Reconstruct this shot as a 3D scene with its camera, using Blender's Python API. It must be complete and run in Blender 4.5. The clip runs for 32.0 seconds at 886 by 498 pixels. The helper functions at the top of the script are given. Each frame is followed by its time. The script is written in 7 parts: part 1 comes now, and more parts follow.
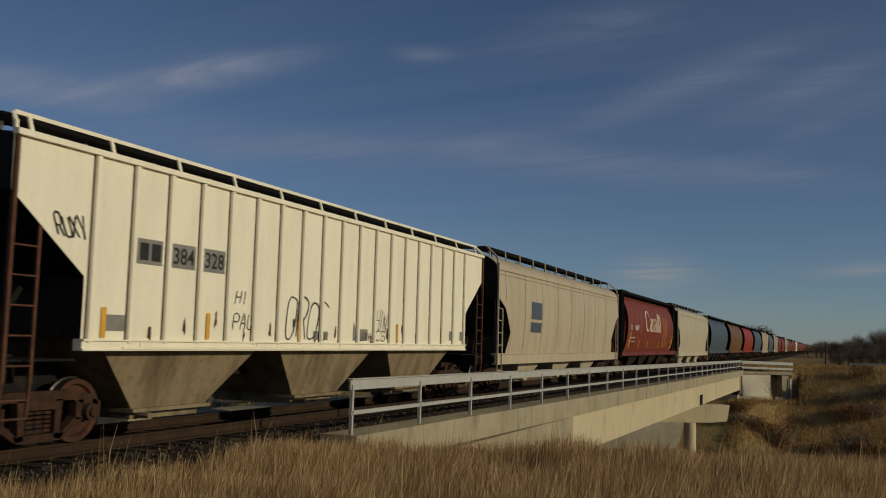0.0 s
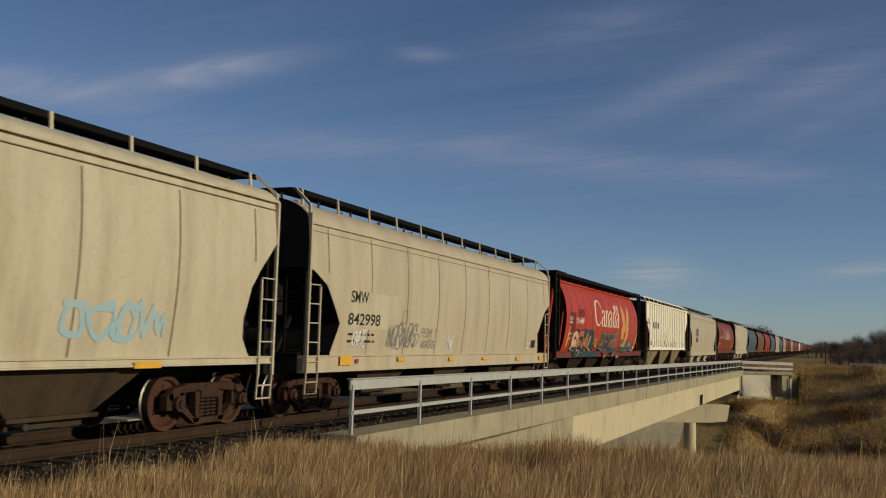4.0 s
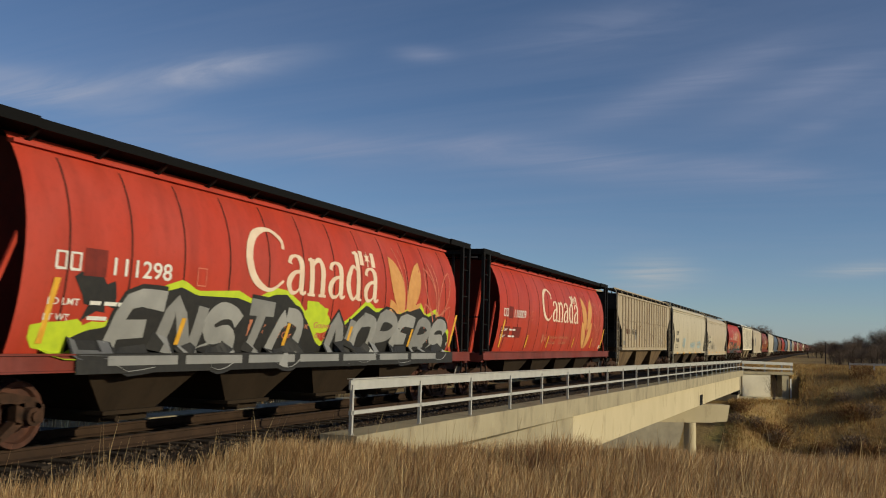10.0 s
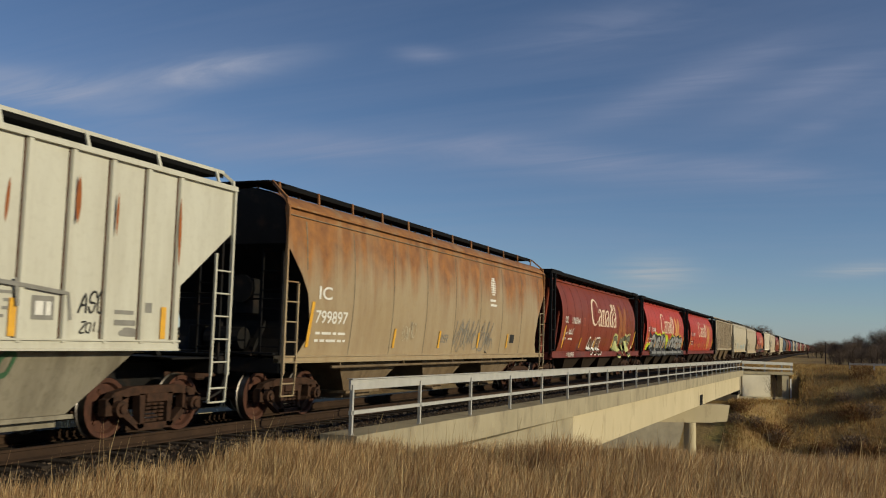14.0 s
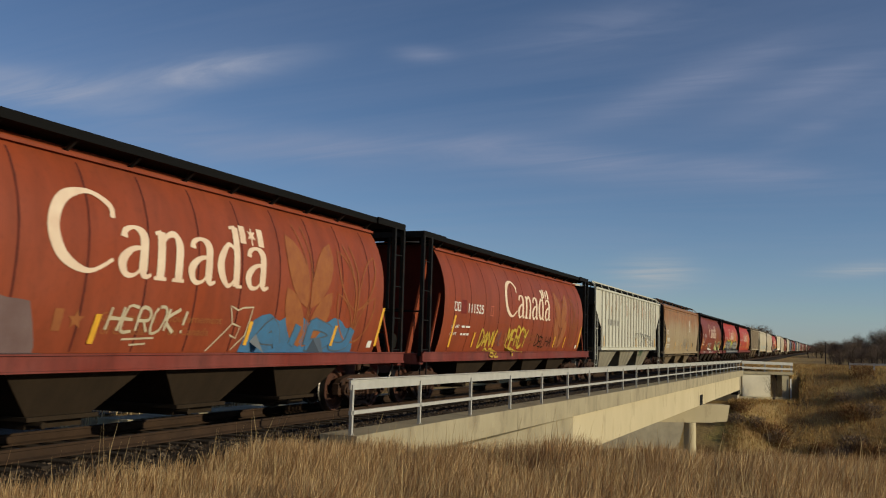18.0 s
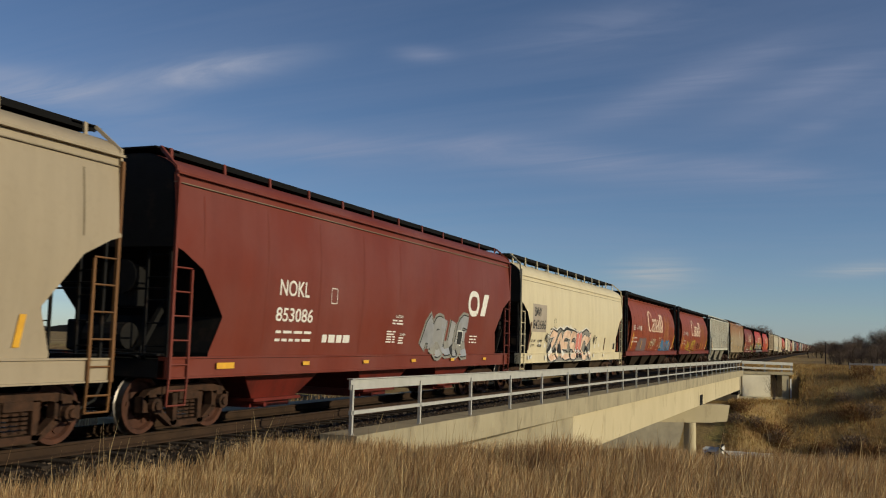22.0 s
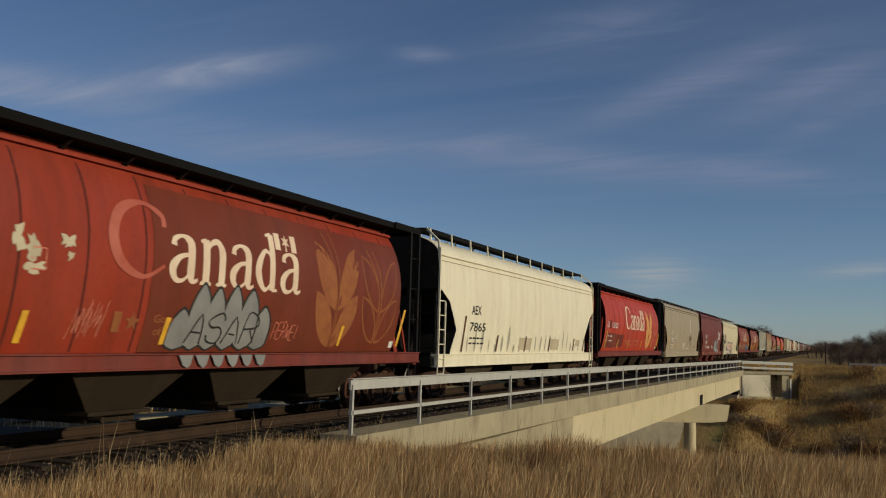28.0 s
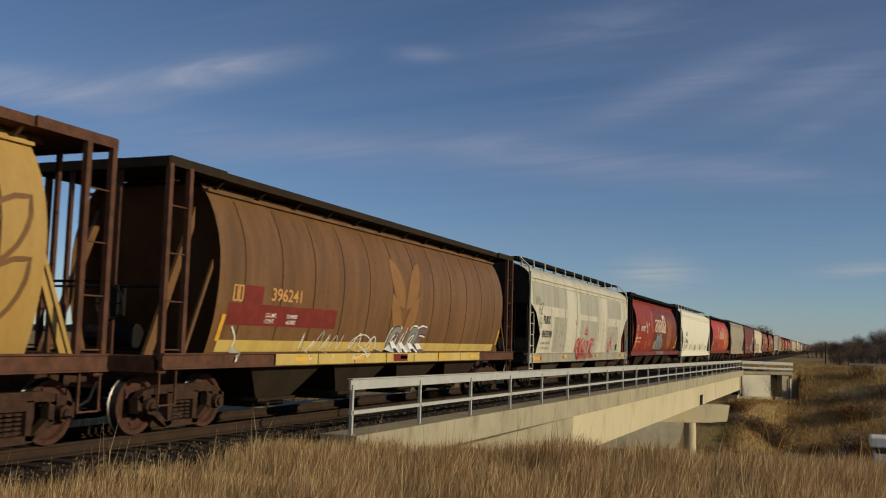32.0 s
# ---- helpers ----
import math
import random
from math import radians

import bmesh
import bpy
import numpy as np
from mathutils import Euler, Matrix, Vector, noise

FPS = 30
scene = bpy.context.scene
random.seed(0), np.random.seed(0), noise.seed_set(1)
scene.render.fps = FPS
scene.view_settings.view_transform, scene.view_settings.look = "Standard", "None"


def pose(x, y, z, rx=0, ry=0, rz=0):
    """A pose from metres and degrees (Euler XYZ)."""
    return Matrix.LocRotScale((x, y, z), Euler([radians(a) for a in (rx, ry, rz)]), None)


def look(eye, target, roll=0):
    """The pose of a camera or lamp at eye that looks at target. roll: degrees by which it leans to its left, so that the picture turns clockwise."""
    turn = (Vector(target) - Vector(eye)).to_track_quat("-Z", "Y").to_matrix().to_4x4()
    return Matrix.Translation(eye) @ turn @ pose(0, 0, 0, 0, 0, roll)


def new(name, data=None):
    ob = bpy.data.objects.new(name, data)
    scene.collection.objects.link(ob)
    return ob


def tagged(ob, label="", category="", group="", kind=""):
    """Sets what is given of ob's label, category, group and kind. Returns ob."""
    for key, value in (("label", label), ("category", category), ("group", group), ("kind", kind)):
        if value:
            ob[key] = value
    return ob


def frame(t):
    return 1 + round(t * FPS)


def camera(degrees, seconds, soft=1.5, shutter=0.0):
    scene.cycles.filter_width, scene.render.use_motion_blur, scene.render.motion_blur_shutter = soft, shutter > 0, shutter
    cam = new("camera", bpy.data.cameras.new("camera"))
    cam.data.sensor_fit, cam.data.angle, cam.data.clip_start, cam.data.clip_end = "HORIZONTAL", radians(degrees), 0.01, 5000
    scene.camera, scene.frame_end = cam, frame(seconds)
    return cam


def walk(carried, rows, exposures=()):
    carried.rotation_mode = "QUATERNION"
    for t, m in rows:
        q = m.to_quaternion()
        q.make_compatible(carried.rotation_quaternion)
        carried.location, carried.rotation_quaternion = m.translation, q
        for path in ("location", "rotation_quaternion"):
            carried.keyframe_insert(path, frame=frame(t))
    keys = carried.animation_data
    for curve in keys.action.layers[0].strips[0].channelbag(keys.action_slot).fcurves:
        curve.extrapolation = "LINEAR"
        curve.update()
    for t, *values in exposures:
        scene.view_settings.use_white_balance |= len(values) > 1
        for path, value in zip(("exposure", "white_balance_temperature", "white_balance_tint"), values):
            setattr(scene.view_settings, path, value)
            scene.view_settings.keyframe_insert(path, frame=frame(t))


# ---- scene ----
# The world: rail tops at z = 0, the track along +y, the train drawn away along +y.
EYE = Vector((10.9076, 0.0, 1.6264))
YAW, PITCH, ROLL = 0.3852, 0.0955, 1.563
AHEAD = Vector((-math.sin(YAW) * math.cos(PITCH), math.cos(YAW) * math.cos(PITCH), math.sin(PITCH)))
cam = camera(50.29, 32.0, soft=1.1, shutter=0.12)
VIEW = look(EYE, EYE + 100 * AHEAD, ROLL)
walk(cam, [(0.0, VIEW), (32.0, VIEW)], exposures=[(0.0, -0.75), (1.0, -0.35), (2.0, -0.28), (3.5, -0.28), (6.0, -0.3), (7.0, -0.15), (8.0, -0.02), (10.0, -0.05), (13.0, -0.05),
     (17.0, -0.12), (19.0, -0.05), (19.6, -0.4), (20.2, -0.5), (21.0, -0.25), (22.0, -0.05), (24.0, -0.05), (25.0, -0.13), (28.0, -0.33), (29.0, -0.22), (30.0, -0.4), (31.0, -0.25), (32.0, -0.12)])

# ---- light ----
SUN_FROM = Vector((math.cos(radians(-4)), math.sin(radians(-4)), math.tan(radians(17)))).normalized()
SUN_ELEV = math.asin(SUN_FROM.z)


def make_world():
    w = bpy.data.worlds.new("evening_sky")
    scene.world = w
    w.use_nodes = True
    nt = w.node_tree
    nt.nodes.clear()
    N, K = nt.nodes.new, nt.links.new
    out, bg = N("ShaderNodeOutputWorld"), N("ShaderNodeBackground")
    sky = N("ShaderNodeTexSky")
    sky.sky_type, sky.sun_disc = "NISHITA", False
    sky.sun_elevation = SUN_ELEV
    sky.sun_rotation = math.atan2(SUN_FROM.x, SUN_FROM.y)
    sky.air_density, sky.dust_density, sky.ozone_density = 0.7, 0.2, 2.0
    tc = N("ShaderNodeTexCoord")
    # thin cirrus: stretched noise on a plane high above
    sep = N("ShaderNodeSeparateXYZ")
    K(tc.outputs["Generated"], sep.inputs[0])
    zc = N("ShaderNodeMath"); zc.operation = "MAXIMUM"; zc.inputs[1].default_value = 0.02
    K(sep.outputs["Z"], zc.inputs[0])
    za = N("ShaderNodeMath"); za.operation = "ADD"; za.inputs[1].default_value = 0.12
    K(zc.outputs[0], za.inputs[0])
    comb = N("ShaderNodeCombineXYZ")
    for ax in "XY":
        d = N("ShaderNodeMath"); d.operation = "DIVIDE"
        K(sep.outputs[ax], d.inputs[0]); K(za.outputs[0], d.inputs[1])
        K(d.outputs[0], comb.inputs[ax])
    mp = N("ShaderNodeMapping")
    mp.inputs["Rotation"].default_value = (0, 0, radians(28))
    mp.inputs["Scale"].default_value = (0.42, 1.5, 1.0)
    K(comb.outputs[0], mp.inputs[0])
    n1 = N("ShaderNodeTexNoise"); n1.inputs["Scale"].default_value = 0.9
    n1.inputs["Detail"].default_value = 6.0; n1.inputs["Roughness"].default_value = 0.62; n1.inputs["Distortion"].default_value = 0.6
    K(mp.outputs[0], n1.inputs["Vector"])
    r1 = N("ShaderNodeMapRange"); r1.inputs[1].default_value, r1.inputs[2].default_value = 0.42, 0.82
    r1.inputs[3].default_value, r1.inputs[4].default_value = 0.0, 0.26
    K(n1.outputs["Fac"], r1.inputs[0])
    n2 = N("ShaderNodeTexNoise"); n2.inputs["Scale"].default_value = 2.6
    n2.inputs["Detail"].default_value = 6.0; n2.inputs["Roughness"].default_value = 0.6; n2.inputs["Distortion"].default_value = 1.2
    K(mp.outputs[0], n2.inputs["Vector"])
    rag = N("ShaderNodeMapRange"); rag.inputs[1].default_value, rag.inputs[2].default_value = 0.32, 0.68
    rag.inputs[3].default_value, rag.inputs[4].default_value = 0.15, 1.2
    K(n2.outputs["Fac"], rag.inputs[0])
    mix = N("ShaderNodeMixRGB"); mix.blend_type = "MIX"
    mix.inputs[2].default_value = (3.5, 4.0, 5.6, 1)
    K(r1.outputs[0], mix.inputs[0])
    tint = N("ShaderNodeMixRGB"); tint.blend_type = "MULTIPLY"; tint.inputs[0].default_value = 1.0
    tint.inputs[2].default_value = (0.91, 0.98, 1.08, 1)
    K(sky.outputs[0], tint.inputs[1])
    K(tint.outputs[0], mix.inputs[1])
    # a few long wisps of cirrus: azimuth, height, tilt, half length, half width in degrees, density
    last = mix.outputs[0]
    for az, el, tilt, L, W, d in ((46, 13.2, 0, 5, 1.0, 0.62), (37, 15.2, 14, 5, 0.85, 0.62), (36, 11.2, 0, 7, 1.4, 0.22), (27.5, 11.2, 0, 5, 0.9, 0.28), (19, 11.4, -3, 5, 1.1, 0.34),
                                  (13, 10.8, -6, 5, 1.0, 0.3), (4, 10.1, -6, 6, 0.9, 0.26), (9.5, 14.6, 20, 5, 0.9, 0.2), (4.5, 16.3, 16, 5, 1.1, 0.22), (0, 15.0, 20, 5, 1.0, 0.26),
                                  (-1.5, 13.5, 25, 4, 0.7, 0.22), (23.6, 17.1, 0, 1.6, 0.45, 0.3), (12, 18.8, 10, 7, 1.5, 0.2), (9.4, 4.2, 0, 2.2, 0.9, 0.5), (-2.1, 4.5, 4, 2.4, 0.35, 0.35)):
        a, e, q = radians(az), radians(el), radians(tilt)
        c = Vector((-math.sin(a) * math.cos(e), math.cos(a) * math.cos(e), math.sin(e)))
        east = Vector((math.cos(a), math.sin(a), 0))
        up = east.cross(c)
        r2 = None
        for axis, size in ((east * math.cos(q) + up * math.sin(q), L), (up * math.cos(q) - east * math.sin(q), W)):
            dp = N("ShaderNodeVectorMath"); dp.operation = "DOT_PRODUCT"
            dp.inputs[1].default_value = axis / math.sin(radians(size))
            K(tc.outputs["Generated"], dp.inputs[0])
            pw = N("ShaderNodeMath"); pw.operation = "MULTIPLY"
            K(dp.outputs["Value"], pw.inputs[0]); K(dp.outputs["Value"], pw.inputs[1])
            if r2 is None:
                r2 = pw.outputs[0]
            else:
                ad = N("ShaderNodeMath"); ad.operation = "ADD"
                K(r2, ad.inputs[0]); K(pw.outputs[0], ad.inputs[1])
                r2 = ad.outputs[0]
        ex = N("ShaderNodeMath"); ex.operation = "POWER"; ex.inputs[0].default_value = 0.36
        K(r2, ex.inputs[1])
        dn = N("ShaderNodeMath"); dn.operation = "MULTIPLY"; dn.inputs[1].default_value = d * 1.45
        K(ex.outputs[0], dn.inputs[0])
        br = N("ShaderNodeMath"); br.operation = "MULTIPLY"
        K(dn.outputs[0], br.inputs[0]); K(rag.outputs[0], br.inputs[1])
        mw = N("ShaderNodeMixRGB")
        mw.inputs[2].default_value = (5.4, 5.7, 5.9, 1) if el < 6 else (4.3, 4.8, 6.2, 1) if d > 0.5 else (3.5, 4.0, 5.6, 1)
        K(br.outputs[0], mw.inputs[0]); K(last, mw.inputs[1])
        last = mw.outputs[0]
    K(last, bg.inputs["Color"])
    bg.inputs["Strength"].default_value = 0.080
    K(bg.outputs[0], out.inputs["Surface"])


make_world()
sun_data = bpy.data.lights.new("sun", "SUN")
sun_data.energy, sun_data.angle, sun_data.color = 3.7, radians(0.6), (1.0, 0.895, 0.64)
sun = new("sun", sun_data)
sun.matrix_world = look(SUN_FROM * 50, (0, 0, 0))
scene.view_settings.exposure = 0.0

# ---- materials ----


def nodes_of(name):
    m = bpy.data.materials.new(name)
    m.use_nodes = True
    nt = m.node_tree
    return m, nt, nt.nodes.new, nt.links.new, nt.nodes["Principled BSDF"]


def noise_fac(nt, vec, scale, lo, hi, detail=4.0, rough=0.6):
    n = nt.nodes.new("ShaderNodeTexNoise")
    n.inputs["Scale"].default_value, n.inputs["Detail"].default_value, n.inputs["Roughness"].default_value = scale, detail, rough
    nt.links.new(vec, n.inputs["Vector"])
    r = nt.nodes.new("ShaderNodeMapRange")
    r.inputs[1].default_value, r.inputs[2].default_value = lo, hi
    nt.links.new(n.outputs["Fac"], r.inputs[0])
    return r.outputs[0]


def mix_rgb(nt, fac, a, b, mode="MIX"):
    m = nt.nodes.new("ShaderNodeMixRGB")
    m.blend_type = mode
    for i, v in ((0, fac), (1, a), (2, b)):
        if isinstance(v, (tuple, list)):
            m.inputs[i].default_value = (*v, 1)
        elif isinstance(v, (int, float)):
            m.inputs[i].default_value = v
        else:
            nt.links.new(v, m.inputs[i])
    return m.outputs[0]


def stretched(nt, scale, coord="Object", vary=True):
    tc = nt.nodes.new("ShaderNodeTexCoord")
    mp = nt.nodes.new("ShaderNodeMapping")
    mp.inputs["Scale"].default_value = scale
    nt.links.new(tc.outputs[coord], mp.inputs[0])
    if vary:
        oi = nt.nodes.new("ShaderNodeObjectInfo")
        ml = nt.nodes.new("ShaderNodeMath")
        ml.operation = "MULTIPLY"
        ml.inputs[1].default_value = 37.0
        nt.links.new(oi.outputs["Random"], ml.inputs[0])
        nt.links.new(ml.outputs[0], mp.inputs["Location"])
    return mp.outputs[0]


def surface(name, colour, dark=None, rough=0.75, metal=0.0, scale=6.0, bump=0.2, bump_scale=40.0, spread=0.5, stretch=(1, 1, 1), extra=None):
    """A plain worn surface: two scales of tone, and fine relief."""
    m, nt, N, K, b = nodes_of(name)
    vec = stretched(nt, stretch)
    dark = dark or tuple(c * 0.55 for c in colour)
    f = noise_fac(nt, vec, scale, 0.5 - spread / 2, 0.5 + spread / 2)
    c = mix_rgb(nt, f, dark, colour)
    f2 = noise_fac(nt, vec, scale * 7, 0.35, 0.75)
    c = mix_rgb(nt, f2, c, mix_rgb(nt, 0.75, c, (0.5, 0.5, 0.5), "OVERLAY"))
    if extra:
        lo, hi, sc, tint = extra
        c = mix_rgb(nt, noise_fac(nt, vec, sc, lo, hi, 6.0), c, tint)
    K(c, b.inputs["Base Color"])
    b.inputs["Roughness"].default_value, b.inputs["Metallic"].default_value = rough, metal
    b.inputs["Specular IOR Level"].default_value = 0.5 if rough < 0.6 else 0.2
    if bump:
        bn = N("ShaderNodeBump")
        bn.inputs["Strength"].default_value, bn.inputs["Distance"].default_value = bump, 0.02
        K(noise_fac(nt, vec, bump_scale, 0.2, 0.8), bn.inputs["Height"])
        K(bn.outputs[0], b.inputs["Normal"])
    return m


def fading_spray(name, low, high, z0, z1):
    """Spray paint that the painter faded from one tone into another up the letters."""
    m, nt, N, K, b = nodes_of(name)
    sep = N("ShaderNodeSeparateXYZ")
    K(stretched(nt, (1, 1, 1)), sep.inputs[0])
    up = N("ShaderNodeMapRange"); up.inputs[1].default_value, up.inputs[2].default_value = z0, z1
    K(sep.outputs["Z"], up.inputs[0])
    c = mix_rgb(nt, up.outputs[0], low, high)
    c = mix_rgb(nt, noise_fac(nt, stretched(nt, (1, 1, 1)), 3.0, 0.4, 0.9), c, tuple(v * 0.75 for v in low))
    K(c, b.inputs["Base Color"])
    b.inputs["Roughness"].default_value = 0.6
    return m


def car_paint(name, colour, grime=(0.11, 0.085, 0.06), grime_amount=0.35, rust=0.0, fade=0.25, rough=0.5):
    """Weathered paint on a freight car: faded blotches, soot streaks that run down, rust."""
    m, nt, N, K, b = nodes_of(name)
    plain = stretched(nt, (1, 1, 1))
    streak = stretched(nt, (1, 1.5, 0.26))
    pale = tuple(min(1.0, c * 0.8 + 0.12) for c in colour)
    c = mix_rgb(nt, noise_fac(nt, plain, 0.55, 0.35, 0.75), colour, mix_rgb(nt, fade, colour, pale))
    f = noise_fac(nt, streak, 1.5, 0.42, 0.8, 6.0)
    a = N("ShaderNodeMath"); a.operation = "MULTIPLY"; a.inputs[1].default_value = grime_amount
    K(f, a.inputs[0])
    c = mix_rgb(nt, a.outputs[0], c, grime)
    f = noise_fac(nt, plain, 9.0, 0.5, 0.8, 5.0)
    a = N("ShaderNodeMath"); a.operation = "MULTIPLY"; a.inputs[1].default_value = grime_amount * 0.5
    K(f, a.inputs[0])
    c = mix_rgb(nt, a.outputs[0], c, grime)
    if rust > 0:
        # rust that comes down from the roof edge in long tongues, thinning out towards the sill
        sepz = N("ShaderNodeSeparateXYZ")
        tc = N("ShaderNodeTexCoord")
        K(tc.outputs["Object"], sepz.inputs[0])
        zr = N("ShaderNodeMapRange")
        zr.inputs[1].default_value, zr.inputs[2].default_value = 2.1, 3.6
        zr.inputs[3].default_value, zr.inputs[4].default_value = -0.27, 0.24
        K(sepz.outputs["Z"], zr.inputs[0])
        n = N("ShaderNodeTexNoise")
        n.inputs["Scale"].default_value, n.inputs["Detail"].default_value, n.inputs["Roughness"].default_value = 1.1, 5.0, 0.55
        K(stretched(nt, (1, 1.7, 0.16)), n.inputs["Vector"])
        s = N("ShaderNodeMath"); s.operation = "ADD"
        K(n.outputs["Fac"], s.inputs[0]); K(zr.outputs[0], s.inputs[1])
        rr = N("ShaderNodeMapRange")
        rr.inputs[1].default_value, rr.inputs[2].default_value = 0.64 - 0.13 * rust, 0.96 - 0.13 * rust
        K(s.outputs[0], rr.inputs[0])
        rc = mix_rgb(nt, noise_fac(nt, plain, 3.0, 0.3, 0.7), (0.34, 0.14, 0.032), (0.16, 0.06, 0.018))
        rm = N("ShaderNodeMath"); rm.operation = "MULTIPLY"; rm.inputs[1].default_value = 0.9
        K(rr.outputs[0], rm.inputs[0])
        c = mix_rgb(nt, rm.outputs[0], c, rc)
    K(c, b.inputs["Base Color"])
    b.inputs["Roughness"].default_value = rough
    b.inputs["Specular IOR Level"].default_value = 0.26 if rough < 0.7 else 0.12
    bn = N("ShaderNodeBump")
    bn.inputs["Strength"].default_value, bn.inputs["Distance"].default_value = 0.12, 0.03
    K(noise_fac(nt, plain, 1.6, 0.2, 0.8, 3.0), bn.inputs["Height"])
    K(bn.outputs[0], b.inputs["Normal"])
    return m


def islands(name, colours, rough=0.85, translucent=0.0, patch=None):
    """Each loose piece of one mesh takes its own tone out of a ramp; patches of another tone lie over them."""
    m, nt, N, K, b = nodes_of(name)
    g = N("ShaderNodeNewGeometry")
    ramp = N("ShaderNodeValToRGB")
    els = ramp.color_ramp.elements
    while len(els) < len(colours):
        els.new(0.5)
    for i, c in enumerate(colours):
        els[i].position = i / (len(colours) - 1)
        els[i].color = (*c, 1)
    K(g.outputs["Random Per Island"], ramp.inputs[0])
    tone = ramp.outputs[0]
    if patch:
        scale, tint, amount = patch
        f = noise_fac(nt, stretched(nt, (1, 1, 1), "Object", False), scale, 0.42, 0.66, 3.0)
        a = N("ShaderNodeMath"); a.operation = "MULTIPLY"; a.inputs[1].default_value = amount
        K(f, a.inputs[0])
        tone = mix_rgb(nt, a.outputs[0], tone, tint)
    K(tone, b.inputs["Base Color"])
    b.inputs["Roughness"].default_value = rough
    b.inputs["Specular IOR Level"].default_value = 0.2
    if translucent:
        t = N("ShaderNodeBsdfTranslucent")
        K(tone, t.inputs["Color"])
        mx = N("ShaderNodeMixShader")
        mx.inputs[0].default_value = translucent
        K(b.outputs[0], mx.inputs[1]); K(t.outputs[0], mx.inputs[2])
        K(mx.outputs[0], nt.nodes["Material Output"].inputs["Surface"])
    return m


BLACK = surface("near_black_steel", (0.009, 0.008, 0.0075), (0.005, 0.0045, 0.004), 0.7, 0.0, 4.0, extra=(0.55, 0.8, 3.0, (0.035, 0.02, 0.012)))
RUSTY = surface("rusty_brown_steel", (0.13, 0.055, 0.03), (0.05, 0.024, 0.016), 0.8, 0.0, 5.0)
TRUCK = surface("rust_brown_cast_steel", (0.068, 0.032, 0.018), (0.02, 0.012, 0.008), 0.85, 0.0, 7.0, bump=0.4)
WHEEL = surface("rusty_wheel_steel", (0.092, 0.036, 0.021), (0.034, 0.016, 0.011), 0.75, 0.0, 5.0)
TREAD = surface("bright_worn_steel", (0.20, 0.185, 0.17), (0.08, 0.065, 0.055), 0.42, 0.9, 8.0, bump=0.05)
GRATE = surface("dark_grating", (0.0045, 0.0042, 0.004), (0.0025, 0.0025, 0.0025), 0.95, 0.0, 30.0)
CONCRETE = surface("cream_concrete", (0.54, 0.46, 0.30), (0.43, 0.36, 0.225), 0.9, 0.0, 0.45, 0.3, 14.0, 0.7, (1, 0.8, 0.5), (0.56, 0.82, 1.1, (0.25, 0.195, 0.12)))
KERB = surface("stained_grey_concrete", (0.40, 0.345, 0.23), (0.24, 0.205, 0.135), 0.9, 0.0, 0.8, 0.4, 18.0, 0.7, (1, 1.0, 0.45), (0.52, 0.78, 1.5, (0.17, 0.135, 0.09)))
PIER = surface("grey_pier_concrete", (0.40, 0.35, 0.255), (0.25, 0.215, 0.16), 0.9, 0.0, 0.8, 0.3, 18.0)
PANEL = surface("pale_concrete_panel", (0.66, 0.60, 0.47), (0.54, 0.49, 0.38), 0.9, 0.0, 0.8, 0.2, 18.0)
GALV = surface("pale_grey_painted_steel", (0.46, 0.45, 0.41), (0.36, 0.35, 0.32), 0.55, 0.1, 3.0, 0.1)
RAIL = surface("rusted_rail_steel", (0.048, 0.027, 0.0155), (0.026, 0.015, 0.009), 0.9, 0.0, 3.0)
TIE = surface("weathered_timber", (0.05, 0.035, 0.024), (0.022, 0.016, 0.012), 0.9, 0.0, 3.0, 0.4, 30.0, 0.5, (0.4, 3, 3))
STONE = islands("crushed_ballast", [(0.032, 0.021, 0.014), (0.065, 0.045, 0.03), (0.14, 0.105, 0.075), (0.038, 0.025, 0.017), (0.075, 0.043, 0.026)])
WHITE = surface("white_stencil_paint", (0.72, 0.70, 0.64), (0.55, 0.53, 0.48), 0.6, 0, 9.0, 0.0)
LETTER = surface("aged_white_lettering", (0.74, 0.62, 0.47), (0.58, 0.40, 0.29), 0.6, 0, 2.5, 0.0, spread=0.7)
PALE_PRINT = surface("faded_pink_print", (0.50, 0.20, 0.11), (0.42, 0.13, 0.07), 0.6, 0, 6.0, 0.0)
INK = surface("black_stencil_paint", (0.02, 0.02, 0.02), (0.035, 0.033, 0.03), 0.6, 0, 9.0, 0.0)
YELLOW = surface("yellow_reflective_tape", (0.75, 0.40, 0.03), (0.55, 0.28, 0.03), 0.45, 0, 6.0, 0.0)
GOLD = surface("faded_gold_paint", (0.60, 0.31, 0.105), (0.47, 0.22, 0.07), 0.6, 0, 4.0, 0.0)
PALE_RED = surface("pale_red_line_paint", (0.62, 0.22, 0.14), (0.45, 0.12, 0.08), 0.6, 0, 4.0, 0.0)
SEAM = surface("dark_weld_seam", (0.12, 0.022, 0.014), (0.04, 0.012, 0.010), 0.8, 0, 9.0, 0.0)
SEAM_AND_SHADE = surface("rust_and_shade_seam", (0.10, 0.05, 0.028), (0.03, 0.02, 0.014), 0.85, 0, 5.0, 0.0)
TAN_SEAM = surface("grey_weld_seam", (0.24, 0.195, 0.13), (0.12, 0.095, 0.065), 0.8, 0, 9.0, 0.0)
PATCH_GREY = surface("grey_paint_patch", (0.25, 0.24, 0.21), (0.17, 0.16, 0.14), 0.7, 0, 5.0, 0.0)
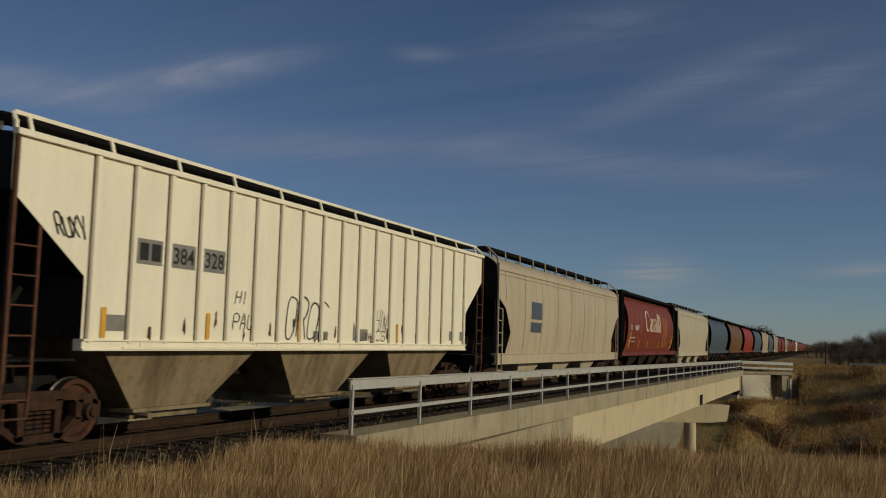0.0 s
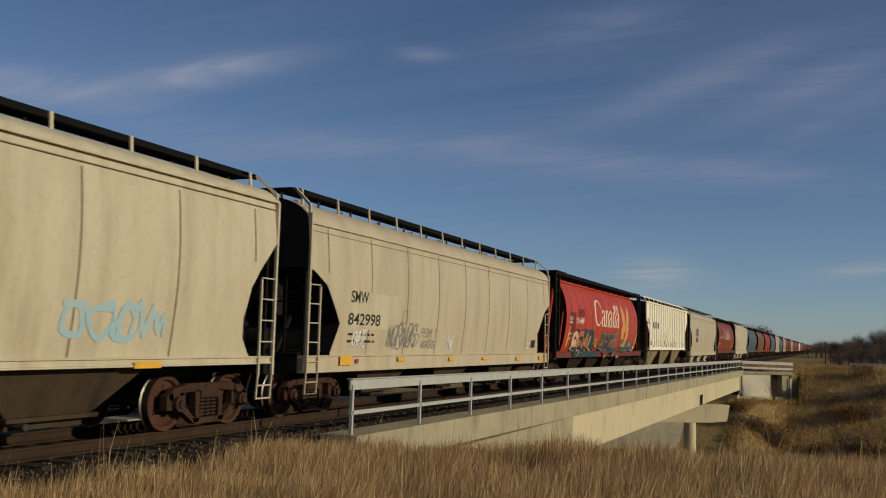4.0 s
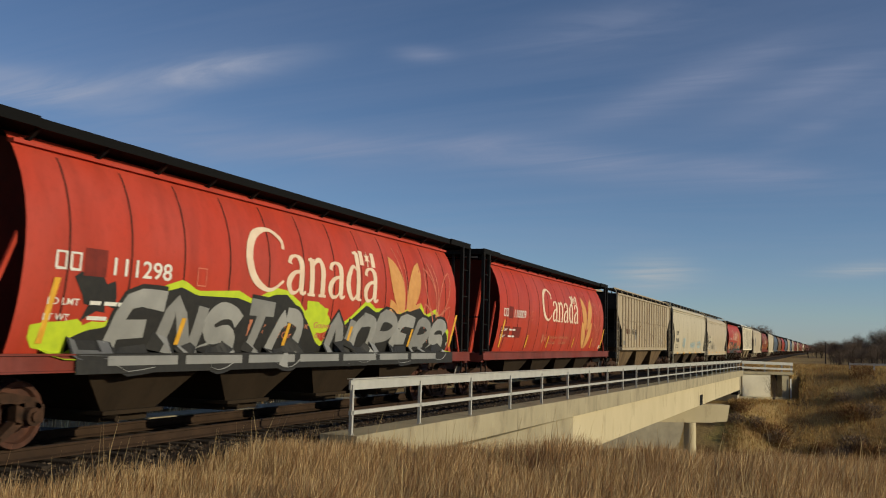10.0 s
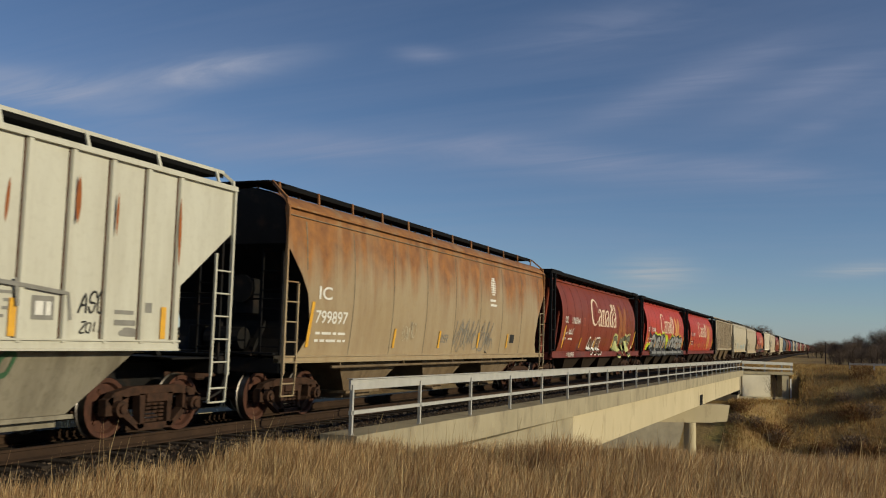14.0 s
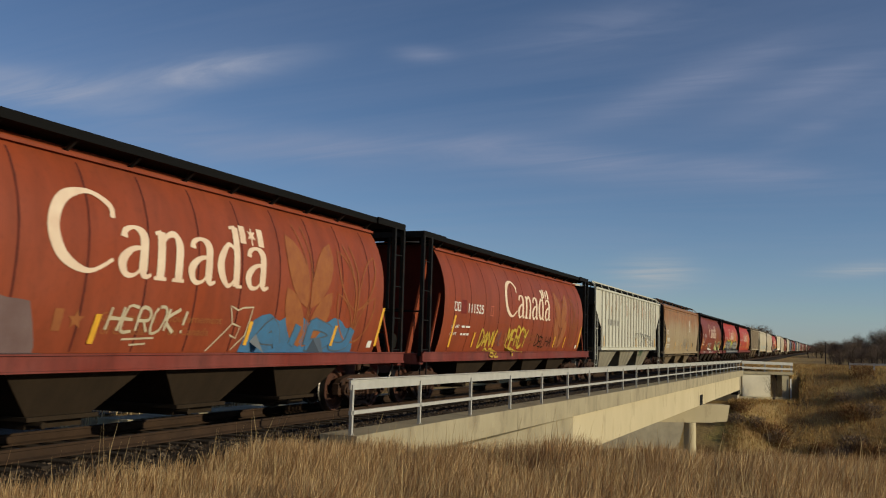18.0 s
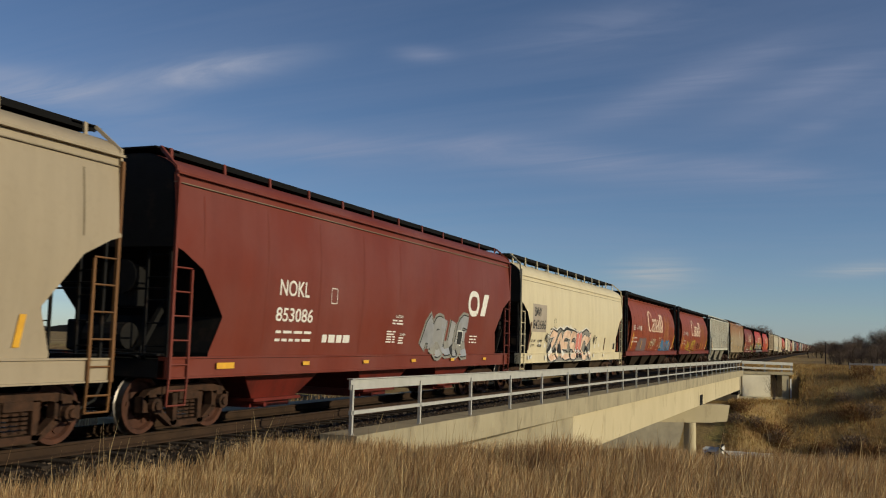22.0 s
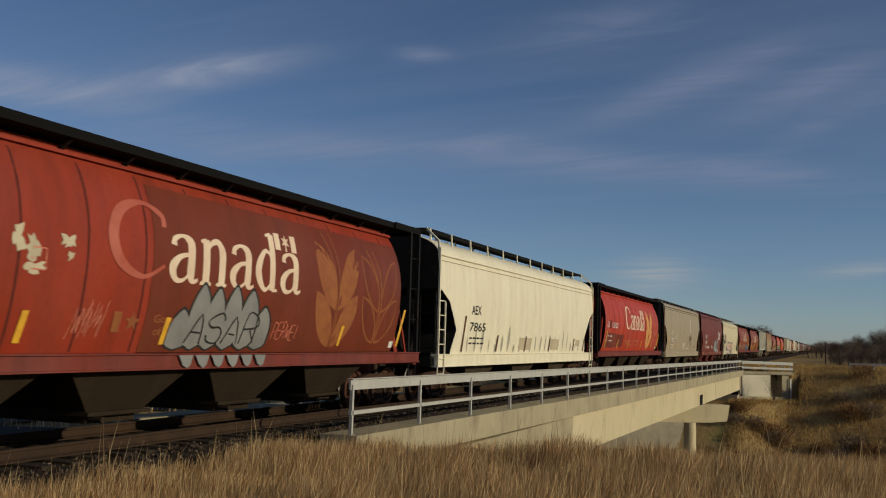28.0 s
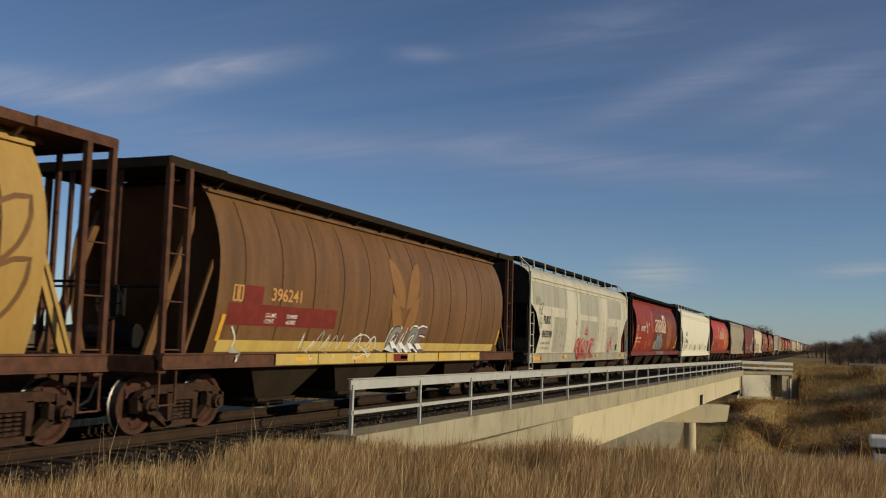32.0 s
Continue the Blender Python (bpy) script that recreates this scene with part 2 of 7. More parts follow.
PATCH_RED = surface("dark_red_paint_patch", (0.20, 0.03, 0.02), (0.12, 0.02, 0.015), 0.6, 0, 5.0, 0.0)
LIME = surface("lime_spray_paint", (0.50, 0.60, 0.03), (0.36, 0.46, 0.03), 0.6, 0, 5.0, 0.0)
SILVER = surface("silver_spray_paint", (0.36, 0.36, 0.36), (0.20, 0.20, 0.21), 0.45, 0.2, 2.0, 0.0)
DARK_SILVER = surface("dark_grey_spray_paint", (0.15, 0.15, 0.15), (0.09, 0.09, 0.095), 0.5, 0.0, 2.0, 0.0)
TEAL = surface("dark_teal_spray_paint", (0.035, 0.075, 0.075), (0.02, 0.04, 0.045), 0.6, 0, 3.0, 0.0)
BLUE = surface("blue_spray_paint", (0.05, 0.165, 0.31), (0.06, 0.12, 0.20), 0.6, 0, 3.0, 0.0)
PINK = surface("peach_spray_paint", (0.66, 0.40, 0.26), (0.52, 0.27, 0.16), 0.6, 0, 2.0, 0.0)
CORAL = surface("coral_spray_paint", (0.60, 0.21, 0.165), (0.50, 0.15, 0.12), 0.6, 0, 2.0, 0.0)
OLD_GOLD = surface("dull_gold_spray_paint", (0.34, 0.24, 0.10), (0.22, 0.14, 0.06), 0.6, 0, 3.0, 0.0)
OLD_OCHRE = surface("worn_ochre_emblem", (0.25, 0.125, 0.042), (0.20, 0.095, 0.036), 0.6, 0, 3.0, 0.0)
DULL_MAUVE = surface("grey_mauve_overspray", (0.17, 0.12, 0.115), (0.13, 0.08, 0.075), 0.6, 0, 2.0, 0.0)
OLIVE = surface("dark_olive_spray_paint", (0.09, 0.085, 0.05), (0.05, 0.05, 0.03), 0.6, 0, 3.0, 0.0)
PALE_PINK = fading_spray("fading_peach_spray_paint", (0.40, 0.215, 0.085), (0.72, 0.50, 0.36), 1.05, 2.05)
DULL_GREEN = surface("dull_green_spray_paint", (0.05, 0.12, 0.06), (0.035, 0.08, 0.04), 0.6, 0, 2.0, 0.0)
MID_GREY = surface("pale_grey_spray_paint", (0.30, 0.295, 0.285), (0.20, 0.195, 0.19), 0.5, 0, 2.0, 0.0)
PALE_BLUE = surface("pale_blue_spray_paint", (0.26, 0.43, 0.50), (0.36, 0.42, 0.40), 0.6, 0, 2.0, 0.0)
RED_CLAY = surface("clay_red_spray_paint", (0.42, 0.13, 0.07), (0.30, 0.09, 0.05), 0.6, 0, 2.0, 0.0)
GUNMETAL = surface("gunmetal_spray_paint", (0.06, 0.065, 0.07), (0.035, 0.04, 0.045), 0.6, 0, 2.0, 0.0)
MAUVE = surface("mauve_spray_paint", (0.22, 0.11, 0.10), (0.14, 0.08, 0.08), 0.6, 0, 2.0, 0.0)
OLIVE_GREY = surface("olive_grey_spray_paint", (0.17, 0.155, 0.10), (0.11, 0.105, 0.07), 0.6, 0, 2.0, 0.0)
MID_SILVER = surface("grey_spray_paint", (0.26, 0.255, 0.24), (0.17, 0.17, 0.165), 0.5, 0, 1.5, 0.0)
SILVER_GREY = surface("mid_grey_spray_paint", (0.33, 0.325, 0.305), (0.21, 0.21, 0.20), 0.5, 0, 1.5, 0.0)
UMBER = surface("umber_spray_paint", (0.12, 0.065, 0.04), (0.085, 0.045, 0.03), 0.6, 0, 2.0, 0.0)
UMBER_PALE = surface("pale_umber_spray_paint", (0.18, 0.11, 0.075), (0.12, 0.07, 0.045), 0.6, 0, 2.0, 0.0)
PALE_LIME = surface("pale_lime_spray_paint", (0.50, 0.50, 0.22), (0.36, 0.38, 0.15), 0.6, 0, 2.0, 0.0)
SPRAY_YELLOW = surface("dull_yellow_spray_paint", (0.52, 0.38, 0.05), (0.38, 0.25, 0.04), 0.6, 0, 3.0, 0.0)
RED_SPRAY = surface("red_spray_paint", (0.45, 0.04, 0.03), (0.32, 0.03, 0.03), 0.6, 0, 4.0, 0.0)

# ---- mesh building ----


class Shape:
    """Gathers corners and faces of one mesh."""

    def __init__(self):
        self.v, self.f = [], []

    def add(self, vs, fs):
        o = len(self.v)
        self.v.extend(tuple(p) for p in vs)
        self.f.extend(tuple(i + o for i in f) for f in fs)
        return self

    def box(self, x0, x1, y0, y1, z0, z1, c=0.0):
        if c <= 0:
            vs = [(x, y, z) for x in (x0, x1) for y in (y0, y1) for z in (z0, z1)]
            return self.add(vs, [(0, 1, 3, 2), (4, 6, 7, 5), (0, 4, 5, 1), (2, 3, 7, 6), (0, 2, 6, 4), (1, 5, 7, 3)])
        bm = bmesh.new()
        m = Matrix.LocRotScale(((x0 + x1) / 2, (y0 + y1) / 2, (z0 + z1) / 2), None, (x1 - x0, y1 - y0, z1 - z0))
        bmesh.ops.create_cube(bm, size=1, matrix=m)
        bmesh.ops.bevel(bm, geom=bm.edges[:], offset=c, segments=1, affect="EDGES")
        return self.take(bm)

    def take(self, bm):
        bm.verts.index_update()
        self.add([v.co for v in bm.verts], [[v.index for v in f.verts] for f in bm.faces])
        bm.free()
        return self

    def bar(self, a, b, w, h=None, up=(0, 0, 1)):
        """A square bar from a to b."""
        a, b, h = Vector(a), Vector(b), h or w
        d = (b - a).normalized()
        s = d.cross(Vector(up))
        if s.length < 1e-4:
            s = d.cross(Vector((0, 1, 0)))
        s.normalize()
        u = s.cross(d)
        vs = [p + s * (i * w / 2) + u * (j * h / 2) for p in (a, b) for i, j in ((-1, -1), (1, -1), (1, 1), (-1, 1))]
        return self.add(vs, [(0, 3, 2, 1), (4, 5, 6, 7), (0, 1, 5, 4), (1, 2, 6, 5), (2, 3, 7, 6), (3, 0, 4, 7)])

    def rod(self, a, b, r, n=8, r2=None):
        a, b = Vector(a), Vector(b)
        r2 = r if r2 is None else r2
        d = (b - a).normalized()
        s = d.orthogonal().normalized()
        u = d.cross(s)
        ring = [(math.cos(t) * s + math.sin(t) * u) for t in (2 * math.pi * i / n for i in range(n))]
        vs = [a + q * r for q in ring] + [b + q * r2 for q in ring]
        fs = [(i, (i + 1) % n, n + (i + 1) % n, n + i) for i in range(n)]
        return self.add(vs, fs + [tuple(range(n - 1, -1, -1)), tuple(range(n, 2 * n))])

    def plate(self, poly, x0, x1):
        """A polygon in (y, z), given thickness from x0 to x1."""
        n = len(poly)
        vs = [(x0, y, z) for y, z in poly] + [(x1, y, z) for y, z in poly]
        fs = [(i, (i + 1) % n, n + (i + 1) % n, n + i) for i in range(n)]
        return self.add(vs, fs + [tuple(range(n - 1, -1, -1)), tuple(range(n, 2 * n))])

    def grid(self, rows):
        """A skin over rows of points."""
        n = len(rows[0])
        vs = [p for r in rows for p in r]
        fs = [(i * n + j, i * n + j + 1, (i + 1) * n + j + 1, (i + 1) * n + j) for i in range(len(rows) - 1) for j in range(n - 1)]
        return self.add(vs, fs)

    def mesh(self, name, smooth=False, fix=True):
        me = bpy.data.meshes.new(name)
        me.from_pydata(self.v, [], self.f)
        if fix:
            bm = bmesh.new()
            bm.from_mesh(me)
            bmesh.ops.recalc_face_normals(bm, faces=bm.faces)
            bm.to_mesh(me)
            bm.free()
        if smooth:
            me.shade_smooth()
            me.set_sharp_from_angle(angle=radians(35))
        me.materials.append(None)
        return me


def put(name, mesh, material, parent=None, at=(0, 0, 0), label=""):
    """One mesh object with its own material on a mesh that others may share."""
    ob = new(name, mesh)
    ob.material_slots[0].link = "OBJECT"
    ob.material_slots[0].material = material
    ob.location = at
    if parent is not None:
        ob.parent = parent
    if label:
        tagged(ob, label)
    return ob


def empty(name, at, label, category, group="", kind=""):
    ob = new(name)
    ob.empty_display_size = 0.3
    ob.location = at
    return tagged(ob, label, category, group, kind)


CACHE = {}


def cached(key, build, smooth=False):
    if key not in CACHE:
        CACHE[key] = build().mesh(key if isinstance(key, str) else str(key[0]), smooth)
    return CACHE[key]


# ---- ground ----


def smooth01(t):
    t = max(0.0, min(1.0, t))
    return t * t * (3 - 2 * t)


def crest(x):
    """Where the near bank breaks off into the cutting of the road."""
    if x > 2.3:
        return 14.6 + 0.12 * (x - 3.2)
    if x > -4:
        return 30.0
    return 34.0


def ground_z(x, y):
    top = -0.52 + 0.36 * smooth01((x - 2.9) / 7.0) * (1 - 0.35 * smooth01((y - 5.0) / 7.0)) if x > 0 else -0.75 + 0.6 * smooth01((-x - 6) / 16.0)
    if abs(x) < 2.9:
        top = -0.52
    if x > 14:
        top += 0.02 * (x - 14)
    floor = -9.2
    near, far = crest(x), 113.0 + 0.05 * x
    if y <= near:
        z = top
    elif y >= far:
        z = -0.45 + 0.9 * smooth01((x - 10) / 30) - 0.9 * smooth01((y - 150) / 200) * smooth01((x - 10) / 30)
    else:
        down = min(1.0, max(0.0, (y - near) / (36.0 if x > 2.3 else 20.0))) ** 0.85
        lift = 6.0 * (1 - smooth01((x - 3) / 5)) if x > -6 else 0.0
        up = smooth01((y - 90 + lift) / (far - 90))
        z = top + (floor - top) * down
        z = z + (-0.45 + 0.9 * smooth01((x - 10) / 30) - z) * up
        z += 0.5 * noise.noise(Vector((x * 0.09, y * 0.09, 3.0))) * up * (1 - up) * 4
    # a level berm in front of the wing wall
    if -3 < x < 8.4 and 93 < y < (105.0 if x < 2.8 else 105.2 + 0.62 * (min(x, 8.6) - 2.8)):
        z = min(z, -3.85)
    if abs(x) > 3 or y > 115:
        z += 0.05 * noise.noise(Vector((x * 0.4, y * 0.4, 0.0)))
    far_out = max(abs(x), abs(y - 50)) - 250
    if far_out > 0:
        z -= 0.4 * smooth01(far_out / 300)
    return z


def spaced(lo, hi, step, reach, grow):
    inner = list(np.arange(lo, hi + 1e-6, step))
    a, b, s = [], [], step
    p = q = 0.0
    while p < reach:
        s *= grow
        p += s
        a.append(lo - p)
        b.append(hi + p)
    return a[::-1] + inner + b


def build_ground():
    xs = spaced(-12, 26, 0.7, 3800, 1.28)
    ys = spaced(-6, 122, 1.3, 3800, 1.28)
    s = Shape()
    s.grid([[(x, y, ground_z(x, y)) for x in xs] for y in ys])
    me = s.mesh("ground", True, False)
    m, nt, N, K, b = nodes_of("autumn_grassland")
    vec = stretched(nt, (1, 1, 1), "Object", False)
    c = mix_rgb(nt, noise_fac(nt, vec, 0.05, 0.35, 0.65), (0.30, 0.20, 0.085), (0.42, 0.30, 0.13))
    c = mix_rgb(nt, noise_fac(nt, vec, 0.35, 0.45, 0.7, 6.0), c, (0.20, 0.10, 0.042))
    c = mix_rgb(nt, noise_fac(nt, vec, 0.16, 0.55, 0.7, 5.0), c, (0.36, 0.29, 0.10))
    c = mix_rgb(nt, noise_fac(nt, vec, 6.0, 0.4, 0.7), c, mix_rgb(nt, 0.35, c, (0.03, 0.02, 0.01)))
    K(c, b.inputs["Base Color"])
    b.inputs["Roughness"].default_value = 0.95
    b.inputs["Specular IOR Level"].default_value = 0.1
    bn = N("ShaderNodeBump")
    bn.inputs["Strength"].default_value, bn.inputs["Distance"].default_value = 0.5, 0.2
    K(noise_fac(nt, vec, 1.6, 0.2, 0.8, 6.0), bn.inputs["Height"])
    K(bn.outputs[0], b.inputs["Normal"])
    g = put("ground", me, m)
    tagged(g, "dry autumn grassland falling into a road cutting", "ground", kind="structure")


build_ground()

# ---- track ----


def build_track():
    bed = Shape()
    for y0, y1, hw in ((-60, 15.6, 1.0), (15.6, 104, 0.0), (104, 1600, 1.0)):
        out = 2.95 if hw else 2.15
        drop = -0.62 if hw else -0.42
        prof = [(-10.5 if hw else -out, -0.62 if hw else drop), (-3.0 if hw else -1.9, -0.4 if hw else -0.3), (-1.75, -0.235), (1.75, -0.235), (out, drop)]
        n = 2 if y1 > 200 else 40
        bed.grid([[(x, y0 + (y1 - y0) * i / n, z + 0.0) for x, z in prof] for i in range(n + 1)])
    bm_mat = surface("ballast_bed", (0.034, 0.023, 0.015), (0.015, 0.0105, 0.007), 0.95, 0, 9.0, 0.9, 22.0)
    t = put("track_bed", bed.mesh("track_bed"), bm_mat)
    tagged(t, "dark crushed stone ballast bed under the rails", "track bed", kind="structure")
    # rails: foot, web and head
    prof = [(-0.075, -0.185), (0.075, -0.185), (0.075, -0.165), (0.012, -0.14), (0.012, -0.045), (0.036, -0.035), (0.036, -0.006), (0.028, 0.0),
            (-0.028, 0.0), (-0.036, -0.006), (-0.036, -0.035), (-0.012, -0.045), (-0.012, -0.14), (-0.075, -0.165)]
    for side in (-1, 1):
        s = Shape()
        n = len(prof)
        for y0, y1 in ((-60, 60), (60, 1600)):
            vs = [(side * 0.753 + x, y, z) for y in (y0, y1) for x, z in prof]
            s.add(vs, [(i, (i + 1) % n, n + (i + 1) % n, n + i) for i in range(n)])
        r = put("rail", s.mesh("rail"), RAIL)
        tagged(r, "rust-brown steel rail on wooden ties", "rail", "rails", kind="structure")
    tie = Shape().box(-1.3, 1.3, -0.11, 0.11, -0.36, -0.187, 0.012).mesh("tie")
    holder = empty("railway_ties", (0, 0, 0), "weathered wooden ties bedded in dark ballast", "railway ties", kind="structure")
    for i in range(150):
        o = put("tie", tie, TIE, holder, (random.uniform(-0.03, 0.03), -6 + i * 0.53, 0))
        o.rotation_euler = (0, 0, random.uniform(-0.015, 0.015))
    # loose stones along the near shoulder
    rng = np.random.default_rng(4)
    s = Shape()
    n = 9000
    for k in range(n):
        y = rng.uniform(2, 46) if k % 3 else rng.uniform(4, 20)
        on_bridge = y > 15.6
        x = rng.uniform(0.9, 2.12 if on_bridge else 3.0)
        z = -0.235 if x < 1.75 else -0.235 - (x - 1.75) / (0.4 if on_bridge else 1.2) * (0.185 if on_bridge else 0.385)
        r = rng.uniform(0.018, 0.05)
        q = rng.normal(size=(4, 3))
        q /= np.linalg.norm(q, axis=1)[:, None]
        s.add([(x + p[0] * r, y + p[1] * r, z + 0.012 + p[2] * r * 0.8) for p in q], [(0, 1, 2), (0, 2, 3), (0, 3, 1), (1, 3, 2)])
    st = put("ballast_stones", s.mesh("ballast_stones"), STONE)
    tagged(st, "loose dark grey ballast stones beside the rail", "gravel", kind="stuff")


build_track()

# ---- bridge ----


def channel_up(s, pts, z0, z1):
    """An outline in (x, y) drawn up from z0 to z1."""
    n = len(pts)
    vs = [(x, y, z) for z in (z0, z1) for x, y in pts]
    return s.add(vs, [(i, (i + 1) % n, n + (i + 1) % n, n + i) for i in range(n)] + [tuple(range(n - 1, -1, -1)), tuple(range(n, 2 * n))])


BY0, BY1, SLOPE = 15.6, 104.0, -0.0063


def curb_z(y):
    return -0.17 + SLOPE * (y - 15.7)


def along(s, x0, x1, y0, y1, lo, hi):
    """A long block whose top and bottom follow the fall of the bridge."""
    vs = [(x, y, curb_z(y) + d) for x in (x0, x1) for y in (y0, y1) for d in (lo, hi)]
    return s.add(vs, [(0, 1, 3, 2), (4, 6, 7, 5), (0, 4, 5, 1), (2, 3, 7, 6), (0, 2, 6, 4), (1, 5, 7, 3)])


def build_bridge():
    b = empty("railway_bridge", (0, 60, -2), "pale weathered concrete girder bridge carrying the railway over a road", "bridge")
    base = Vector((0, 60, -2))

    def piece(name, s, mat, label="", smooth=False):
        return put(name, s.mesh(name, smooth), mat, b, -base, label)

    piece("deck", along(Shape(), -2.2, 2.2, BY0 + 0.4, BY1, -0.72, -0.33), PIER)
    # kerb in cast lengths with open joints
    n, L = 9, (BY1 - BY0) / 9
    for i in range(n):
        for sx in (1, -1):
            s = Shape()
            y0, y1 = BY0 + i * L + 0.012, BY0 + (i + 1) * L - 0.012
            x0, x1 = (2.22, 2.98) if sx > 0 else (-2.98, -2.22)
            along(s, x0, x1, y0, y1, -0.58, 0.0)
            piece("kerb_beam", s, KERB)
    for x in (-2.5, -0.85, 0.85, 2.52):
        for y0, y1 in ((32.3, 68.75), (68.85, 101.5)):
            s = Shape()
            along(s, x - 0.30, x + 0.30, y0, y1, -1.95, -0.584)
            piece("girder", s, CONCRETE)
    s = Shape().box(-2.7, 2.84, BY0 + 0.3, 32.25, -8.0, -0.9, 0.03)
    piece("near_abutment", s, KERB)
    s = Shape().box(-2.7, 2.6, 101.5, 106.0, -9.5, -3.1, 0.03)
    s.box(-2.7, 2.75, 103.4, 106.0, -3.2, -1.35, 0.03)
    piece("far_abutment", s, PIER)
    for x in (2.52, 0.85, -0.85):
        piece("bearing", Shape().box(x - 0.3, x + 0.3, 68.4, 69.2, -2.47, -2.24, 0.02), BLACK, "black bearing pad")
    piece("bearing_bracket", Shape().box(2.83, 2.86, 68.1, 69.5, -2.45, -1.75).bar((2.87, 68.2, -2.4), (2.87, 69.4, -1.8), 0.05), BLACK)
    # pier: tapered cap on round columns
    cap = [(-4.6, -2.48), (4.55, -2.48), (4.34, -3.62), (3.2, -3.72), (-3.2, -3.72), (-4.3, -3.62)]
    s = Shape()
    nn = len(cap)
    turn = Matrix.Rotation(radians(32), 3, "Z")
    vs = [turn @ Vector((x * 1.03, d, z)) + Vector((0.25, 68.8, 0)) for d in (-0.7, 0.7) for x, z in cap]
    s.add(vs, [(i, (i + 1) % nn, nn + (i + 1) % nn, nn + i) for i in range(nn)] + [tuple(range(nn - 1, -1, -1)), tuple(range(nn, 2 * nn))])
    pc = piece("pier_cap", s, CONCRETE)
    for x in (2.07,):
        piece("column", Shape().rod((x, 68.8, -10.0), (x, 68.8, -3.7), 0.47, 24, 0.41), CONCRETE, smooth=True)
    # wing wall at the far end, on the skew of the bridge
    def wing(u, d):
        return (2.85 + 0.848 * u - 0.53 * d, 104.0 + 0.53 * u + 0.848 * d)

    def wing_block(name, u0, u1, d0, d1, z0, z1, mat, label=""):
        return piece(name, channel_up(Shape(), [wing(u0, d0), wing(u1, d0), wing(u1, d1), wing(u0, d1)], z0, z1), mat, label)
    wing_block("wing_wall", 0.05, 3.22, 0.0, 0.4, -9.0, -1.12, PANEL, "pale concrete panel")
    # black back wall stands in for the shade inside the recess
    wing_block("wing_recess", 3.0, 4.8, 1.5, 1.7, -9.0, -1.12, BLACK, "recess with its shade painted black")
    wing_block("wing_pillar", 4.57, 5.36, 0.05, 1.1, -9.0, -1.12, KERB)
    wing_block("wing_slab", -0.1, 5.75, -0.12, 1.3, -1.12, -0.83, KERB)
    wing_block("wing_ledge", -1.6, 4.57, -0.75, 0.0, -4.6, -3.42, CONCRETE)
    wing_block("marker_board", 5.38, 5.52, -0.16, -0.12, -4.0, -1.5, WHITE, "narrow white marker board")
    piece("end_bearing", Shape().box(2.2, 2.9, 98.6, 101.2, -3.05, -2.75, 0.02), BLACK, "black bearing pad")

    # the pier of the older bridge behind
    o = empty("hammerhead_pier", (-4.0, 88, -9), "grey concrete hammerhead pier in the shade under the bridge", "pier")
    cap = [(-9.8, -5.0), (0.95, -5.0), (0.25, -7.5), (-8.8, -7.5)]
    s = Shape()
    vs = [turn @ Vector((x - 0.95, d, z)) + Vector((-1.1, 88.0, 0)) for d in (-0.7, 0.7) for x, z in cap]
    s.add(vs, [(i, (i + 1) % 4, 4 + (i + 1) % 4, 4 + i) for i in range(4)] + [(3, 2, 1, 0), (4, 5, 6, 7)])
    put("pier_cap", s.mesh("pier_cap"), PIER, o, (4.0, -88, 9))
    put("column", Shape().rod((-5.0, 85.2, -10), (-5.0, 85.2, -7.5), 0.7, 20).mesh("column", True), PIER, o, (4.0, -88, 9))

    # railing on the near kerb
    r = empty("bridge_railing", (2.8, BY0, curb_z(BY0)), "pale grey steel railing with a deep top rail", "railing")
    ra = Vector(r.location)
    post = Shape().box(-0.035, 0.035, -0.03, 0.03, 0.0, 0.92, 0.006)
    post.box(-0.035, 0.035, -0.05, 0.05, 0.0, 0.02)
    post = post.mesh("post")
    y, k = 15.72, 0
    while y < 103.9:
        put("post", post, GALV, r, Vector((2.8, y, curb_z(y))) - ra)
        y += 3.17
        k += 1
    s = Shape()
    along(s, 2.76, 2.80, 15.66, 103.9, 0.82, 1.02)
    along(s, 2.72, 2.84, 15.66, 103.9, 1.012, 1.03)
    put("top_rail", s.mesh("top_rail"), GALV, r, -ra)
    s = Shape()
    along(s, 2.765, 2.835, 15.66, 103.9, 0.37, 0.44)
    put("mid_rail", s.mesh("mid_rail"), GALV, r, -ra)

    r = empty("end_railing", (2.8, 104.0, -0.83), "pale grey steel railing across the wing wall", "railing")
    ra = Vector(r.location)
    for u in (0.12, 2.55, 4.5, 5.6):
        px, py = wing(u, -0.02)
        put("post", Shape().box(px - 0.09, px + 0.09, py - 0.05, py + 0.05, -0.84, 0.2 - 0.015 * u).mesh("post"), GALV, r, -ra)
    for name, z, h in (("top_rail", 0.12, 0.30), ("mid_rail", -0.43, 0.2)):
        s = Shape()
        s.bar((*wing(-0.05, -0.1), z), (*wing(5.72, -0.1), z - 0.09), 0.06, h)
        put(name, s.mesh(name), GALV, r, -ra)


build_bridge()

# ---- freight cars ----
# A car's own space: origin on the rail top at mid length, +y ahead, +x the sunlit side.


# height at which the side turns into the roof
SIDE_TOP = {"smooth": 3.85, "round": 4.06, "tall": 4.12}


